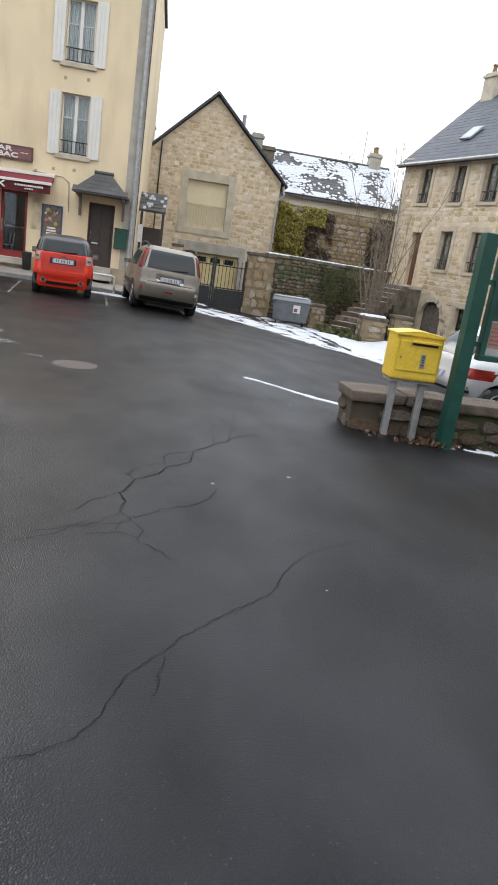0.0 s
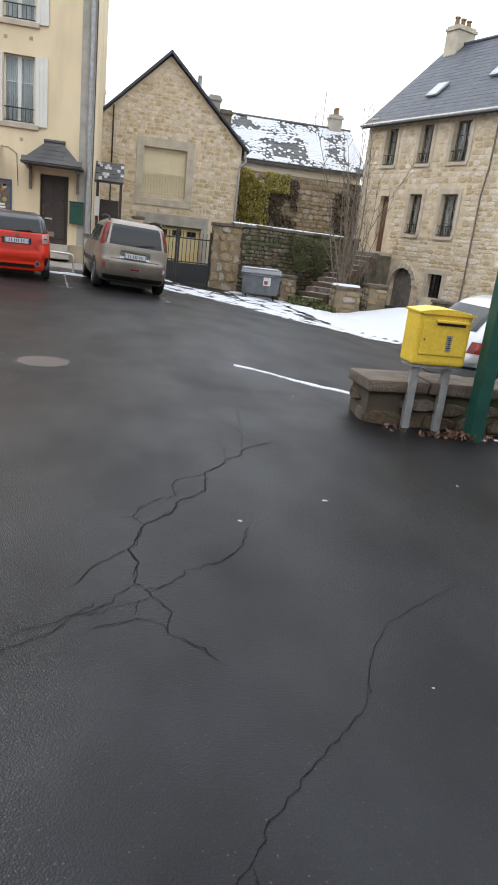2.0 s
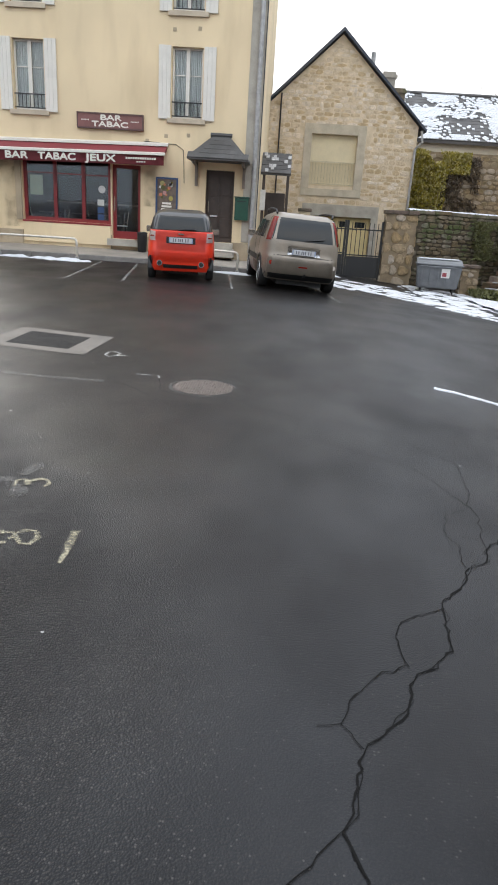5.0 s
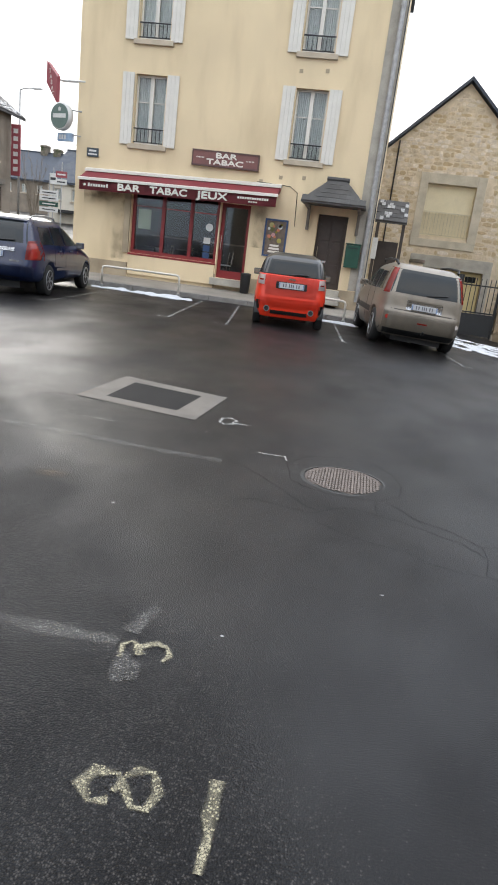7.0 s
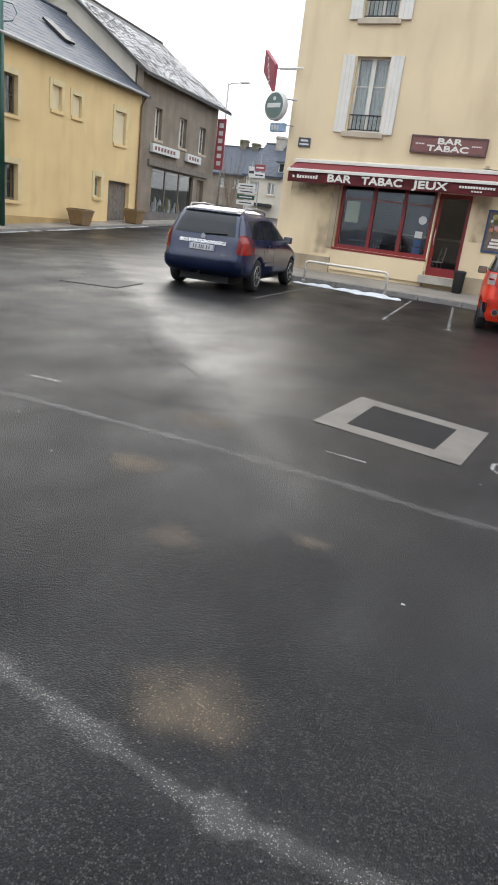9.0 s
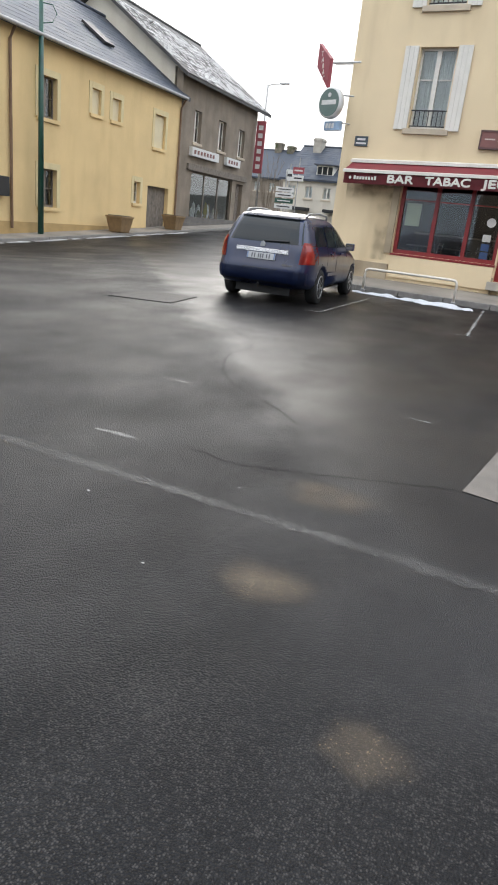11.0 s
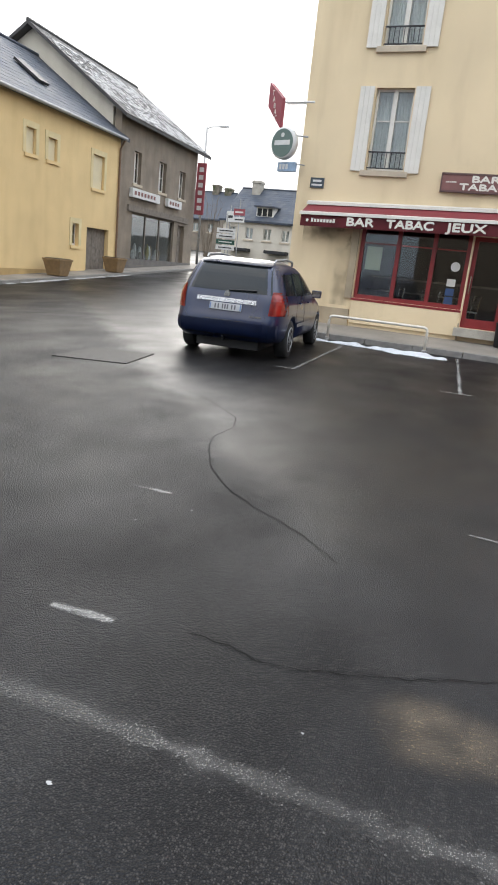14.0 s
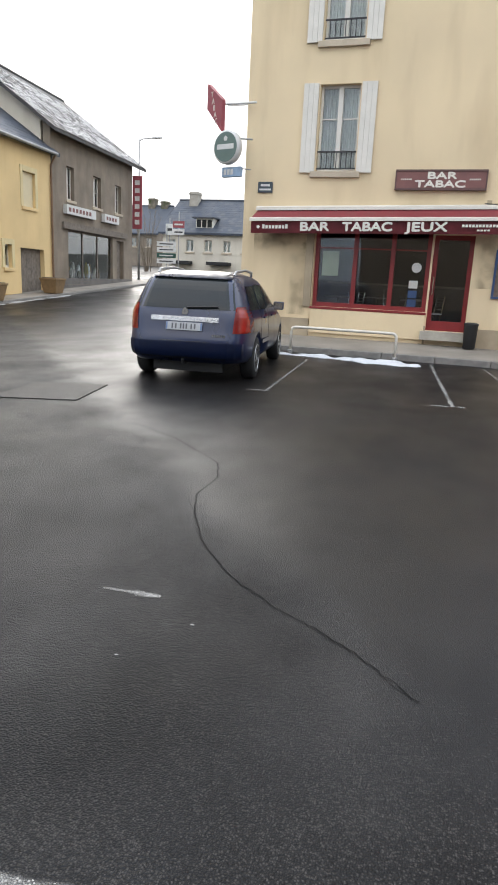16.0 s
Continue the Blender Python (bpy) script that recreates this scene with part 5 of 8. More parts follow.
h_ = far_house("snowy_roof_house", 3.2, 12.2, 38.0, -0.5, 5.55, 8.0, RENDER_CREAM, "low cream house with half-melted snow on its roof", True, True, False)
chimney(h_, 8.3, 4.0, 7.3, 8.75, 0.7, 0.6, CONCRETE, 2)
chimney(h_, 1.6, 2.6, 6.4, 7.9, 0.8, 0.6, STONE_DARK, 0)
bm = B()
tube(bm, [(7.6, 4.1, 8.0), (7.6, 4.1, 10.0)], 0.025, 6)
part("aerial", bm, GALV, h_)
h_ = far_house("far_cream_house", -29.2, -19.5, 60.0, 0.0, 5.15, 7.9, RENDER_CREAM, "distant cream house with shuttered windows and slate roof")
chimney(h_, 1.35, 3.6, 7.0, 8.5, 0.75, 0.9, CONCRETE, 0)
bm = B()
prism(bm, [(2.8, 5.2), (4.3, 5.2), (4.3, 6.1), (2.8, 6.1)], 0.3, 3.0)
dm = part("dormer", bm, WHITE_PAINT, h_)
bm = B()
prism(bm, [(2.6, 6.102), (4.5, 6.102), (4.5, 6.2), (2.6, 6.2)], 0.0, 3.4)
part("dormer_roof", bm, SLATE, dm)
for k_ in range(3):
    bm = B()
    box(bm, 2.88 + k_ * 0.47, 3.26 + k_ * 0.47, 0.28, 0.298, 5.4, 6.0)
    part("pane", bm, CAR_GLASS, dm)
for a_ in (0.8, 4.2, 7.4):
    bm = B()
    box(bm, a_, a_ + 1.9, -0.8, -0.003, 2.45, 2.7, 0.02)
    part("shop_blind", bm, BLACK_PLASTIC, h_)
h_ = far_house("far_dark_house", -46.0, -38.4, 78.0, 1.0, 6.2, 9.3, RENDER_GREY, "distant dark house up the street", False, False)
chimney(h_, 5.2, 4.0, 8.6, 10.1, 0.8, 0.9, STONE_DARK, 0)
chimney(h_, 6.8, 4.0, 8.6, 9.8, 0.8, 0.9, STONE_DARK, 0)
h_ = far_house("far_pale_house", 6.8, 15.2, 54.0, -0.5, 6.0, 8.9, RENDER_CREAM, "pale house behind the trees", False, False, False)


def backdrop():
    rng = random.Random(3)
    bm = B()
    n = 90
    lo, hi = [], []
    for i in range(n + 1):
        a = math.radians(20 + 140 * i / n)
        r = 600.0
        x, y = r * math.cos(a), r * math.sin(a)
        h = 16 + 10 * noise.noise((i * 0.11, 1.0, 0.0)) + 3 * noise.noise((i * 0.9, 4.0, 0.0))
        lo.append(bm.verts.new((x, y, -6)))
        hi.append(bm.verts.new((x * 1.05, y * 1.05, h)))
    for i in range(n):
        bm.faces.new((lo[i], hi[i], hi[i + 1], lo[i + 1]))
    part("backdrop", bm, FAR_HILL, None, "distant low wooded hills", True, "structure")


backdrop()


def closing_row():
    """Plain houses that close the square behind the camera."""
    for x, y, rz, w in ((14.0, -7.5, 180, 26.0), (17.0, 15.5, -90, 22.0)):
        house = thing("plain_house", pose(x, y, 0, 0, 0, rz), "plain rendered house closing the square", "building")
        bm = B()
        wall_panel(bm, w, -1.5, 6.5, [], 0.3)
        part("wall", bm, RENDER_GREY, house)
        gable_roof(house, w, 8.0, 6.5, 9.5, 0.3, 0.0, SLATE, None, 2, 0.4, 0.3, False)


closing_row()


# ---- things on the bar front ----
def rail(x0, x1, y, label):
    g0, g1 = ground_z(x0, y), ground_z(x1, y)
    r = thing("guard_rail", (x0, y, g0), label, "rail", "guard rails at the kerb")
    bm = B()
    L, h, q = x1 - x0, 0.55, 0.09
    dz = g1 - g0
    pts = [(0, 0, -0.05)] + [(0, 0, h - q)] + [(q - q * math.cos(a), 0, h - q + q * math.sin(a)) for a in (0.5, 1.0)] + [(q, 0, h)]
    pts += [(L - q, 0, h + dz)] + [(L - q + q * math.sin(a), 0, h + dz - q + q * math.cos(a)) for a in (0.5, 1.0)] + [(L, 0, h - q + dz), (L, 0, dz - 0.05)]
    tube(bm, pts, 0.030, 10)
    part("bar", bm, RAIL_PAINT, r, "", True)
    for x, z in ((0, 0.0), (L, dz)):
        bm = B()
        lathe(bm, [(0.055, z - 0.02), (0.055, z + 0.07), (0.045, z + 0.08)], 14, "z", (x, 0, 0))
        part("foot_collar", bm, GALV, r)


rail(-8.2, -6.04, 21.5, "cream-painted tubular rail along the kerb")
rail(-3.75, -1.62, 21.5, "cream-painted tubular rail behind the red car")


def menu_board():
    s = thing("menu_board", (-3.97, 23.77, 1.30), "dark blue framed poster board on the bar wall", "poster")
    bm = B()
    for a, b, c, d in ((-0.33, 0.33, 0.0, 0.05), (-0.33, 0.33, 0.99, 1.04), (-0.33, -0.28, 0.051, 0.989), (0.28, 0.33, 0.051, 0.989)):
        box(bm, a, b, -0.045, -0.003, c, d, 0.004)
    part("frame", bm, PAPER_BLUE, s)
    bm = B()
    box(bm, -0.279, 0.279, -0.022, -0.004, 0.051, 0.989)
    sheet_ = part("sheet", bm, mat("brown_poster", (0.16, 0.12, 0.09), 0.6, 0.5, 9, 0), s)
    rng = random.Random(9)
    for i in range(14):
        bm = B()
        x, z = rng.uniform(-0.2, 0.2), rng.uniform(0.35, 0.9)
        lathe(bm, [(rng.uniform(0.03, 0.075), -0.026), (0.02, -0.0225)], 9, "y", (x, 0, z))
        part("print_shape", bm, rng.choice((PAPER_ORANGE, PAPER, PAPER_PINK, IVY, GRASS)), sheet_)
    for k in range(3):
        bm = B()
        box(bm, -0.17 + 0.02 * k, 0.17 - 0.02 * k, -0.026, -0.0225, 0.12 + k * 0.085, 0.175 + k * 0.085)
        part("print_mark", bm, LETTER, sheet_)


def letterbox():
    s = thing("letterbox", (-1.72, 23.77, 1.27), "dark green steel letterbox by the door", "letterbox")
    bm = B()
    box(bm, -0.2, 0.2, -0.20, -0.026, 0.0, 0.62, 0.02)
    part("body", bm, GREEN_BOX, s)
    bm = B()
    box(bm, -0.22, 0.22, -0.225, -0.026, 0.625, 0.66, 0.012)
    part("lid", bm, GREEN_BOX, s)
    bm = B()
    box(bm, -0.14, 0.14, -0.206, -0.201, 0.52, 0.54)
    part("slot", bm, BLACK_PLASTIC, s)


def litter_bin():
    s = thing("litter_bin", (-4.63, 23.42, ground_z(-4.6, 21.75) + 0.20), "small black bin by the bar door", "bin")
    bm = B()
    lathe(bm, [(0.11, 0.0), (0.13, 0.02), (0.15, 0.50), (0.155, 0.52), (0.135, 0.52), (0.12, 0.05)], 20)
    part("body", bm, BLACK_PLASTIC, s, "", True)
    bm = B()
    lathe(bm, [(0.158, 0.522), (0.158, 0.55), (0.11, 0.57), (0.10, 0.55)], 20)
    part("rim", bm, BLACK_PLASTIC, s, "", True)


def street_plate():
    s = thing("street_plate", (-9.60, 23.77, 3.46), "small dark blue enamel street plate", "sign")
    bm = B()
    box(bm, -0.18, 0.18, -0.035, -0.020, 0.0, 0.24, 0.006)
    part("panel", bm, SIGN_BLUE, s)
    bm = B()
    box(bm, -0.11, 0.11, -0.039, -0.0355, 0.14, 0.19)
    box(bm, -0.14, 0.14, -0.039, -0.0355, 0.05, 0.09)
    part("print_mark", bm, SIGN_WHITE, s)


def projecting_signs():
    s = thing("tobacco_sign", pose(-10.92, 23.80, 4.78, 0, 0, -38), "red slanted sign, paled as by glare, on a bracket at the corner", "sign")
    bm = B()
    prism(bm, [(-0.33, 0.57), (0.33, 0.0), (0.33, 0.68), (-0.33, 1.12)], -0.05, 0.05)
    part("panel", bm, SIGN_RED, s)
    for i, ch in enumerate("TABAC"):
        lettering("lettering", ch, 0.17, flat_front(-0.10 + i * 0.05, -0.055, 0.84 - i * 0.15), LETTER, s, 0.004)
    bm = B()
    tube(bm, [(0.20, 0.0, 0.60), (0.95, 0.50, 0.60)], 0.025, 8)
    box(bm, 0.30, 0.80, -0.02, 0.02, 0.58, 0.63, 0, Matrix.Rotation(0.6, 4, "Z"))
    part("bracket", bm, SIGN_WHITE, s)
    s = thing("round_sign", pose(-10.50, 23.55, 4.42, 0, 0, -18), "round green illuminated sign with pale rim, hung from the corner", "sign")
    bm = B()
    lathe(bm, [(0.34, -0.09), (0.37, -0.07), (0.37, 0.07), (0.34, 0.09)], 36, "y")
    part("rim", bm, SIGN_WHITE, s, "", True)
    bm = B()
    lathe(bm, [(0.325, -0.098), (0.325, 0.098)], 36, "y")
    part("face", bm, SIGN_GREEN, s)
    bm = B()
    box(bm, -0.24, 0.24, -0.105, -0.099, -0.05, 0.06)
    lathe(bm, [(0.06, -0.105), (0.06, -0.099)], 5, "y", (0, 0, 0.18))
    part("print_mark", bm, SIGN_WHITE, s)
    bm = B()
    tube(bm, [(0.30, 0.05, 0.18), (0.52, 0.25, 0.18)], 0.02, 8)
    part("bracket", bm, GALV, s)
    s = thing("small_blue_sign", pose(-10.38, 23.60, 3.78, 0, 0, -18), "small pale blue sign below the round one", "sign")
    bm = B()
    box(bm, -0.28, 0.26, -0.05, 0.05, 0.0, 0.22, 0.01)
    part("panel", bm, mat("pale_blue_panel", (0.30, 0.42, 0.58), 0.4), s)
    bm = B()
    for i in range(3):
        box(bm, -0.22 + i * 0.10, -0.15 + i * 0.10, -0.056, -0.051, 0.05, 0.17)
    part("print_mark", bm, SIGN_WHITE, s)
    bm = B()
    tube(bm, [(0.24, 0.0, 0.18), (0.36, 0.22, 0.18)], 0.015, 6)
    part("bracket", bm, GALV, s)


menu_board()
letterbox()
litter_bin()
street_plate()
projecting_signs()


def cafe_table(x, y):
    s = thing("cafe_table", (x, y, 0.42), "round cafe table inside the bar", "table", "cafe tables")
    bm = B()
    lathe(bm, [(0.34, 0.72), (0.35, 0.735), (0.34, 0.75)], 24)
    part("tabletop", bm, GREY_WOOD, s)
    bm = B()
    lathe(bm, [(0.2, 0.0), (0.19, 0.02), (0.03, 0.04), (0.03, 0.718)], 14)
    part("pedestal", bm, BLACK_IRON, s)


def cafe_chair(x, y, rz):
    s = thing("cafe_chair", pose(x, y, 0.42, 0, 0, rz), "metal cafe chair inside the bar", "chair", "cafe chairs")
    bm = B()
    box(bm, -0.2, 0.2, -0.2, 0.2, 0.44, 0.47, 0.01)
    part("seat", bm, CURTAIN, s)
    for a, b in ((-0.18, -0.18), (0.18, -0.18), (-0.18, 0.18), (0.18, 0.18)):
        bm = B()
        tube(bm, [(a, b, 0.0), (a * 0.95, b * 0.95, 0.438)], 0.013, 6)
        part("leg", bm, CHROME, s)
    bm = B()
    tube(bm, [(-0.18, 0.19, 0.46), (-0.18, 0.24, 0.85), (0.18, 0.24, 0.85), (0.18, 0.19, 0.46)], 0.013, 6)
    for k in range(4):
        tube(bm, [(-0.18, 0.205 + k * 0.01, 0.56 + k * 0.08), (0.18, 0.205 + k * 0.01, 0.56 + k * 0.08)], 0.012, 6)
    part("backrest", bm, CHROME, s)


for x_, y_ in ((-7.9, 24.9), (-6.9, 25.1), (-6.0, 24.8)):
    cafe_table(x_, y_)
    cafe_chair(x_ - 0.45, y_ - 0.15, 80)
    cafe_chair(x_ + 0.42, y_ - 0.25, -60)


def counter():
    s = thing("bar_counter", (-6.2, 26.6, 0.42), "dark counter with bottles inside the bar", "counter")
    bm = B()
    box(bm, -2.2, 2.2, -0.3, 0.3, 0.0, 1.05, 0.02)
    part("front", bm, DARK_WOOD, s)
    bm = B()
    box(bm, -2.25, 2.25, -0.36, 0.34, 1.052, 1.10, 0.01)
    part("top", bm, GREY_WOOD, s)


counter()


# ---- entrance beside the bar, gate and fence ----
def side_porch():
    s = thing("side_porch", (-1.25, 24.75, -0.15), "small slate-roofed side porch with dark posts", "porch")
    bm = B()
    prism(bm, [(0.0, 2.86), (0.8, 3.46), (0.8, 3.38), (0.0, 2.78)], 0.0, 0.92, "x")
    rf = part("roof", bm, SLATE_OLD, s)
    bm = B()
    slates(bm, (0.0, -0.02, 2.86), (1, 0, 0), (0, 0.8, 0.6), 4, 5, 0.23, 0.2, 3)
    part("slating", bm, SLATE_OLD, rf, "", False, "stuff")
    rng = random.Random(1)
    bm = B()
    slates(bm, (0.0, -0.02, 2.885), (1, 0, 0), (0, 0.8, 0.6), 8, 8, 0.115, 0.12, 3, lambda a, b: rng.random() < 0.82)
    part("frost", bm, SNOW_DIRTY, rf, "", False, "stuff")
    for x in (0.06, 0.80):
        bm = B()
        box(bm, x, x + 0.09, 0.06, 0.15, 0.0, 2.84, 0.01)
        part("post", bm, DARK_WOOD, s)
    bm = B()
    box(bm, 0.16, 0.79, 0.75, 0.80, 0.1, 2.3, 0.01)
    part("door", bm, DARK_WOOD, s)
    bm = B()
    box(bm, 0.02, 0.18, -0.02, 0.02, 1.75, 2.35, 0.01)
    part("notice", bm, SIGN_WHITE, s, "white upright notice")


def fence_bay(name, x0, x1, y, z0, z1, lower, label, group, posts=()):
    s = thing(name, (x0, y, z0), label, "gate" if "gate" in name else "fence", group)
    L, h = x1 - x0, z1 - z0
    bm = B()
    bm.free()
    for z in (lower + 0.04 if lower else 0.12, h - 0.22):
        bm = B()
        box(bm, 0, L, -0.018, 0.018, z - 0.02, z + 0.02)
        part("cross_rail", bm, BLACK_IRON, s)
    n = int(L / 0.13)
    for i in range(n + 1):
        x = L * i / n
        bm = B()
        w = 0.035 if x in posts or i in (0, n) else 0.011
        box(bm, x - w, x + w, -w, w, 0.0, h + (0.06 if w > 0.02 else 0.0))
        part("post" if w > 0.02 else "picket", bm, BLACK_IRON, s)
    if lower:
        bm = B()
        box(bm, 0.04, L - 0.04, -0.008, 0.008, 0.05, lower)
        part("kick_panel", bm, BLACK_IRON, s)


side_porch()
fence_bay("gate_leaf", 0.42, 1.62, 26.05, -0.33, 1.42, 0.72, "black iron gate leaf with solid lower panel", "gate leaves")
fence_bay("gate_leaf", 1.70, 2.84, 26.05, -0.38, 1.42, 0.72, "black iron gate leaf with solid lower panel", "gate leaves")
fence_bay("fence_panel", -1.05, 0.0, 26.05, -0.28, 1.50, 0.0, "black iron picket fence by the porch", "fence panels")


def stone_block(name, m, w, d, h, label, mate, core, seed, group="", cap=True, snow=False, hmin=0.16, hmax=0.26):
    """A free-standing pier or wall of rubble: a mortar core faced with stones on all sides, and a capstone."""
    s = thing(name, m, label, "wall", group)
    bm = B()
    box(bm, 0, w, 0, d, -0.3, h - (0.10 if cap else 0.0))
    part("core", bm, core, s)
    e = h - (0.12 if cap else 0.02)
    full = lambda a, b, c, q: a > -0.02 and q < e + 0.03
    rubble(s, 0, w, -0.1, e, lambda a, b, c, q: a > -0.04 and b < w + 0.04, mate, hmin, hmax, 0.18, 0.5, 0.035, seed, None, 90)
    rubble(s, 0, d, -0.1, e, lambda a, b, c, q: a > -0.04 and b < d + 0.04, mate, hmin, hmax, 0.18, 0.45, 0.035, seed + 1, None, 30, pose(0, d, 0, 0, 0, -90))
    rubble(s, 0, d, -0.1, e, lambda a, b, c, q: a > -0.04 and b < d + 0.04, mate, hmin, hmax, 0.18, 0.45, 0.035, seed + 2, None, 30, pose(w, 0, 0, 0, 0, 90))
    if cap:
        rng = random.Random(seed)
        x = -0.05
        while x < w:
            L = min(rng.uniform(0.5, 0.95), w + 0.05 - x)
            if w + 0.05 - (x + L) < 0.3:
                L = w + 0.05 - x
            bm = B()
            box(bm, x + 0.006, x + L - 0.006, -0.06, d + 0.06, h - 0.10, h + rng.uniform(0.0, 0.03), 0.025)
            for v in bm.verts:
                v.co += Vector((noise.noise(v.co * 5), noise.noise(v.co * 5 + Vector((9, 0, 0))), noise.noise(v.co * 4 + Vector((0, 9, 0))))) * 0.018
            part("capstone", bm, STONE_CAP if mate is not STONE_DARK else STONE_DARK, s)
            x += L
    return s


stone_block("gate_pier", (0.05, 25.95, -0.30), 0.36, 0.36, 2.05, "square stone gate pier", STONE, MORTAR, 31, "gate piers")
stone_block("gate_pier", (2.90, 25.90, -0.45), 1.0, 0.55, 2.30, "broad stone gate pier at the end of the retaining wall", PIER_STONE, MORTAR_PIER, 34, "gate piers", True, False, 0.26, 0.40)
stone_block("retaining_wall", pose(3.90, 26.1, -0.55, 0, 0, 32), 6.9, 0.5, 2.46, "mossy dark retaining wall with snow on its top", STONE_DARK, MORTAR_DARK, 37, "", True, True, 0.10, 0.19)
stone_block("stone_stub", (5.55, 25.7, -0.62), 0.55, 0.45, 0.92, "short stone stub beside the bin", PIER_STONE, MORTAR_PIER, 41)
stone_block("garden_pier", (7.10, 23.9, -0.85), 0.92, 0.6, 1.05, "low snow-dusted garden pier", PIER_STONE, MORTAR_PIER, 44, "garden piers")
stone_block("garden_pier", (8.35, 24.0, -0.85), 0.66, 0.6, 1.22, "low snow-dusted garden pier", PIER_STONE, MORTAR_PIER, 47, "garden piers")
stone_block("garden_wall", pose(10.6, 23.6, -0.9, 0, 0, -62), 6.0, 0.45, 1.0, "low garden wall before the stone house", STONE_LOW, MORTAR_DARK, 50)
stone_block("upper_wall", (5.0, 33.8, 1.5), 6.2, 0.5, 2.95, "tall brown terrace wall under the snowy roof", PIER_STONE, MORTAR_PIER, 53, "", False)
stone_block("low_wall", (2.08, 7.26, -0.20), 7.0, 0.46, 0.50, "low rough stone wall with worn capstones", STONE_LOW, MORTAR_DARK, 60, "", True, False, 0.10, 0.2)


def terrace():
    bm = B()
    prism(bm, [(3.95, 26.8), (9.4, 30.2), (9.9, 34.0), (4.6, 34.0)], -0.5, 1.72, "z")
    part("terrace_ground", bm, EARTH, None, "raised earth terrace behind the retaining wall", False, "structure")


terrace()


def leaf_mass(name, label, category, boxes, count, size, material, seed, kind="stuff"):
    """Many small leaves scattered through boxes of space."""
    rng = random.Random(seed)
    verts, faces = [], []
    for i in range(count):
        (x0, x1, y0, y1, z0, z1) = boxes[i % len(boxes)]
        c = Vector((rng.uniform(x0, x1), rng.uniform(y0, y1), rng.uniform(z0, z1)))
        if noise.noise(c * 1.3) < -0.25:
            continue
        m = Euler((rng.uniform(0.2, 2.2), rng.uniform(-1, 1), rng.uniform(0, 6.3))).to_matrix()
        s = size * rng.uniform(0.6, 1.4)
        b = len(verts)
        verts += [tuple(c + m @ Vector(q) * s) for q in ((0, -1, 0), (0.55, 0, 0.12), (0, 1, 0), (-0.55, 0, 0.12))]
        faces += [(b, b + 1, b + 2), (b, b + 2, b + 3)]
    me = bpy.data.meshes.new(name)
    me.from_pydata(verts, [], faces)
    me.materials.append(material)
    return tagged(new(name, me), label, category, "", kind)


leaf_mass("ivy", "yellowing ivy hanging over the terrace wall", "ivy", [(4.75, 6.35, 33.35, 33.85, 1.75, 4.45), (4.75, 6.0, 33.3, 33.8, 2.4, 4.5), (6.2, 7.3, 33.5, 33.8, 3.6, 4.45)], 15000, 0.052, IVY, 2)
leaf_mass("dry_creeper", "brown leafless creeper on the terrace wall", "creeper", [(6.2, 7.8, 33.55, 33.8, 1.75, 4.3), (9.6, 11.0, 33.5, 33.8, 1.75, 4.4)], 4000, 0.07, mat("brown_creeper", (0.13, 0.095, 0.06), 0.9, 0.4, 6, 0.2, 60, rand=0.4), 3)
leaf_mass("moss", "green moss on the retaining wall", "moss", [(6.2, 6.9, 27.2, 27.6, 0.4, 1.7), (6.9, 7.8, 27.6, 28.2, 0.4, 1.7)], 6000, 0.03, GRASS, 8)
leaf_mass("grass", "tufts of winter grass at the wall's foot", "grass", [(5.8, 7.2, 24.6, 26.2, -0.62, -0.45), (6.2, 7.1, 23.2, 25.0, -0.70, -0.55), (9.2, 10.6, 22.6, 24.0, -0.62, -0.5), (6.6, 8.2, 14.6, 16.6, -0.50, -0.36)], 5200, 0.07, GRASS, 4)
leaf_mass("dead_leaves", "dead leaves and litter along the low wall", "leaves", [(2.1, 6.0, 6.95, 7.22, -0.145, -0.115), (2.5, 3.4, 6.9, 7.2, -0.14, -0.09)], 900, 0.035, LEAF_BROWN, 5)


def steps():
    s = thing("outside_steps", pose(6.75, 26.0, -0.66, 0, 0, 44), "worn stone steps dusted with snow, up to the house door", "stairs")
    n, run, rise = 11, 0.40, 0.19
    for i in range(n):
        bm = B()
        box(bm, i * run, i * run + run + 0.06, -0.55, 0.65, i * rise - (0.25 if i else 0.1), (i + 1) * rise, 0.02)
        for v in bm.verts:
            v.co += Vector((noise.noise(v.co * 3), noise.noise(v.co * 3 + Vector((5, 0, 0))), 0.5 * noise.noise(v.co * 4))) * 0.03
        st = part("step", bm, STONE_LOW, s)
        bm = B()
        box(bm, i * run + 0.03, i * run + 0.20, -0.52, 0.35, (i + 1) * rise + 0.012, (i + 1) * rise + 0.04, 0.01)
        for v in bm.verts:
            v.co += Vector((noise.noise(v.co * 6), noise.noise(v.co * 6 + Vector((5, 0, 0))), 0)) * 0.05
        part("snow_cover", bm, SNOW_DIRTY, st)


steps()


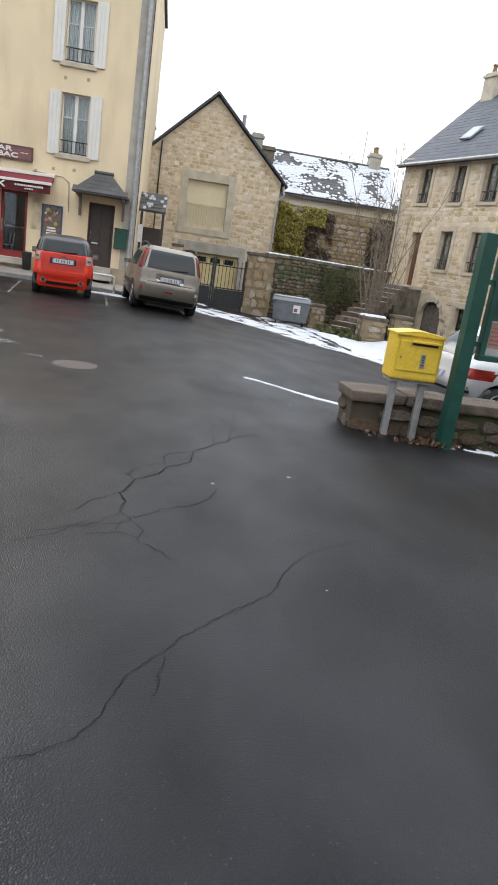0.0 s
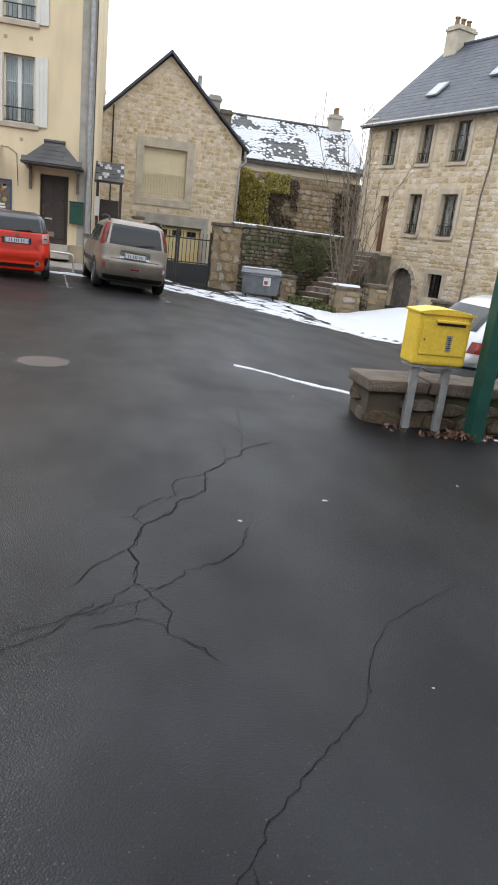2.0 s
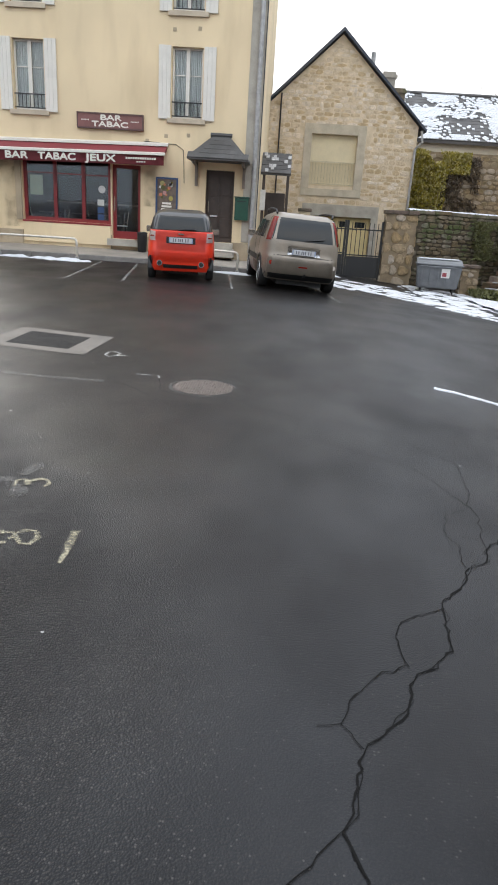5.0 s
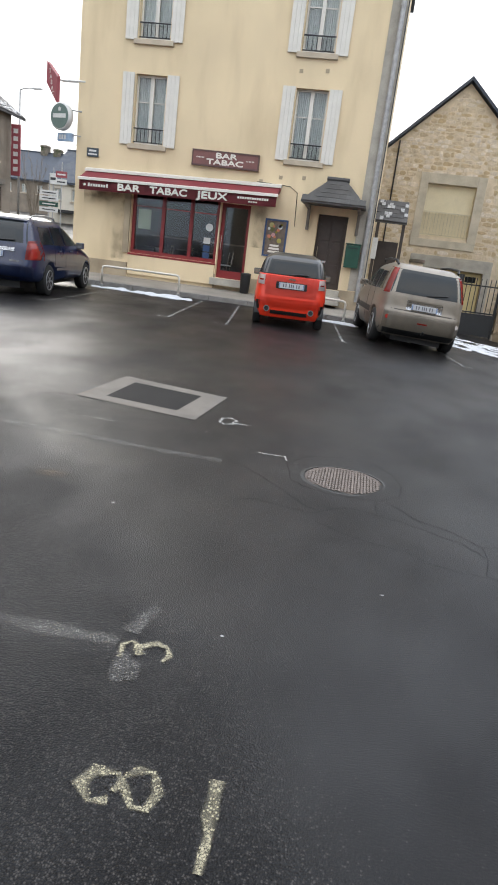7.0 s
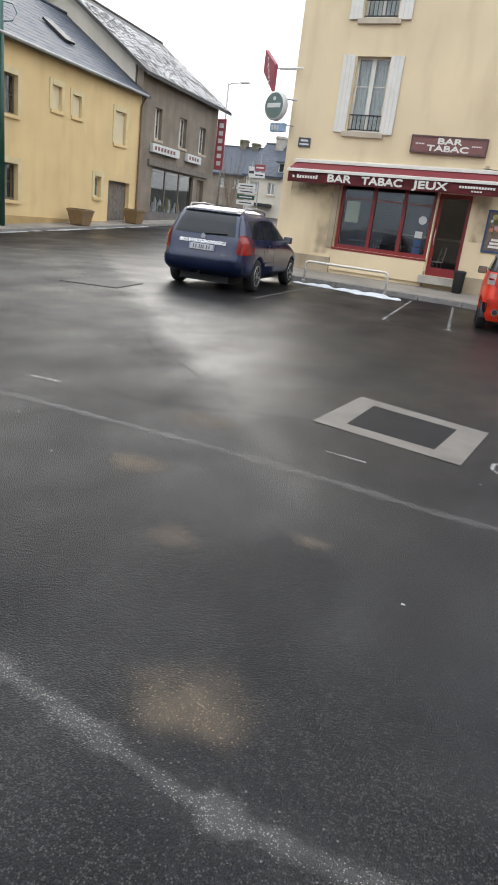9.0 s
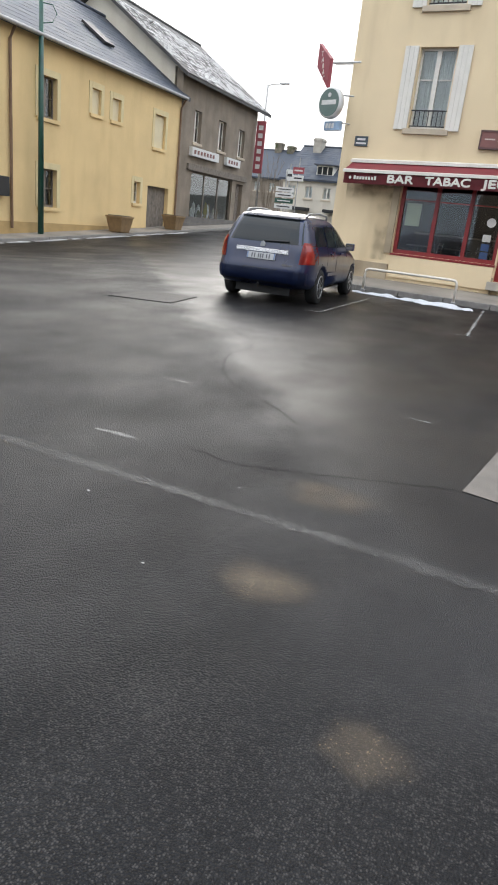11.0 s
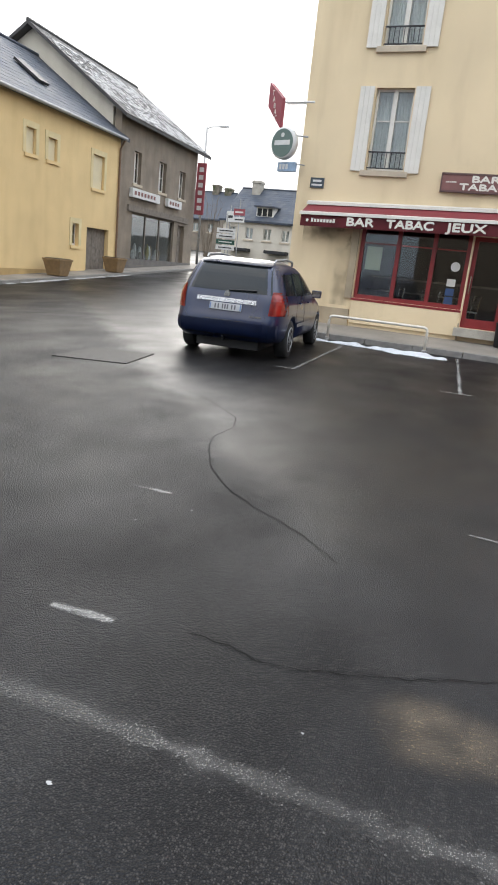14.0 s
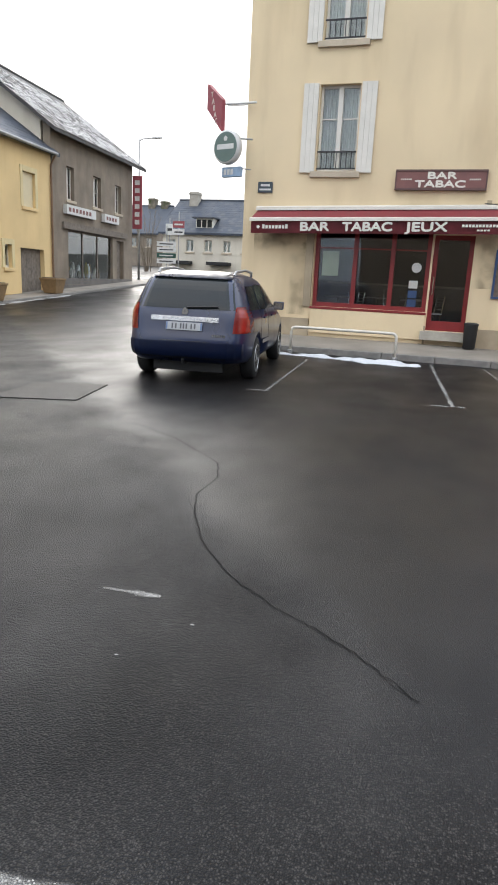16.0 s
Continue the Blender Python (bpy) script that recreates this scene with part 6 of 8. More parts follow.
def dumpster():
    s = thing("wheeled_bin", pose(4.62, 25.05, ground_z(4.6, 25) - 0.02, 0, 0, -9), "large grey wheeled waste bin with a pale label", "bin")
    w, d = 0.70, 0.40
    bm = B()
    lo = [(-w + 0.08, -d + 0.05), (w - 0.08, -d + 0.05), (w - 0.08, d - 0.05), (-w + 0.08, d - 0.05)]
    hi = [(-w, -d), (w, -d), (w, d), (-w, d)]
    a = [bm.verts.new((x, y, 0.16)) for x, y in lo]
    b = [bm.verts.new((x, y, 0.86)) for x, y in hi]
    bm.faces.new(a[::-1])
    bm.faces.new(b)
    for i in range(4):
        bm.faces.new((a[i], a[(i + 1) % 4], b[(i + 1) % 4], b[i]))
    bmesh.ops.bevel(bm, geom=bm.edges[:], offset=0.03, segments=2, affect="EDGES")
    part("body", bm, BIN_GREY, s)
    bm = B()
    box(bm, -w - 0.03, w + 0.03, -d - 0.05, d + 0.02, 0.865, 0.91, 0.015)
    n = 12
    prof = [(-d - 0.02, 0.912), (-d + 0.1, 0.97), (0.0, 1.02), (d - 0.05, 1.04), (d + 0.01, 0.912)]
    prism(bm, prof, -w, w, "x")
    part("lid", bm, BIN_GREY, s)
    for k in range(5):
        bm = B()
        x = -0.52 + k * 0.26
        box(bm, x - 0.02, x + 0.02, -d - 0.008, -d + 0.06, 0.30, 0.80, 0.005)
        part("rib", bm, BIN_GREY, s)
    bm = B()
    box(bm, 0.08, 0.34, -d - 0.018, -d - 0.009, 0.50, 0.78)
    part("label_sheet", bm, SIGN_WHITE, s)
    bm = B()
    box(bm, 0.11, 0.24, -d - 0.022, -d - 0.0185, 0.54, 0.66)
    part("print_mark", bm, SIGN_RED, s)
    for x in (-0.5, 0.5):
        for y in (-0.26, 0.26):
            bm = B()
            lathe(bm, [(0.08, x - 0.02), (0.085, x - 0.015), (0.085, x + 0.015), (0.08, x + 0.02)], 14, "x", (0, y, 0.085))
            part("wheel", bm, RUBBER, s)
    bm = B()
    tube(bm, [(-0.6, -d - 0.07, 0.83), (0.6, -d - 0.07, 0.83)], 0.018, 8)
    for x in (-0.6, 0.6):
        tube(bm, [(x, -d - 0.07, 0.83), (x, -d + 0.02, 0.83)], 0.018, 8)
    part("push_bar", bm, BIN_GREY, s)
    bm = B()
    box(bm, -w + 0.05, w - 0.1, -0.05, d - 0.06, 1.03, 1.06, 0.012)
    part("snow_cover", bm, SNOW, s)


dumpster()


def bare_shrub(x, y, z, height, stems, seed, label, spread=0.9):
    """A leafless many-stemmed bush: tapered stems with side twigs."""
    t = thing("bare_tree", (x, y, z), label, "tree")
    rng = random.Random(seed)
    for i in range(stems):
        bm = B()
        a = rng.uniform(0, 6.28)
        lean = rng.uniform(0.05, 0.22) * spread
        h = height * rng.uniform(0.65, 1.0)
        p, d = Vector((rng.uniform(-0.25, 0.25), rng.uniform(-0.2, 0.2), -0.1)), Vector((math.cos(a) * lean, math.sin(a) * lean, 1)).normalized()
        pts = [p.copy()]
        n = 9
        for k in range(n):
            d = (d + Vector((rng.uniform(-0.09, 0.09), rng.uniform(-0.09, 0.09), 0.02))).normalized()
            p = p + d * (h / n)
            pts.append(p.copy())
        tube(bm, pts, 0.032 * rng.uniform(0.7, 1.2), 6, 0.006)
        st = part("stem", bm, BARK, t)
        bm = B()
        for k in range(2, n + 1):
            for _ in range(2):
                q, e = pts[k].copy(), Vector((rng.uniform(-1, 1), rng.uniform(-1, 1), rng.uniform(0.7, 1.8))).normalized()
                tw = [q.copy()]
                L = rng.uniform(0.4, 1.3) * (1.1 - 0.5 * k / n)
                for j in range(4):
                    e = (e + Vector((rng.uniform(-0.2, 0.2), rng.uniform(-0.2, 0.2), 0.12))).normalized()
                    q = q + e * (L / 4)
                    tw.append(q.copy())
                tube(bm, tw, 0.010, 4, 0.003)
        part("twigs", bm, BARK, st, "", False, "stuff")


bare_shrub(7.9, 25.6, -0.6, 7.2, 13, 5, "tall leafless many-stemmed shrub by the steps")
bare_shrub(8.4, 26.2, -0.6, 5.2, 7, 6, "leafless shrub by the steps", 1.3)
bare_shrub(11.0, 46.0, 0.0, 11.5, 8, 7, "bare tree behind the roofs", 1.2)
bare_shrub(-31.5, 62.0, 1.6, 7.0, 10, 12, "pale bare tree up the street", 1.6)


def stake(x, y):
    s = thing("marker_stake", (x, y, ground_z(x, y) - 0.15), "short weathered wooden stake in the snow", "stake")
    bm = B()
    box(bm, -0.05, 0.05, -0.05, 0.05, 0, 0.95, 0.01)
    part("post", bm, GREY_WOOD, s)


stake(9.95, 23.4)


# ---- post box and notice board ----
def post_box():
    g = -0.15
    s = thing("post_box", (2.645, 7.10, g), "yellow public post box on two steel legs", "post box")
    w, d, z0, z1 = 0.265, 0.30, 0.66, 1.16
    bm = B()
    box(bm, -w, w, 0.0, d, z0, z1, 0.03)
    part("body", bm, POST_YELLOW, s, "", False)
    bm = B()
    n = 10
    prof = [(-w - 0.01, z1 - 0.03)] + [(-w - 0.01 + (2 * w + 0.02) * k / n, z1 - 0.012 + 0.035 * math.sin(math.pi * k / n)) for k in range(n + 1)] + [(w + 0.01, z1 - 0.03)]
    prism(bm, prof, -0.02, d + 0.02)
    part("lid", bm, POST_YELLOW, s)
    bm = B()
    box(bm, -w + 0.04, w - 0.035, -0.012, -0.001, z0 + 0.10, z1 - 0.085, 0.006)
    door = part("door", bm, POST_YELLOW, s)
    bm = B()
    box(bm, -0.10, 0.205, -0.045, -0.002, z1 - 0.098, z1 - 0.075, 0.006)
    part("hood", bm, POST_YELLOW, s)
    bm = B()
    box(bm, -0.09, 0.195, -0.017, -0.013, z1 - 0.125, z1 - 0.100)
    part("slot", bm, BLACK_PLASTIC, s)
    bm = B()
    lathe(bm, [(0.009, -0.018), (0.009, -0.0125)], 10, "y", (-0.19, 0, z0 + 0.24))
    part("lock", bm, IRON, door)
    bm = B()
    box(bm, 0.03, 0.085, -0.0155, -0.0125, z0 + 0.14, z0 + 0.29)
    st = part("label_sheet", bm, GALV, door)
    bm = B()
    rng = random.Random(2)
    for k in range(7):
        z = z0 + 0.15 + k * 0.019
        box(bm, 0.035 + rng.uniform(0, 0.02), 0.08 - rng.uniform(0, 0.02), -0.0175, -0.016, z, z + 0.010)
    part("print_mark", bm, INK, st)
    bm = B()
    box(bm, -w + 0.02, w - 0.02, 0.03, d - 0.03, z0 - 0.03, z0 - 0.001)
    part("mount_plate", bm, GALV, s)
    for x in (-0.175, 0.15):
        bm = B()
        box(bm, x - 0.038, x + 0.038, 0.07, 0.13, -0.25, z0 - 0.031, 0.006)
        part("leg", bm, GALV, s)


def notice_board():
    g = -0.15
    s = thing("notice_board", pose(3.08, 6.98, g, 0, 0, 2), "dark green municipal notice board with posters behind glass", "notice board")
    for x in (0.0, 1.62):
        bm = B()
        box(bm, x - 0.07, x + 0.07, -0.07, 0.07, -0.2, 2.24, 0.012)
        part("post", bm, GREEN_PAINT, s)
    x0, x1, z0, z1 = 0.15, 1.47, 0.98, 2.24
    bm = B()
    for a, b, c, d in ((x0, x1, z0, z0 + 0.06), (x0, x1, z1 - 0.06, z1), (x0, x0 + 0.06, z0 + 0.061, z1 - 0.061), (x1 - 0.06, x1, z0 + 0.061, z1 - 0.061)):
        box(bm, a, b, -0.05, 0.05, c, d, 0.006)
    fr = part("case_frame", bm, GREEN_PAINT, s)
    for z in (1.12, 1.75):
        for a, b in ((0.072, x0 - 0.002), (x1 + 0.002, 1.548)):
            bm = B()
            box(bm, a, b, -0.02, 0.02, z, z + 0.05)
            part("bracket", bm, GREEN_PAINT, s)
    bm = B()
    box(bm, x0 + 0.061, x1 - 0.061, 0.0, 0.03, z0 + 0.061, z1 - 0.061)
    part("back_panel", bm, PAPER, fr)
    for a, b, c, d, m in ((0.225, 0.585, 1.40, 1.80, PAPER_GREEN), (0.215, 0.475, 1.12, 1.385, PAPER_PINK), (0.49, 0.76, 1.11, 1.36, PAPER_BLUE), (0.62, 0.90, 1.40, 1.78, PAPER), (0.78, 1.05, 1.12, 1.37, PAPER_PINK), (0.95, 1.35, 1.45, 2.0, PAPER_YELLOW)):
        bm = B()
        box(bm, a, b, -0.006, -0.001, c, d)
        part("poster", bm, m, fr)
    bm = B()
    ring = [(0.15, -0.0095), (0.15, -0.0065), (0.085, -0.0065), (0.085, -0.0095)]
    for k in range(26):
        t0, t1 = 2 * math.pi * k / 30 - 0.6, 2 * math.pi * (k + 1) / 30 - 0.6
        prism(bm, [(0.41 + r * math.cos(t), 1.60 + r * math.sin(t)) for r, t in ((0.075, t0), (0.135, t0), (0.135, t1), (0.075, t1))], -0.0095, -0.0065)
    part("print_shape", bm, PAPER_ORANGE, fr)
    bm = B()
    for k in range(5):
        box(bm, 0.24, 0.45 - 0.03 * (k % 2), -0.009, -0.0065, 1.15 + k * 0.042, 1.168 + k * 0.042)
    box(bm, 0.33, 0.50, -0.009, -0.0065, 1.76, 1.775)
    part("print_mark", bm, PAPER_ORANGE, fr)
    bm = B()
    box(bm, 0.55, 0.70, -0.009, -0.0065, 1.20, 1.27)
    part("print_shape", bm, PAPER_ORANGE, fr)
    bm = B()
    box(bm, x0 + 0.061, x1 - 0.061, -0.042, -0.037, z0 + 0.061, z1 - 0.061)
    gl = part("pane", bm, WINDOW_GLASS, fr)
    gl.visible_shadow = False


post_box()
notice_board()


# ---- street on the left ----
def planter(along):
    m = pose(-22.8, 34.3, 0, 0, 0, 96) @ Matrix.Translation((along, -0.75, 0))
    p = m.translation
    s = thing("planter", Matrix.Translation((p.x, p.y, ground_z(-20.8, p.y) + 0.12)) @ pose(0, 0, 0, 0, 0, 96), "square brown stone planter on the pavement", "planter", "planters")
    bm = B()
    a = [bm.verts.new((x * 0.32, y * 0.28, 0.0)) for x, y in ((-1, -1), (1, -1), (1, 1), (-1, 1))]
    b = [bm.verts.new((x * 0.46, y * 0.38, 0.56)) for x, y in ((-1, -1), (1, -1), (1, 1), (-1, 1))]
    bm.faces.new(a[::-1])
    bm.faces.new(b)
    for i in range(4):
        bm.faces.new((a[i], a[(i + 1) % 4], b[(i + 1) % 4], b[i]))
    bmesh.ops.bevel(bm, geom=bm.edges[:], offset=0.02, segments=2, affect="EDGES")
    part("pot", bm, TERRACOTTA, s)
    bm = B()
    box(bm, -0.48, 0.48, -0.40, 0.40, 0.562, 0.64, 0.015)
    part("rim", bm, TERRACOTTA, s)
    bm = B()
    box(bm, -0.40, 0.40, -0.33, 0.33, 0.642, 0.665, 0.01)
    part("soil", bm, EARTH, s)


planter(-5.6)
planter(-0.95)


def utility_pole():
    s = thing("utility_pole", (-21.45, 24.35, 0.0), "dark green street pole with a small bracket", "pole")
    bm = B()
    tube(bm, [(0, 0, -0.2), (0, 0, 7.9)], 0.11, 12, 0.075)
    part("shaft", bm, GREEN_PAINT, s, "", True)
    bm = B()
    tube(bm, [(0, 0, 7.3), (0.35, 0.15, 7.25), (0.5, 0.2, 7.0), (0.35, 0.15, 6.75), (0, 0, 6.7)], 0.018, 8)
    part("bracket", bm, GREEN_PAINT, s)


def street_lamp():
    s = thing("street_lamp", (-24.45, 46.4, 1.0), "slim grey street lamp with a single arm", "lamp")
    bm = B()
    tube(bm, [(0, 0, -0.2), (0, 0, 8.3)], 0.08, 10, 0.05)
    part("pole", bm, GALV, s, "", True)
    bm = B()
    tube(bm, [(0, 0, 8.2), (0.25, 0, 8.32), (0.9, 0.05, 8.36)], 0.03, 8)
    part("arm", bm, GALV, s)
    bm = B()
    box(bm, 0.85, 1.45, -0.1, 0.14, 8.32, 8.42, 0.03)
    part("head", bm, SIGN_WHITE, s)


def sign_post(x, y, h, panels, label):
    s = thing("sign_post", (x, y, ground_z(x, y)), label, "sign", "street signs")
    bm = B()
    tube(bm, [(0, 0, -0.1), (0, 0, h)], 0.04, 8)
    part("pole", bm, GALV, s)
    for z, w, hh, m in panels:
        bm = B()
        box(bm, -w / 2, w / 2, -0.07, -0.045, z, z + hh, 0.008)
        p = part("panel", bm, m, s)
        bm = B()
        box(bm, -w * 0.36, w * 0.36, -0.077, -0.071, z + hh * 0.38, z + hh * 0.62)
        part("print_mark", bm, INK if m is SIGN_WHITE else SIGN_WHITE, p)


utility_pole()
street_lamp()
sign_post(-25.6, 53.0, 3.6, ((1.0, 1.5, 0.32, SIGN_WHITE), (1.4, 1.5, 0.32, GREEN_PAINT), (1.8, 1.5, 0.32, SIGN_WHITE), (2.2, 1.5, 0.32, SIGN_WHITE)), "cluster of direction signs by the street")
sign_post(-24.9, 53.5, 4.6, ((3.5, 0.9, 0.45, SIGN_RED), (3.0, 0.9, 0.4, SIGN_WHITE)), "red and white sign on a post")
sign_post(-26.3, 55.0, 4.2, ((3.0, 0.6, 0.8, SIGN_WHITE),), "white traffic sign by the street")


def bollard(x, y):
    s = thing("bollard", (x, y, ground_z(x, y) + 0.1), "dark iron post at the bar's corner", "bollard")
    bm = B()
    lathe(bm, [(0.06, 0.0), (0.05, 0.1), (0.045, 1.6), (0.06, 1.65), (0.02, 1.72)], 12)
    part("post", bm, BLACK_IRON, s, "", True)


bollard(-10.25, 24.6)


# ---- parked cars ----
class Body:
    """A car body as level slices: table rows are height, rear end, front end, half width (metres; the rear axle stands at y = 0)."""

    def __init__(self, table, power=5.0):
        z, self.power = [r[0] for r in table], power
        self.z0, self.z1 = z[0], z[-1]
        zs = np.linspace(z[0], z[-1], 61)
        ker = np.array([0.15, 0.2, 0.3, 0.2, 0.15])
        self.zs = zs
        self.cols = []
        for k in (1, 2, 3):
            c = np.interp(zs, z, [r[k] for r in table])
            pad = np.concatenate([c[:1], c[:1], c, c[-1:], c[-1:]])
            self.cols.append(np.convolve(pad, ker, "valid"))

    def at(self, z):
        return [float(np.interp(z, self.zs, c)) for c in self.cols]

    def rear_y(self, x, z):
        r, f, w = self.at(z)
        q = max(0.0, 1 - min(1.0, abs(x) / w) ** self.power) ** (1 / self.power)
        return (r + f) / 2 - (f - r) / 2 * q

    def front_y(self, x, z):
        r, f, w = self.at(z)
        return (r + f) - self.rear_y(x, z)

    def side_x(self, y, z):
        r, f, w = self.at(z)
        q = min(1.0, abs(y - (r + f) / 2) / ((f - r) / 2))
        return w * max(0.0, 1 - q ** self.power) ** (1 / self.power)

    def mesh(self, levels=34, n=96, lo=None, hi=None):
        bm = B()
        rings = []
        lo, hi = self.z0 if lo is None else lo, self.z1 if hi is None else hi
        for i in range(levels):
            z = lo + (hi - lo) * i / (levels - 1)
            r, f, w = self.at(z)
            ring = []
            for k in range(n):
                a = 2 * math.pi * k / n
                c, s = math.cos(a), math.sin(a)
                e = 2 / self.power
                ring.append(bm.verts.new((w * math.copysign(abs(c) ** e, c), (r + f) / 2 + (f - r) / 2 * math.copysign(abs(s) ** e, s), z)))
            rings.append(ring)
        for a, b in zip(rings, rings[1:]):
            for k in range(n):
                bm.faces.new((a[k], a[(k + 1) % n], b[(k + 1) % n], b[k]))
        bm.faces.new(rings[0][::-1])
        bm.faces.new(rings[-1])
        return bm


def grid_patch(bm, fun, u0, u1, v0, v1, nu=10, nv=6, flip=False):
    vs = [[bm.verts.new(fun(u0 + (u1 - u0) * i / nu, v0 + (v1 - v0) * j / nv)) for i in range(nu + 1)] for j in range(nv + 1)]
    for j in range(nv):
        for i in range(nu):
            q = (vs[j][i], vs[j][i + 1], vs[j + 1][i + 1], vs[j + 1][i])
            bm.faces.new(q[::-1] if flip else q)
    return bm


def rear_panel(body, xa, xb, z0, z1, off, thick=0.0, taper=0.0, nu=12, nv=8):
    """A panel lying on the rear; taper narrows it towards the top."""
    bm = B()

    def f(u, v):
        z = z0 + (z1 - z0) * v
        k = 1 - taper * v
        x = (xa + (xb - xa) * u) * k
        edge = body.at(z)[2] * 0.985
        x = max(-edge, min(edge, x))
        return (x, body.rear_y(x, z) - off, z)
    grid_patch(bm, f, 0, 1, 0, 1, nu, nv)
    if thick:
        bmesh.ops.solidify(bm, geom=bm.faces[:], thickness=thick)
    return bm


def side_panel(body, side, ya, yb, z0, z1, off, lean0=0.0, lean1=0.0, nu=14, nv=6):
    bm = B()

    def f(u, v):
        z = z0 + (z1 - z0) * v
        a, b = ya + lean0 * v, yb + lean1 * v
        y = a + (b - a) * u
        return (side * (body.side_x(y, z) + off), y, z)
    grid_patch(bm, f, 0, 1, 0, 1, nu, nv, side < 0)
    return bm


def wheel_parts(car, x, y, r, width, spokes=7, rim_mat=None):
    s = 1 if x > 0 else -1
    bm = B()
    lathe(bm, [(r * 0.62, -width / 2), (r * 0.93, -width / 2), (r, -width / 2 + 0.03), (r, width / 2 - 0.03), (r * 0.93, width / 2), (r * 0.62, width / 2)], 32, "x", (x, y, r))
    w = part("wheel", bm, RUBBER, car, "", True)
    bm = B()
    ringp = [(r * 0.67, s * width * 0.50), (r * 0.66, s * width * 0.53), (r * 0.60, s * width * 0.53), (r * 0.57, s * width * 0.30), (r * 0.66, s * width * 0.30), (r * 0.67, s * width * 0.50)]
    rings = [[bm.verts.new((x + h, y + q * math.cos(6.2832 * k / 28), r + q * math.sin(6.2832 * k / 28))) for k in range(28)] for q, h in ringp[:-1]]
    for a, b in zip(rings, rings[1:] + rings[:1]):
        for k in range(28):
            bm.faces.new((a[k], a[(k + 1) % 28], b[(k + 1) % 28], b[k]))
    lathe(bm, [(0.055, s * width * 0.36), (0.05, s * width * 0.51)], 14, "x", (x, y, r))
    for k in range(spokes):
        a = 2 * math.pi * k / spokes
        m = Matrix.Translation((x, y, r)) @ Matrix.Rotation(a, 4, "X")
        x0, x1 = sorted((s * width * 0.37, s * width * 0.50))
        box(bm, x0, x1, -0.022, 0.022, 0.04, r * 0.60, 0.0, m)
    part("rim", bm, rim_mat or ALLOY, w)
    bm = B()
    x0, x1 = sorted((s * width * 0.30, s * width * 0.355))
    lathe(bm, [(r * 0.57, x0), (r * 0.57, x1)], 24, "x", (x, y, r))
    part("brake_disc", bm, BLACK_PLASTIC, w)


def cut_arches(ob, wheels, r, w):
    """Cut the wheel arches out of a body shell."""
    bm = B()
    for x, y in wheels:
        s = 1 if x > 0 else -1
        x0, x1 = sorted((s * (w - 0.32), s * (w + 0.2)))
        tmp = B()
        lathe(tmp, [(r, x0), (r, x1)], 36, "x", (0, y, r * 0.86))
        me = bpy.data.meshes.new("cut")
        tmp.to_mesh(me)
        tmp.free()
        bm.from_mesh(me)
        bpy.data.meshes.remove(me)
    me = bpy.data.meshes.new("cutter")
    bm.to_mesh(me)
    bm.free()
    cutter = bpy.data.objects.new("cutter", me)
    scene.collection.objects.link(cutter)
    cutter.matrix_world = ob.matrix_world.copy()
    mod = ob.modifiers.new("cut", "BOOLEAN")
    mod.object, mod.operation, mod.solver = cutter, "DIFFERENCE", "EXACT"
    par = ob.parent
    ob.parent = None
    cutter.matrix_world = ob.matrix_world = Matrix.Identity(4)
    bpy.context.view_layer.update()
    res = bpy.data.meshes.new_from_object(ob.evaluated_get(bpy.context.evaluated_depsgraph_get()))
    ob.modifiers.clear()
    mat0 = ob.data.materials[0]
    ob.data = res
    res.materials.clear()
    res.materials.append(mat0)
    ob.parent = par
    bpy.data.objects.remove(cutter)


def number_plate(car, body, z0, z1, hw, off=0.02):
    zc = (z0 + z1) / 2
    y = body.rear_y(0.0, zc) - off
    lean = math.atan2(body.rear_y(0, z1) - body.rear_y(0, z0), z1 - z0)
    m = Matrix.Translation((0, y, zc)) @ Matrix.Rotation(-lean, 4, "X")
    bm = B()
    box(bm, -hw, hw, -0.012, 0.004, -(z1 - z0) / 2, (z1 - z0) / 2, 0.003, m)
    p = part("number_plate", bm, PLATE, car)
    h = (z1 - z0) * 0.32
    for x in (-0.165, -0.115, -0.045, -0.005, 0.035, 0.105, 0.155):
        bm = B()
        box(bm, x * hw / 0.26 - 0.011, x * hw / 0.26 + 0.011, -0.016, -0.0125, -h, h, 0, m)
        part("print_mark", bm, PLATE_INK, p)
    for s in (-1, 1):
        bm = B()
        box(bm, s * hw * 0.94 - 0.010, s * hw * 0.94 + 0.010, -0.0155, -0.0125, -(z1 - z0) / 2 + 0.005, (z1 - z0) / 2 - 0.005, 0, m)
        part("plate_band", bm, PLATE_BLUE, p)


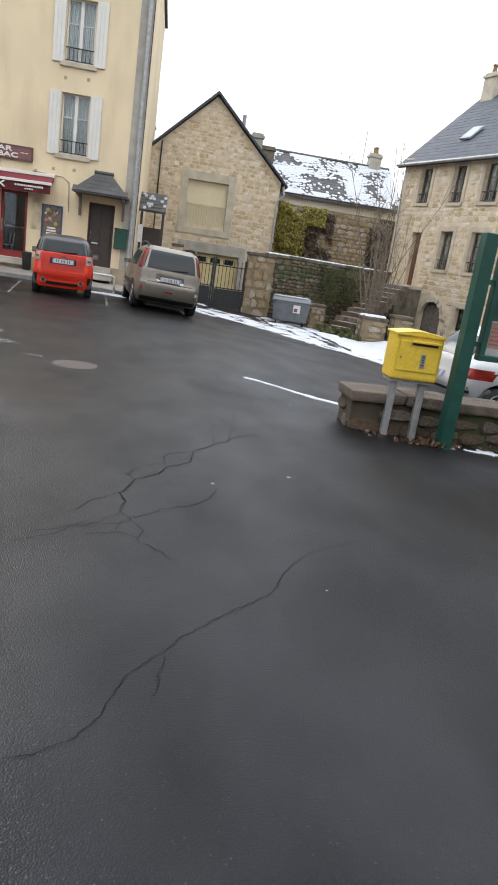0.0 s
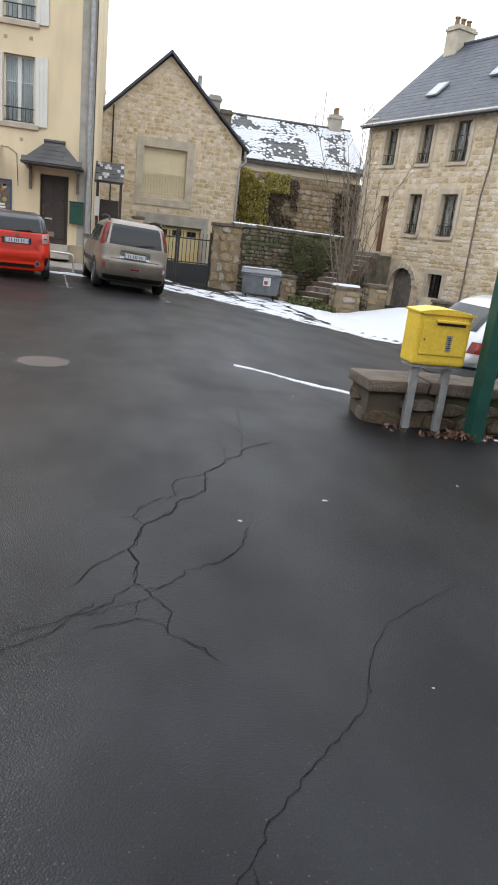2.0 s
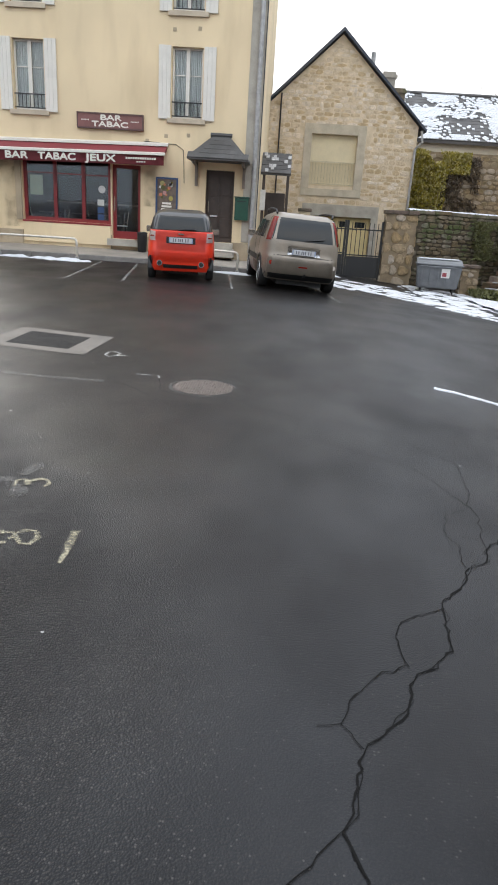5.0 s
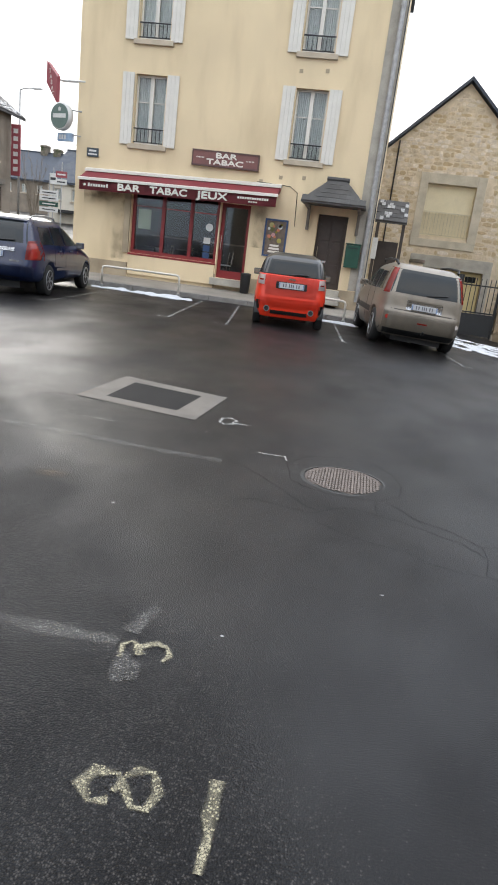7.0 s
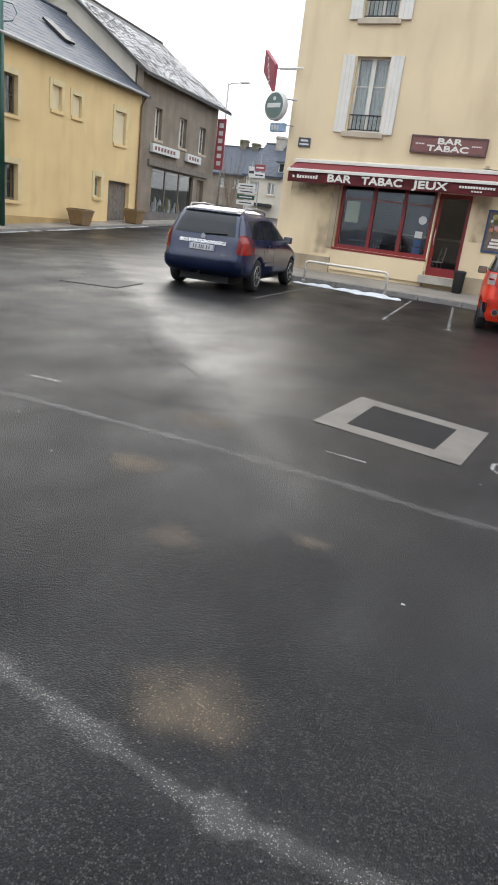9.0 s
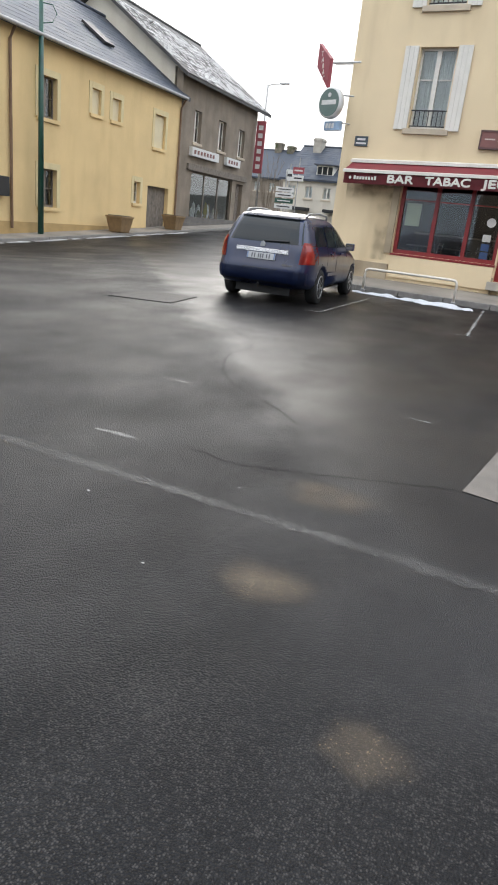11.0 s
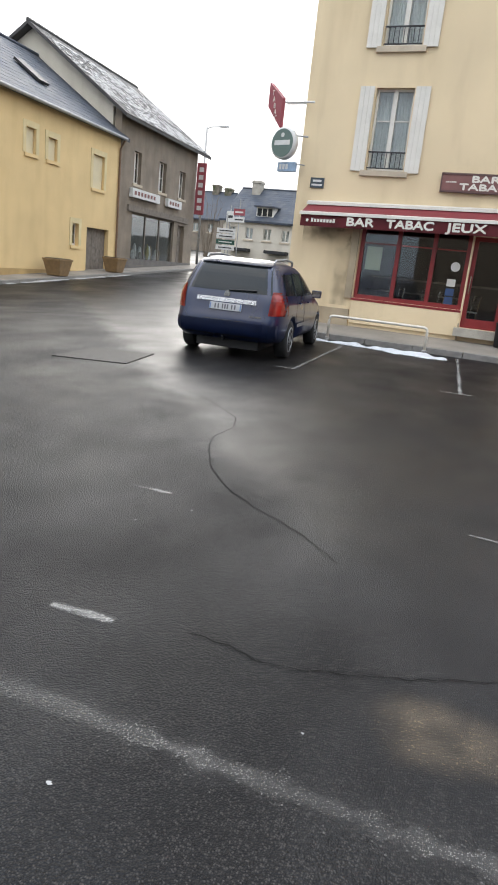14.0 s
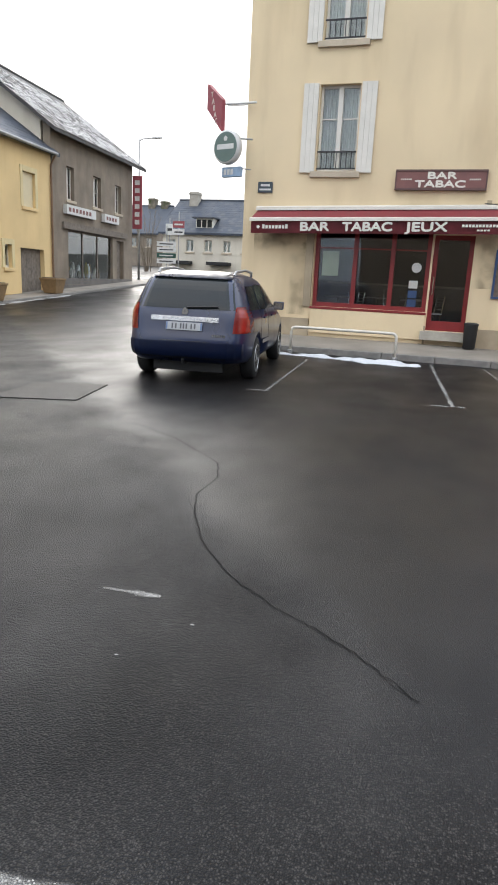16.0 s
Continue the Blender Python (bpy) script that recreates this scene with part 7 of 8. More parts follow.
def car_base(name, m, label, table, paint, wheelbase, r, track, width=0.2, spokes=7, power=7.0, rim_mat=None, split=None):
    car = thing(name, m, label, "car", "parked cars")
    body = Body(table, power)
    wheels = [(s * track, y) for s in (-1, 1) for y in (0.0, wheelbase)]
    shell_ = part("body", body.mesh(34, 96, None, split), paint, car, "", True)
    if split:
        part("greenhouse", body.mesh(22, 96, split), ROOF_BLACK, car, "black roof and pillars", True)
    cut_arches(shell_, wheels, r + 0.055, body.at(r)[2])
    for p in shell_.data.polygons:
        p.use_smooth = True
    for x, y in wheels:
        wheel_parts(car, x, y, r, width, spokes, rim_mat)
    bm = B()
    w = body.at(r)[2] - 0.34
    rr, ff, _ = body.at(r)
    box(bm, -w, w, rr + 0.2, ff - 0.2, 0.14, 0.75)
    part("underbody", bm, BLACK_PLASTIC, car)
    for x, y in wheels:
        s = 1 if x > 0 else -1
        bm = B()
        ww = body.at(r)[2]
        x0, x1 = sorted((s * (ww - 0.30), s * (ww - 0.02)))
        n = 18
        ra = r + 0.054
        ring = [[bm.verts.new((xx, y + ra * math.cos(math.pi * k / n), r * 0.86 + ra * math.sin(math.pi * k / n))) for k in range(n + 1)] for xx in (x0, x1)]
        for k in range(n):
            bm.faces.new((ring[0][k], ring[0][k + 1], ring[1][k + 1], ring[1][k]))
        part("arch_liner", bm, BLACK_PLASTIC, car)
    return car, body


def mirror(car, body, side, y, z, material):
    bm = B()
    x = side * (body.side_x(y, z) + 0.10)
    box(bm, x - 0.09, x + 0.09, y - 0.06, y + 0.07, z - 0.065, z + 0.075, 0.025)
    box(bm, x - side * 0.14 - 0.05, x - side * 0.14 + 0.05, y - 0.02, y + 0.03, z - 0.05, z - 0.01)
    mr = part("wing_mirror", bm, material, car)
    bm = B()
    box(bm, x - 0.075, x + 0.075, y - 0.064, y - 0.0605, z - 0.05, z + 0.06)
    part("mirror_glass", bm, CHROME, mr)


def wiper(car, body, x0, x1, z0, z1):
    bm = B()
    pts = [(x0 + (x1 - x0) * k / 6, body.rear_y(x0 + (x1 - x0) * k / 6, z0 + (z1 - z0) * k / 6) - 0.03, z0 + (z1 - z0) * k / 6) for k in range(7)]
    tube(bm, pts, 0.014, 6)
    part("rear_wiper", bm, BLACK_PLASTIC, car)


def seam(car, body, pts, side=0):
    """A narrow dark gap between panels, along points (x, z) on the rear or (y, z) on a side."""
    bm = B()
    q = [(a, body.rear_y(a, z) + 0.001, z) if side == 0 else (side * (body.side_x(a, z) - 0.001), a, z) for a, z in pts]
    tube(bm, q, 0.005, 5)
    part("panel_gap", bm, BLACK_PLASTIC, car)


def blue_estate():
    t = [(0.29, -0.80, 3.40, .83), (0.34, -0.90, 3.52, .880), (0.45, -0.945, 3.58, .905), (0.60, -0.945, 3.57, .907), (0.72, -.91, 3.45, .907), (0.84, -.885, 3.10, .905), (0.94, -.865, 2.70, .892), (1.02, -.84, 2.40, .862), (1.12, -.79, 2.18, .82), (1.30, -.68, 1.80, .75), (1.42, -.57, 1.45, .70), (1.49, -.47, 1.20, .64), (1.53, -.32, .95, .54), (1.55, -.12, .7, .40)]
    car, b = car_base("estate_car", Matrix.Translation((-8.63, 17.45, ground_z(-8.6, 17.5))) @ pose(0, 0, 0, 0, 0, 8.0), "dark blue estate car parked on the square", t, BLUE_PAINT, 2.71, 0.315, 0.795, 0.205, 7)
    part("rear_window", rear_panel(b, -0.70, 0.70, 1.03, 1.44, 0.006, 0, 0.14), CAR_GLASS, car)
    for s in (-1, 1):
        part("tail_light", rear_panel(b, s * 0.68, s * 0.91, 0.72, 1.08, 0.008, 0.012, -0.03), TAIL_RED, car, "large red tail light")
        part("tail_light", side_panel(b, s, -0.80, -0.52, 0.74, 1.04, 0.007, 0.02, -0.10), TAIL_RED, car)
        part("rear_side_window", side_panel(b, s, -0.42, 0.28, 1.03, 1.36, 0.006, 0.10, 0.0), CAR_GLASS, car)
        part("side_window", side_panel(b, s, 0.34, 1.02, 1.02, 1.38, 0.006), CAR_GLASS, car)
        part("side_window", side_panel(b, s, 1.08, 2.10, 1.02, 1.38, 0.006, 0.0, -0.62), CAR_GLASS, car)
        mirror(car, b, s, 1.95, 1.03, BLUE_PAINT)
        bm = B()
        tube(bm, [(s * 0.56, -0.30, 1.50), (s * 0.57, -0.20, 1.555), (s * 0.58, 0.5, 1.59), (s * 0.57, 1.1, 1.565), (s * 0.55, 1.2, 1.50)], 0.020, 8)
        part("roof_rail", bm, GALV, car)
        for y in (0.31, 1.05):
            seam(car, b, [(y, 0.32 + 0.1 * k) for k in range(8)], s)
        for y in (0.55, 1.35):
            bm = B()
            x = s * (b.side_x(y, 0.9) + 0.02)
            tube(bm, [(x, y - 0.09, 0.9), (x + s * 0.01, y, 0.9), (x, y + 0.09, 0.9)], 0.016, 6)
            part("door_handle", bm, BLUE_PAINT, car)
        part("side_moulding", side_panel(b, s, 0.40, 2.35, 0.50, 0.56, 0.012), BLUE_PAINT, car)
    part("boot_trim", rear_panel(b, -0.48, 0.48, 0.86, 0.925, 0.022, 0.02), CHROME, car, "wide chrome trim bar on the tailgate")
    number_plate(car, b, 0.735, 0.845, 0.26, 0.015)
    part("bumper", rear_panel(b, -0.89, 0.89, 0.36, 0.58, 0.045, 0.04, -0.01, 20), BLUE_PAINT, car)
    part("bumper_strip", rear_panel(b, -0.60, 0.60, 0.35, 0.375, 0.050, 0.01), BLACK_PLASTIC, car)
    seam(car, b, [(-0.62, 0.60), (-0.3, 0.59), (0.3, 0.59), (0.62, 0.60)])
    for s in (-1, 1):
        seam(car, b, [(s * 0.62, 0.60), (s * 0.66, 0.66), (s * 0.60, 0.72)])
    bm = B()
    y = b.rear_y(0, 1.0) - 0.014
    prism(bm, [(-0.05, 0.95), (0.03, 0.95), (0.05, 1.0), (0.0, 1.05), (-0.03, 1.03), (-0.05, 0.99)], y - 0.01, y + 0.01)
    part("emblem", bm, CHROME, car)
    bm = B()
    yb = b.rear_y(0, 0.3)
    tube(bm, [(0, yb + 0.1, 0.30), (0, yb - 0.10, 0.28), (0, yb - 0.12, 0.34)], 0.022, 8)
    part("tow_hook", bm, BLACK_PLASTIC, car)
    part("roof_spoiler", rear_panel(b, -0.58, 0.58, 1.45, 1.51, 0.05, 0.03), BLUE_PAINT, car)
    wiper(car, b, 0.02, 0.46, 1.05, 1.075)
    bm = B()
    for i in range(6):
        x = 0.40 + i * 0.032
        yy = b.rear_y(x, 0.68) - 0.008
        box(bm, x, x + 0.022, yy - 0.004, yy + 0.004, 0.665, 0.695)
    part("badge_mark", bm, CHROME, car)


def red_microcar():
    t = [(0.20, -0.40, 2.45, .70), (0.30, -0.44, 2.53, .745), (0.50, -0.46, 2.55, .765), (0.66, -0.44, 2.50, .76), (0.80, -.41, 2.40, .75), (0.92, -.39, 2.10, .735), (1.02, -.36, 1.90, .715), (1.18, -.30, 1.62, .675), (1.34, -.22, 1.30, .625), (1.44, -.12, 1.05, .56), (1.49, 0.0, .85, .46), (1.51, 0.15, .65, .34)]
    car, b = car_base("small_car", Matrix.Translation((-2.72, 18.46, ground_z(-2.72, 18.46))) @ pose(0, 0, 0, 0, 0, 7.0), "bright red microcar with black roof and twin exhausts", t, RED_PAINT, 1.93, 0.285, 0.655, 0.16, 5, 6.5, BLACK_PLASTIC, 1.06)
    part("rear_window", rear_panel(b, -0.60, 0.60, 1.075, 1.36, 0.006, 0, 0.10), CAR_GLASS, car)
    for s in (-1, 1):
        part("tail_light", rear_panel(b, s * 0.56, s * 0.70, 0.84, 1.035, 0.030, 0.012), TAIL_CLEAR, car, "clear tail light with red core")
        part("lamp_core", rear_panel(b, s * 0.59, s * 0.675, 0.92, 0.95, 0.046, 0.006), TAIL_RED, car)
        part("side_window", side_panel(b, s, -0.18, 0.50, 1.07, 1.32, 0.006, 0.12, 0.0), CAR_GLASS, car)
        part("side_window", side_panel(b, s, 0.56, 1.70, 1.07, 1.32, 0.006, 0.0, -0.55), CAR_GLASS, car)
        mirror(car, b, s, 1.55, 1.02, ROOF_BLACK)
        bm = B()
        y = b.rear_y(s * 0.46, 0.38) - 0.05
        lathe(bm, [(0.062, y), (0.062, y + 0.09), (0.045, y + 0.09), (0.045, y + 0.004)], 18, "y", (s * 0.46, 0, 0.37))
        ex = part("exhaust_tip", bm, CHROME, car)
        bm = B()
        lathe(bm, [(0.046, y - 0.003), (0.046, y + 0.01)], 16, "y", (s * 0.46, 0, 0.37))
        part("exhaust_bore", bm, BLACK_PLASTIC, ex)
        part("air_slot", rear_panel(b, s * 0.62, s * 0.70, 0.34, 0.52, 0.012, 0.005), BLACK_PLASTIC, car)
    part("diffuser", rear_panel(b, -0.38, 0.38, 0.27, 0.345, 0.020, 0.01), BLACK_PLASTIC, car)
    part("bumper", rear_panel(b, -0.72, 0.72, 0.42, 0.60, 0.014, 0.015, 0.0, 18), RED_PAINT, car)
    part("tailgate", rear_panel(b, -0.53, 0.53, 0.66, 1.04, 0.012, 0.01), RED_PAINT, car)
    part("plate_recess", rear_panel(b, -0.32, 0.32, 0.79, 0.93, 0.014, 0.004), BLACK_PLASTIC, car)
    number_plate(car, b, 0.805, 0.915, 0.26, 0.03)
    bm = B()
    y = b.rear_y(0, 0.99) - 0.02
    prism(bm, [(-0.08, 0.98), (0.08, 0.98), (0.05, 1.01), (-0.05, 1.01)], y - 0.01, y + 0.008)
    part("emblem", bm, CHROME, car)
    wiper(car, b, -0.04, 0.32, 1.09, 1.11)


def silver_suv():
    t = [(0.24, -0.70, 3.35, .80), (0.34, -0.80, 3.50, .86), (0.50, -0.83, 3.58, .885), (0.68, -0.825, 3.56, .882), (0.80, -.76, 3.48, .880), (0.94, -.745, 3.25, .876), (1.03, -.735, 2.70, .868), (1.10, -.72, 2.35, .855), (1.25, -.66, 2.0, .82), (1.42, -.58, 1.65, .775), (1.54, -.50, 1.35, .735), (1.62, -.38, 1.1, .66), (1.66, -.18, .85, .50)]
    car, b = car_base("suv", Matrix.Translation((-0.11, 18.78, (ground_z(-0.88, 18.7) + ground_z(0.66, 18.9)) / 2)) @ pose(0, 0, 0, 0, math.degrees(math.atan2(ground_z(-0.88, 18.7) - ground_z(0.66, 18.9), 1.54)), 8.0), "dusty silver-beige off-roader with roof rails", t, SILVER_PAINT, 2.63, 0.345, 0.765, 0.215, 6)
    part("rear_window", rear_panel(b, -0.72, 0.72, 1.09, 1.55, 0.006, 0, 0.12), CAR_GLASS, car)
    for s in (-1, 1):
        bm = B()

        def f(u, v, s=s):
            z = 1.06 + 0.50 * v
            x = s * (b.at(z)[2] - 0.125 + 0.115 * u)
            return (x, b.rear_y(x, z) - 0.010, z)
        grid_patch(bm, f, 0, 1, 0, 1, 4, 10)
        bmesh.ops.solidify(bm, geom=bm.faces[:], thickness=0.012)
        part("tail_light", bm, TAIL_RED, car, "tall red tail light on the roof pillar")
        part("rear_side_window", side_panel(b, s, -0.34, 0.36, 1.10, 1.46, 0.006, 0.10, 0.0), CAR_GLASS, car)
        part("side_window", side_panel(b, s, 0.44, 1.12, 1.09, 1.48, 0.006), CAR_GLASS, car)
        part("side_window", side_panel(b, s, 1.18, 2.18, 1.09, 1.48, 0.006, 0.0, -0.55), CAR_GLASS, car)
        mirror(car, b, s, 2.0, 1.12, SILVER_PAINT)
        bm = B()
        tube(bm, [(s * 0.62, -0.3, 1.63), (s * 0.64, -0.2, 1.70), (s * 0.65, 0.6, 1.73), (s * 0.64, 1.3, 1.70), (s * 0.62, 1.38, 1.64)], 0.024, 8)
        part("roof_rail", bm, BLACK_PLASTIC, car)
        for y in (0.40, 1.15):
            seam(car, b, [(y, 0.40 + 0.1 * k) for k in range(8)], s)
        part("side_moulding", side_panel(b, s, 0.45, 2.2, 0.56, 0.68, 0.014), BLACK_PLASTIC, car)
        bm = B()
        y = b.rear_y(s * 0.70, 0.60) - 0.03
        lathe(bm, [(0.045, y), (0.045, y + 0.03)], 16, "y", (s * 0.70, 0, 0.60))
        part("bumper_lamp", bm, TAIL_RED if s < 0 else TAIL_CLEAR, car)
    part("bumper", rear_panel(b, -0.86, 0.86, 0.40, 0.72, 0.026, 0.03, 0.0, 20), SILVER_PAINT, car)
    part("lower_bumper", rear_panel(b, -0.80, 0.80, 0.27, 0.38, 0.012, 0.02, 0.0, 20), BLACK_PLASTIC, car)
    part("plate_recess", rear_panel(b, -0.36, 0.36, 0.79, 0.97, 0.010, 0.01), CHROME, car)
    number_plate(car, b, 0.80, 0.91, 0.26, 0.03)
    part("boot_trim", rear_panel(b, -0.33, 0.33, 0.945, 0.985, 0.025, 0.012), SILVER_PAINT, car)
    part("reflector", rear_panel(b, -0.10, 0.10, 0.54, 0.57, 0.058, 0.004), TAIL_RED, car)
    part("boot_edge", rear_panel(b, -0.66, 0.66, 0.76, 0.775, 0.004, 0.003), BLACK_PLASTIC, car)
    wiper(car, b, 0.0, 0.42, 1.11, 1.17)
    bm = B()
    yb = b.rear_y(0, 0.4)
    tube(bm, [(0.05, yb + 0.1, 0.36), (0.05, yb - 0.08, 0.35), (0.05, yb - 0.10, 0.41)], 0.022, 8)
    part("tow_hook", bm, BLACK_PLASTIC, car)


def silver_hatch():
    t = [(0.20, -0.62, 3.0, .70), (0.30, -0.70, 3.08, .79), (0.45, -0.73, 3.12, .82), (0.60, -0.72, 3.10, .826), (0.72, -.66, 2.95, .825), (0.82, -.62, 2.65, .815), (0.90, -.58, 2.30, .79), (1.0, -.50, 2.0, .75), (1.15, -.36, 1.68, .69), (1.30, -.18, 1.3, .62), (1.38, -.02, 1.0, .54), (1.42, .18, .8, .42)]
    car, b = car_base("hatchback", Matrix.Translation((5.05, 10.55, -0.40)) @ pose(0, 0, 0, 0, 0, -84), "light silver hatchback parked behind the low wall", t, SILVER_LIGHT, 2.44, 0.285, 0.72, 0.18, 9, 5.5)
    part("rear_window", rear_panel(b, -0.56, 0.56, 0.95, 1.28, 0.006, 0, 0.10), CAR_GLASS, car)
    for s in (-1, 1):
        part("tail_light", rear_panel(b, s * 0.60, s * 0.80, 0.66, 0.82, 0.008, 0.010), TAIL_RED, car)
        part("tail_light", side_panel(b, s, -0.60, -0.44, 0.71, 0.80, 0.007, 0.05, -0.04), TAIL_RED, car)
        part("side_window", side_panel(b, s, -0.10, 0.75, 0.93, 1.24, 0.006, 0.16, 0.0), CAR_GLASS, car)
        part("side_window", side_panel(b, s, 0.82, 1.85, 0.93, 1.24, 0.006, 0.0, -0.55), CAR_GLASS, car)
        seam(car, b, [(0.78, 0.32 + 0.1 * k) for k in range(6)], s)
        part("side_moulding", side_panel(b, s, 0.35, 2.0, 0.46, 0.52, 0.012), SILVER_LIGHT, car)
        mirror(car, b, s, 1.7, 0.95, SILVER_LIGHT)
    part("bumper", rear_panel(b, -0.80, 0.80, 0.34, 0.54, 0.02, 0.02, 0.0, 18), SILVER_LIGHT, car)
    part("bumper_strip", rear_panel(b, -0.74, 0.74, 0.44, 0.48, 0.042, 0.01, 0.0, 18), BLACK_PLASTIC, car)
    number_plate(car, b, 0.60, 0.70, 0.26, 0.012)


blue_estate()
red_microcar()
silver_suv()
silver_hatch()


# ---- paint, cracks, covers and snow on the square ----
def on_ground(x, y, lift=0.004):
    return (x, y, ground_z(x, y) + lift)


def ribbon(bm, pts, width, lift=0.004, jitter=0.0, seed=0, step=0.12, taper=False):
    """A flat strip that follows the ground along a line of points."""
    rng = random.Random(seed)
    line = []
    for (ax, ay), (bx, by) in zip(pts, pts[1:]):
        n = max(1, int(math.hypot(bx - ax, by - ay) / step))
        line += [(ax + (bx - ax) * k / n, ay + (by - ay) * k / n) for k in range(n)]
    line.append(pts[-1])
    line = [(x + rng.uniform(-jitter, jitter), y + rng.uniform(-jitter, jitter)) for x, y in line]
    prev = None
    uv = bm.loops.layers.uv.verify()
    for i, (x, y) in enumerate(line):
        ax, ay = line[max(0, i - 1)]
        bx, by = line[min(len(line) - 1, i + 1)]
        d = Vector((bx - ax, by - ay)).normalized()
        w = width / 2 * (1 + rng.uniform(-0.5, 0.5) * (jitter > 0))
        if taper:
            w *= max(0.15, 1 - i / len(line))
        cur = (bm.verts.new(on_ground(x - d.y * w, y + d.x * w, lift)), bm.verts.new(on_ground(x + d.y * w, y - d.x * w, lift)))
        if prev:
            fc = bm.faces.new((prev[1], cur[1], cur[0], prev[0]))
            for lp, u in zip(fc.loops, (0.0, 0.0, 1.0, 1.0)):
                lp[uv].uv = (u, 0.5)
        prev = cur
    return bm


def worn_stroke(name, strokes, width, material, label, halo=None, seed=1, group="painted marks", wide=2.2):
    """Old road paint along one or more strokes, with a halo of paint dust beside it."""
    bm = B()
    for k, pts in enumerate(strokes):
        ribbon(bm, pts, width, 0.004 + 0.0012 * k, 0.004, seed + k, 0.06)
    ob = tagged(part(name, bm, material, None, label), "", "road marking", group)
    if halo:
        bm = B()
        for k, pts in enumerate(strokes):
            ribbon(bm, pts, width * wide, 0.0022 + 0.0004 * k, 0.006, seed + 7 + k, 0.08)
        tagged(part("paint_dust", bm, halo, ob), "", "", "", "stuff")
    return ob


def solid_line(name, pts, width, label, material=None, seed=1):
    bm = B()
    ribbon(bm, pts, width, 0.004, 0.004, seed, 0.08)
    ob = part(name, bm, material or PAINT_FULL, None, label)
    return tagged(ob, "", "road marking", "painted marks")


worn_stroke("bay_line", [[(-7.0, 6.36), (-3.4, 6.39), (-2.6, 6.28), (-1.82, 6.31)]], 0.12, PAINT_THIN, "worn white bay line on wet asphalt", PAINT_HALO, 3)
worn_stroke("bay_line", [[(-10.5, 8.55), (-6.1, 8.59), (-4.3, 8.65), (-3.4, 8.69), (-2.5, 8.72), (-1.97, 8.78)]], 0.10, PAINT_THIN, "long worn white bay line on wet asphalt", PAINT_HALO, 4)
worn_stroke("paint_smear", [[(-1.80, 6.38), (-1.76, 6.60)], [(-1.77, 6.24), (-1.74, 6.08)], [(-1.72, 6.22), (-1.70, 6.10)]], 0.07, PAINT_THIN, "smeared remains of white paint", PAINT_HALO, 5)
for k_, (pts_, w_) in enumerate((([(-5.79, 9.11), (-5.50, 9.14)], 0.06), ([(-3.25, 9.19), (-2.97, 9.20)], 0.035), ([(-1.76, 9.16), (-1.55, 9.19), (-1.52, 9.09)], 0.03), ([(-6.33, 10.58), (-6.04, 10.60)], 0.045), ([(-4.25, 11.12), (-4.07, 11.11)], 0.03), ([(1.15, 10.15), (1.40, 10.12)], 0.03), ([(3.10, 11.95), (3.38, 11.90)], 0.04), ([(3.05, 10.14), (3.28, 10.06)], 0.03))):
    solid_line("paint_dash", pts_, w_, "short white paint dash on asphalt", None, k_)
worn_stroke("yellow_dash", [[(-1.31, 5.77), (-1.29, 5.47)]], 0.05, PAINT_YELLOW, "worn yellow painted dash", PAINT_HALO, 9, "painted marks", 1.7)


# bay numbers, painted across the walker's way
worn_stroke("bay_number", [[(-1.78, 6.22), (-1.80, 6.30), (-1.77, 6.33), (-1.73, 6.29), (-1.72, 6.25)], [(-1.73, 6.30), (-1.68, 6.35), (-1.63, 6.33), (-1.61, 6.28), (-1.63, 6.24)]], 0.040, PAINT_YELLOW, "old yellow-white painted figure three", PAINT_HALO, 11, "painted marks", 1.7)
worn_stroke("bay_number", [[(-1.58, 5.61), (-1.63, 5.60), (-1.67, 5.65), (-1.65, 5.70), (-1.59, 5.71), (-1.55, 5.66), (-1.51, 5.61), (-1.47, 5.61), (-1.455, 5.67), (-1.49, 5.74), (-1.53, 5.74), (-1.57, 5.70), (-1.575, 5.64)]], 0.042, PAINT_YELLOW, "old yellow-white painted figure", PAINT_HALO, 12, "painted marks", 1.7)
worn_stroke("bay_number", [[(-1.96, 9.84), (-2.07, 9.83), (-2.16, 9.74), (-2.22, 9.80), (-2.22, 9.92), (-2.15, 9.97), (-2.09, 9.92), (-2.10, 9.82)]], 0.035, PAINT_FULL, "small white painted figure", None, 13)
# parking bay lines before the bar
for k_, (a_, b_) in enumerate((((-7.28, 16.55), (-7.62, 20.6)), ((-4.83, 16.7), (-5.33, 21.4)), ((-3.72, 16.95), (-4.34, 21.4)), ((-1.44, 17.3), (-1.84, 21.2)), ((0.85, 16.9), (0.5, 19.6)))):
    worn_stroke("bay_line", [[a_, b_], [(a_[0] - 0.28, a_[1] - 0.02), (a_[0] + 0.16, a_[1] + 0.02)]], 0.075, PAINT_FULL, "thin white parking bay line", None, 20 + k_, "parking bay lines")


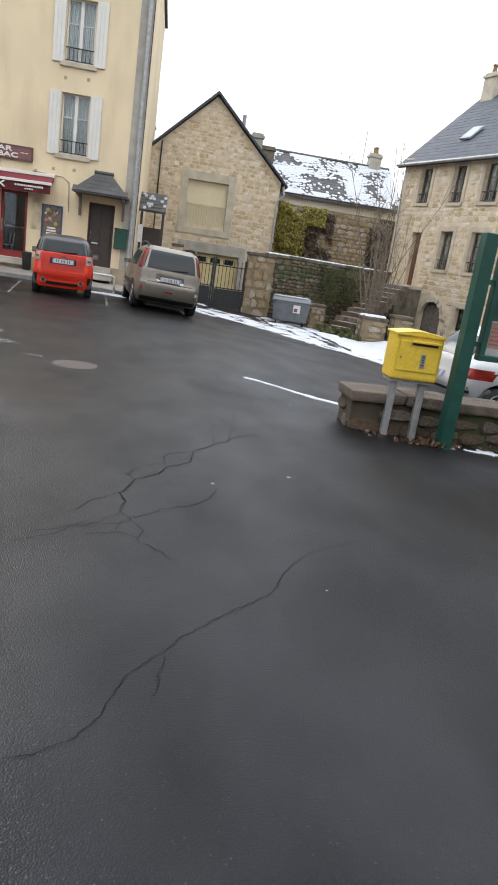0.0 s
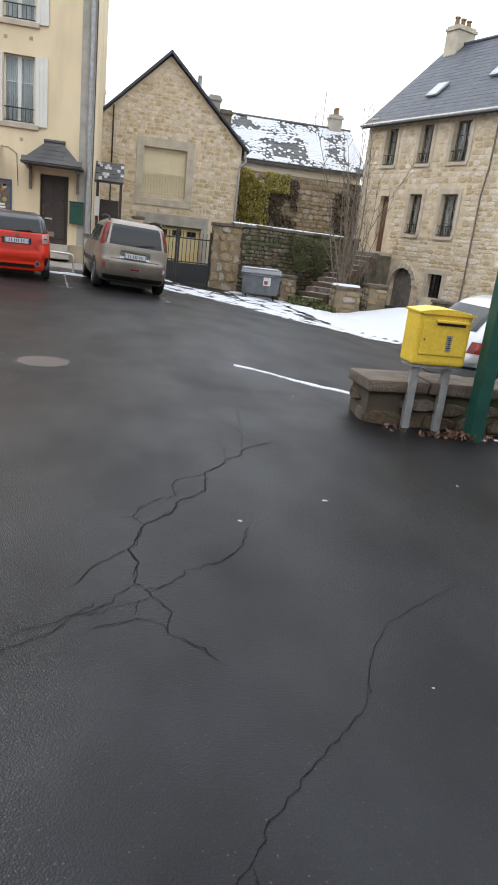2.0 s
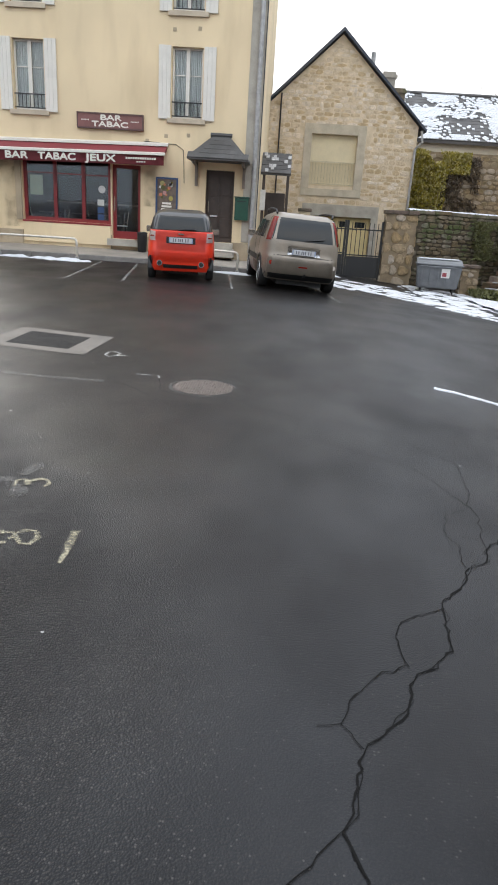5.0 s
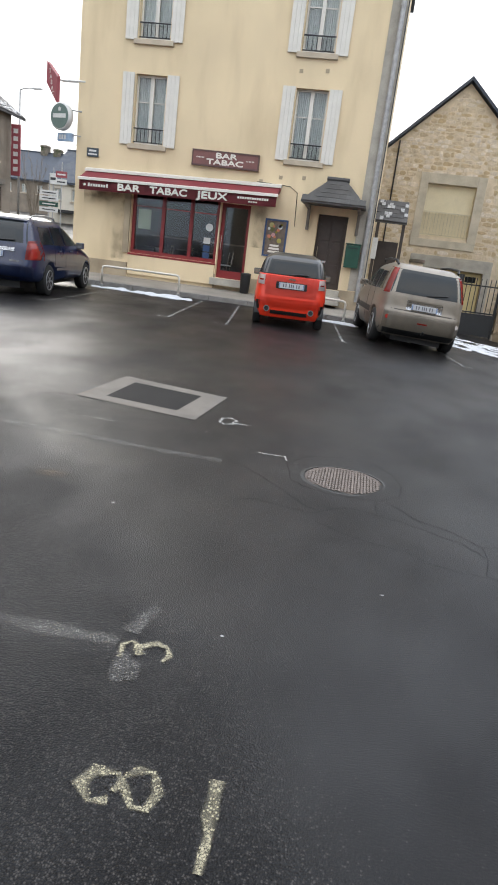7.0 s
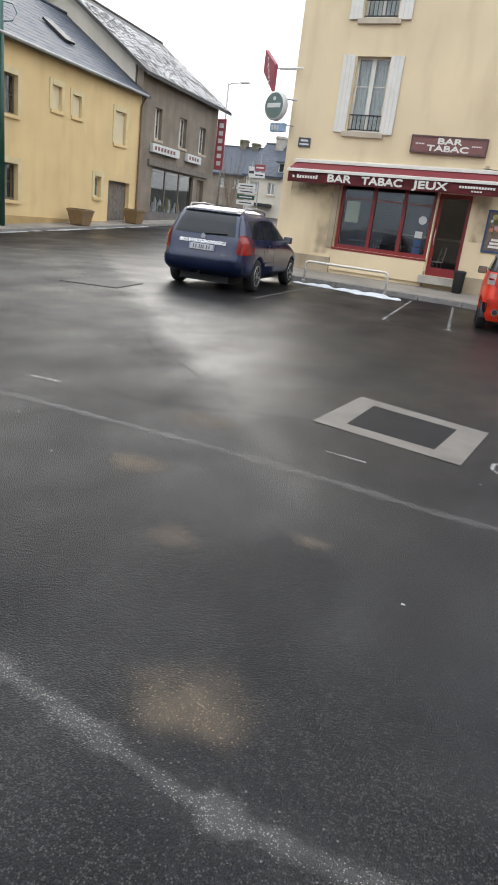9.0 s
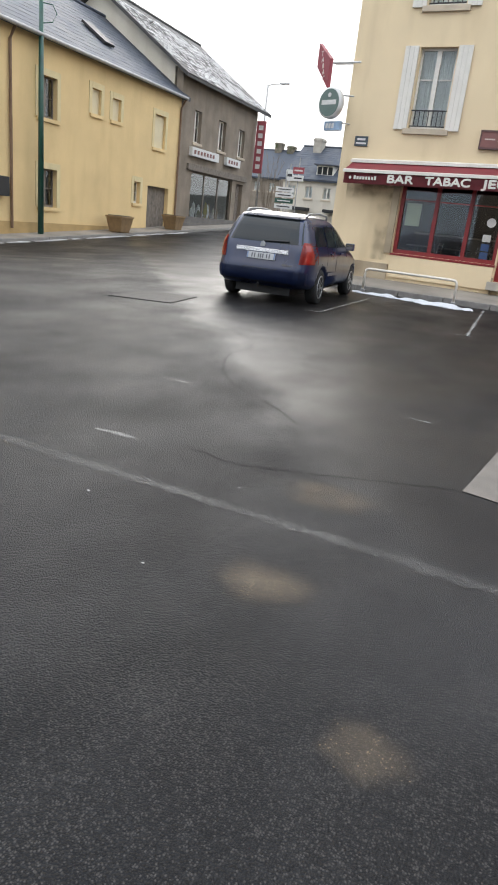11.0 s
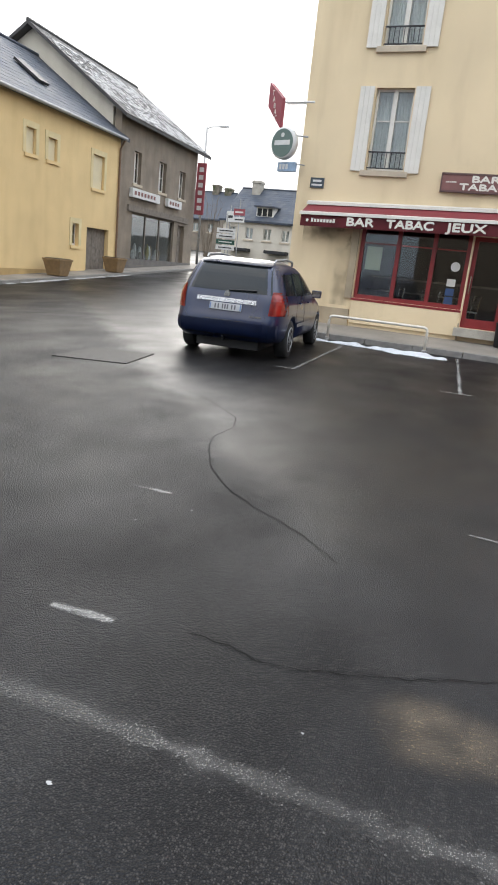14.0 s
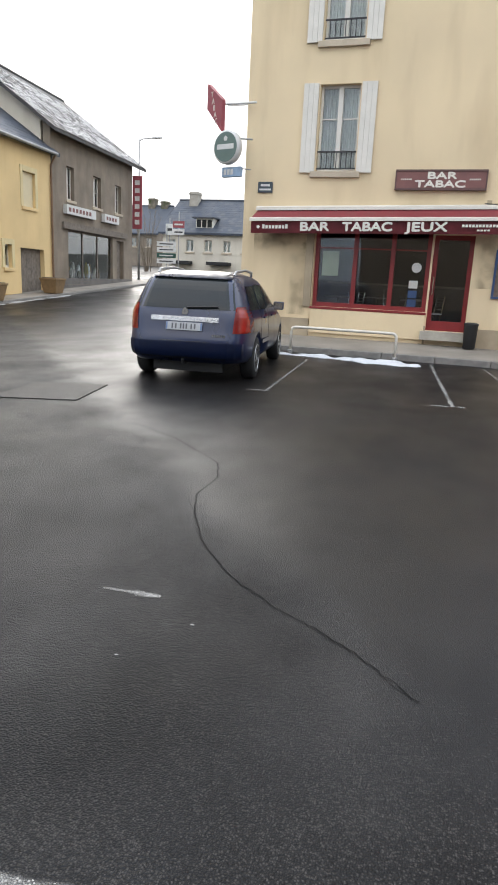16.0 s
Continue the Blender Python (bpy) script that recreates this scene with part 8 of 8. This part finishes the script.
def collar():
    s = thing("trench_patch", Matrix.Identity(4), "square of darker asphalt framed by a pale concrete collar", "patch")
    outer = [(-3.57, 9.78), (-2.42, 9.68), (-2.34, 10.68), (-3.50, 10.88)]
    inner = [(-3.34, 9.93), (-2.64, 9.87), (-2.58, 10.55), (-3.32, 10.66)]
    bm = B()
    o = [bm.verts.new(on_ground(x, y, 0.006)) for x, y in outer]
    i = [bm.verts.new(on_ground(x, y, 0.006)) for x, y in inner]
    for k in range(4):
        bm.faces.new((o[k], o[(k + 1) % 4], i[(k + 1) % 4], i[k]))
    part("collar", bm, TRENCH_PAINT, s)
    bm = B()
    bm.faces.new([bm.verts.new(on_ground(x, y, 0.005)) for x, y in inner])
    part("infill", bm, mat("dark_new_asphalt", (0.007, 0.007, 0.0075), 0.7, 0.3, 5, 0.5, 110, spec=0.2), s)


collar()


def manhole(x, y, r):
    s = thing("manhole_cover", on_ground(x, y, 0.0), "round cast-iron manhole cover with raised studs", "manhole cover")
    bm = B()
    lathe(bm, [(r * 1.10, -0.02), (r * 1.10, 0.006), (r * 1.01, 0.008), (r * 1.01, -0.02)], 40)
    part("frame", bm, BLACK_IRON, s)
    bm = B()
    lathe(bm, [(r * 0.985, -0.02), (r * 0.985, 0.006), (0.001, 0.006)], 40)
    cov = part("cover", bm, mat("worn_iron", (0.085, 0.065, 0.055), 0.65, 0.3, 12, 0.3, 90, metal=0.1), s)
    bm = B()
    n = 13
    for i in range(-n, n + 1):
        for j in range(-n, n + 1):
            px, py = i * r / n, j * r / n
            if math.hypot(px, py) < r * 0.92:
                a = 0.6 if (i + j) % 2 else -0.7
                box(bm, -0.016, 0.016, -0.006, 0.006, 0.006, 0.011, 0.0, pose(px, py, 0, 0, 0, math.degrees(a)))
    part("studs", bm, mat("polished_studs", (0.20, 0.165, 0.145), 0.6, 0.25, 20, 0.1, 90, metal=0.15), cov, "", False, "stuff")


manhole(-1.07, 8.86, 0.29)


def crack(pts, width, seed, label="dark crack in the asphalt"):
    bm = B()
    ribbon(bm, pts, width * 0.30, 0.0035, 0.010, seed, 0.03)
    if width >= 0.016:
        ribbon(bm, [(x + 0.006 * math.sin(3 * x + seed), y + 0.008 * math.cos(4 * y)) for x, y in pts], width * 0.12, 0.0032, 0.014, seed + 40, 0.05)
    tagged(part("crack", bm, CRACK, None, label), "", "crack", "cracks in the asphalt")


# the long crack that runs towards the manhole, with its loops and side branches
crack([(0.94, 6.25), (0.79, 6.12), (0.66, 6.0), (0.61, 5.83), (0.49, 5.74), (0.43, 5.58), (0.3, 5.42), (0.29, 5.32), (0.26, 5.1), (0.16, 4.97), (0.1, 4.94), (0.07, 4.84), (0.04, 4.74), (-0.03, 4.66), (-0.12, 4.57), (-0.15, 4.42), (-0.19, 4.3), (-0.15, 4.17), (-0.17, 4.06), (-0.17, 3.99)], 0.018, 1)
crack([(0.29, 5.37), (0.14, 5.28), (0.08, 5.21), (0.07, 5.06), (0.09, 4.98)], 0.011, 2)
crack([(0.08, 4.98), (-0.06, 4.89), (-0.14, 4.77), (-0.17, 4.68), (-0.14, 4.6), (-0.12, 4.57)], 0.012, 3)
crack([(-0.17, 4.68), (-0.24, 4.66)], 0.008, 4)
crack([(0.61, 5.83), (0.65, 6.06), (0.71, 6.35), (0.69, 6.5)], 0.011, 5)
crack([(0.48, 5.74), (0.51, 5.97), (0.46, 6.06), (0.53, 6.32), (0.65, 6.42)], 0.010, 6)
crack([(0.66, 6.06), (0.54, 6.08)], 0.008, 7)
crack([(-0.19, 4.3), (-0.23, 4.26), (-0.29, 4.21), (-0.34, 4.15), (-0.38, 4.05), (-0.4, 4.0), (-0.44, 3.95)], 0.013, 8)
crack([(0.44, 4.61), (0.38, 4.43), (0.32, 4.31), (0.25, 4.23), (0.15, 4.16), (0.06, 4.11), (-0.01, 4.0), (-0.07, 3.95), (-0.13, 3.94)], 0.013, 9)
crack([(-0.14, 3.97), (-0.17, 3.99), (-0.23, 3.92), (-0.27, 3.85), (-0.3, 3.82), (-0.35, 3.77), (-0.42, 3.74), (-0.62, 3.62)], 0.012, 10)
crack([(-0.11, 3.92), (-0.13, 3.86), (-0.19, 3.83), (-0.24, 3.81), (-0.36, 3.74)], 0.010, 11)
crack([(-0.13, 3.94), (-0.11, 3.92), (-0.06, 3.81), (-0.02, 3.77), (-0.04, 3.69), (-0.05, 3.62), (0.01, 3.58), (0.04, 3.55), (0.12, 3.47)], 0.012, 12)
crack([(-0.05, 3.64), (-0.07, 3.67), (-0.11, 3.71), (-0.16, 3.73), (-0.21, 3.71), (-0.26, 3.69), (-0.34, 3.66)], 0.011, 13)
crack([(-0.17, 3.74), (-0.17, 3.78), (-0.16, 3.85)], 0.008, 14)
crack([(-0.95, 3.4), (-0.7, 3.5), (-0.48, 3.63), (-0.43, 3.7), (-0.39, 3.77), (-0.33, 3.84)], 0.011, 15)
crack([(1.43, 4.12), (1.12, 3.91), (0.87, 3.73), (0.7, 3.46), (0.66, 3.34), (0.57, 3.19), (0.38, 3.01), (0.31, 2.93), (0.16, 2.78), (0.1, 2.67), (-0.03, 2.51), (-0.07, 2.41), (-0.13, 2.26), (-0.18, 2.17), (-0.29, 2.1), (-0.55, 2.0)], 0.009, 16, "hairline crack across the asphalt")
crack([(0.09, 2.64), (0.07, 2.45), (0.05, 2.37)], 0.007, 17, "hairline crack across the asphalt")
# cracks spreading from the manhole
crack([(-1.8, 8.04), (-1.6, 8.13), (-1.41, 8.09), (-1.25, 8.07), (-1.02, 8.3)], 0.011, 18)
crack([(-2.02, 9.0), (-1.88, 8.81), (-1.78, 8.75), (-1.52, 8.49), (-1.28, 8.18), (-1.2, 8.14)], 0.011, 19)
crack([(-1.21, 7.93), (-1.06, 7.83), (-0.9, 7.75), (-0.67, 7.69), (-0.56, 7.58), (-0.41, 7.53), (-0.28, 7.53)], 0.011, 20)
crack([(-0.99, 8.29), (-0.83, 8.24), (-0.65, 8.16), (-0.48, 8.05), (-0.34, 7.96), (-0.24, 7.8)], 0.013, 21)
crack([(-0.77, 8.54), (-0.57, 8.24), (-0.37, 8.13), (-0.24, 7.95), (-0.02, 8.02), (0.4, 7.75), (0.8, 7.2), (0.75, 6.7), (0.69, 6.5)], 0.012, 22)
crack([(-0.24, 7.95), (-0.22, 7.78), (-0.28, 7.55), (0.05, 7.3), (0.5, 7.0), (0.71, 6.4)], 0.010, 23)
crack([(-1.51, 9.06), (-1.44, 8.67), (-1.29, 8.55), (-1.11, 8.51), (-0.83, 8.53), (-0.67, 8.68), (-0.65, 8.93), (-0.7, 9.16), (-0.83, 9.37), (-1.1, 9.42), (-1.38, 9.3), (-1.51, 9.06)], 0.011, 24)
crack([(-0.83, 8.51), (-0.84, 8.24)], 0.009, 25)
crack([(-5.19, 9.23), (-5.05, 9.23), (-4.91, 9.20), (-4.77, 9.20), (-4.60, 9.28), (-4.4, 9.36), (-3.6, 9.78)], 0.016, 26)
crack([(-10.6, 15.0), (-9.9, 14.3), (-9.0, 14.3), (-8.32, 13.94), (-7.75, 13.8), (-7.22, 13.46), (-6.61, 12.88), (-6.47, 12.5), (-6.46, 12.05), (-6.33, 11.7), (-6.11, 11.29), (-5.89, 11.02), (-5.73, 10.86), (-5.49, 10.7), (-5.31, 10.6), (-5.1, 10.45), (-4.85, 10.23)], 0.016, 27, "wandering joint between two layers of asphalt")


def rough_patch():
    """A rectangular repair of pale, coarse asphalt in the road, a little proud of it."""
    s = thing("repair_patch", Matrix.Identity(4), "pale coarse rectangular repair in the road", "patch")
    q = [(-9.95, 14.25), (-9.0, 14.6), (-9.25, 15.75), (-10.1, 15.4)]
    bm = B()
    top = [bm.verts.new(on_ground(x, y, 0.012)) for x, y in q]
    low = [bm.verts.new(on_ground(x, y, -0.02)) for x, y in q]
    bm.faces.new(top)
    for k in range(4):
        bm.faces.new((low[k], low[(k + 1) % 4], top[(k + 1) % 4], top[k]))
    part("surface", bm, mat("pale_coarse_asphalt", (0.040, 0.037, 0.034), 0.6, 0.4, 9, 0.6, 100, spec=0.3), s)


rough_patch()


def dust_patch(x, y, rx, ry, seed, material, label, category="grit"):
    """A thin ragged film of grit on the asphalt."""
    bm = B()
    n = 40
    rings = []
    for f in (0.0, 0.5, 1.0):
        rings.append([bm.verts.new(on_ground(x + f * rx * math.cos(t) * (1 + 0.35 * noise.noise((math.cos(t) * 1.5, math.sin(t) * 1.5, seed))), y + f * ry * math.sin(t) * (1 + 0.35 * noise.noise((math.cos(t) * 1.5, math.sin(t) * 1.5, seed + 9.0))), 0.0028)) for t in (6.2832 * k / n for k in range(n))] if f else [bm.verts.new(on_ground(x, y, 0.0028))])
    uv = bm.loops.layers.uv.verify()
    for k in range(n):
        for q, us in (((rings[0][0], rings[1][k], rings[1][(k + 1) % n]), (0.5, 0.75, 0.75)), ((rings[1][k], rings[2][k], rings[2][(k + 1) % n], rings[1][(k + 1) % n]), (0.75, 1.0, 1.0, 0.75))):
            for lp, u in zip(bm.faces.new(q).loops, us):
                lp[uv].uv = (u, 0.5)
    tagged(part("grit", bm, material, None, label), "", category, "", "stuff")


for k_, (x_, y_, r_) in enumerate(((-2.76, 6.58, 0.22), (-4.18, 9.13, 0.24), (-4.05, 8.11, 0.20), (-3.40, 7.48, 0.13), (-2.86, 7.86, 0.10))):
    dust_patch(x_, y_, r_ * 1.35, r_ * 1.05, k_ * 1.7, SAND_DUST, "pale sandy grit washed onto the asphalt")


def snow_bit(x, y, r, seed):
    """A small flattened lump of old snow."""
    rng = random.Random(seed)
    bm = B()
    n = 9
    prof = []
    rim = [bm.verts.new(on_ground(x + r * rng.uniform(0.6, 1.2) * math.cos(6.283 * k / n), y + 0.7 * r * rng.uniform(0.6, 1.2) * math.sin(6.283 * k / n), 0.001)) for k in range(n)]
    mid = [bm.verts.new(Vector(v.co) * 0.45 + Vector(on_ground(x, y, r * 0.35)) * 0.55) for v in rim]
    for k in range(n):
        bm.faces.new((rim[k], rim[(k + 1) % n], mid[(k + 1) % n], mid[k]))
    bm.faces.new(mid)
    tagged(part("snow_lump", bm, SNOW_DIRTY, None, "small lump of melting snow", True), "", "snow", "snow lumps")


rng_ = random.Random(77)
for k_, (x_, y_, r_) in enumerate(((1.02, 5.10, 0.045), (0.41, 4.70, 0.04), (-5.17, 8.34, 0.05), (-4.52, 7.93, 0.045), (-4.6, 8.9, 0.03), (-6.0, 10.1, 0.035), (1.55, 8.0, 0.05), (-2.35, 7.6, 0.03), (-1.6, 4.9, 0.025), (-1.2, 5.0, 0.02), (2.2, 5.6, 0.03))):
    snow_bit(x_, y_, r_ * (0.45 if x_ > -4 else 0.22), k_)
for k_ in range(26):
    snow_bit(rng_.uniform(-6.5, 2.5), rng_.uniform(2.2, 12.0), rng_.uniform(0.005, 0.011), 100 + k_)


def snow_field(name, label, x0, x1, y0, y1, inside, step=0.14, thick=0.05, level=-0.05, seed=0.0, scale=1.3, material=None, base=None):
    """A sheet of melting snow: cells where inside() holds and the melt pattern has left some."""
    base = base or ground_z
    bm = B()
    grid = {}
    nx, ny = int((x1 - x0) / step), int((y1 - y0) / step)

    def amount(i, j):
        x, y = x0 + i * step, y0 + j * step
        s = inside(x, y)
        if s <= 0:
            return -1.0
        return s + 0.8 * noise.noise((x * scale, y * scale * 1.7, seed)) + 0.35 * noise.noise((x * 4.5, y * 4.5, seed + 3)) - level
    val = {(i, j): amount(i, j) for i in range(nx + 1) for j in range(ny + 1)}

    def v(i, j):
        if (i, j) not in grid:
            x, y, a = x0 + i * step, y0 + j * step, val[(i, j)]
            x += 0.5 * step * noise.noise((x * 7, y * 7, 2.0))
            y += 0.5 * step * noise.noise((x * 7, y * 7, 9.0))
            grid[(i, j)] = bm.verts.new((x, y, base(x, y) + (min(thick, 0.012 + a * thick) if a > 0 else -0.012)))
        return grid[(i, j)]
    for i in range(nx):
        for j in range(ny):
            q = ((i, j), (i + 1, j), (i + 1, j + 1), (i, j + 1))
            if sum(val[k] > 0 for k in q) >= 2:
                bm.faces.new([v(*k) for k in q])
    tagged(part(name, bm, material or SNOW, None, label, True), "", "snow", "", "stuff")


def band(x, y):
    """The strip of snow along the far edge of the square, from the gate to the bank."""
    edge = np.interp(x, (-0.5, 1.0, 3.0, 4.0, 5.2, 6.4, 8.0), (22.5, 20.6, 19.6, 17.8, 16.4, 15.3, 14.0))
    d = y - edge
    if d < 0 or y > 26.0 or x > 7.4:
        return 0.0
    near = min(1.0, d / 0.5) * 0.5
    return near if d < 2.4 or x > 3.6 else near * max(0.05, 1 - (d - 2.4) * 0.35)


snow_field("snow_strip", "half-melted snow along the edge of the square", -0.6, 7.4, 14.2, 26.0, band, 0.08, 0.03, 0.45, 4.0, 1.9)


def bank(x, y):
    edge = np.interp(x, (5.0, 6.4, 8.0, 10.0, 13.0), (18.2, 16.4, 15.2, 15.0, 15.0))
    if y < edge or y > 23.9 or x < 5.2:
        return 0.0
    return min(1.0, (y - edge) / 0.6) * 0.8


snow_field("snow_bank", "smooth bank of snow before the garden", 5.2, 14.0, 14.6, 23.9, bank, 0.2, 0.10, 0.05, 8.0, 0.5, None, lambda x, y: ground_z(x, y) + 0.45 * sstep(7.0, 10.5, x) * sstep(15.0, 19.0, y))


def streak(x, y):
    t = (x - 1.15) / 1.42
    if t < 0 or t > 1:
        return 0.0
    yc = 9.48 - 1.14 * t + 0.04 * math.sin(t * 9)
    return max(0.0, 0.95 - abs(y - yc) / (0.05 + 0.06 * t))


snow_field("snow_streak", "narrow streak of snow left on the asphalt", 1.1, 2.6, 8.1, 9.7, streak, 0.012, 0.014, 0.30, 2.0, 6.0)


def kerb_snow(x, y):
    yc = 21.20 - 0.10 * (x + 8.3)
    w = 0.07 + 0.42 * sstep(-7.2, -6.6, x) * sstep(-5.2, -6.2, x)
    return max(0.0, 0.8 - abs(y - yc) / w) if -8.4 < x < -5.5 else 0.0


snow_field("kerb_snow", "patch of snow along the kerb by the rail", -8.4, -5.3, 20.3, 21.72, kerb_snow, 0.045, 0.08, 0.30, 5.0, 2.6)
snow_field("kerb_snow", "patch of snow behind the red car", -2.6, -1.2, 20.7, 21.7, lambda x, y: max(0.0, 0.7 - abs(y - 21.25) / 0.25), 0.06, 0.05, 0.0, 7.0, 1.5)
snow_field("wall_snow", "thawing snow and litter at the foot of the low wall", 3.0, 6.5, 6.75, 7.24, lambda x, y: max(0.0, 0.62 - abs(y - 7.06) / 0.26), 0.028, 0.015, 0.5, 6.0, 9.0)
snow_field("wall_top_snow", "snow lying on the retaining wall", 3.6, 9.6, 25.8, 30.4, lambda x, y: 0.7 if abs(y - (26.38 + (x - 3.78) * 0.625)) < 0.22 else 0.0, 0.09, 0.05, 0.05, 3.0, 1.2, None, lambda x, y: 1.915)
snow_field("street_snow", "line of dirty snow along the street kerb", -21.5, -19.6, 19.5, 34.0, lambda x, y: max(0.0, 0.6 - abs(x + 20.1 + (y - 19.0) * 0.0963) / 0.16), 0.1, 0.04, 0.1, 9.0, 0.8, SNOW_DIRTY)
snow_field("pier_snow", "snow caps on the garden piers", 7.0, 9.1, 23.8, 24.7, lambda x, y: 0.7 if (7.1 < x < 8.0 and 23.92 < y < 24.5) else 0.0, 0.08, 0.05, 0.0, 9.0, 1.0, None, lambda x, y: 0.23)
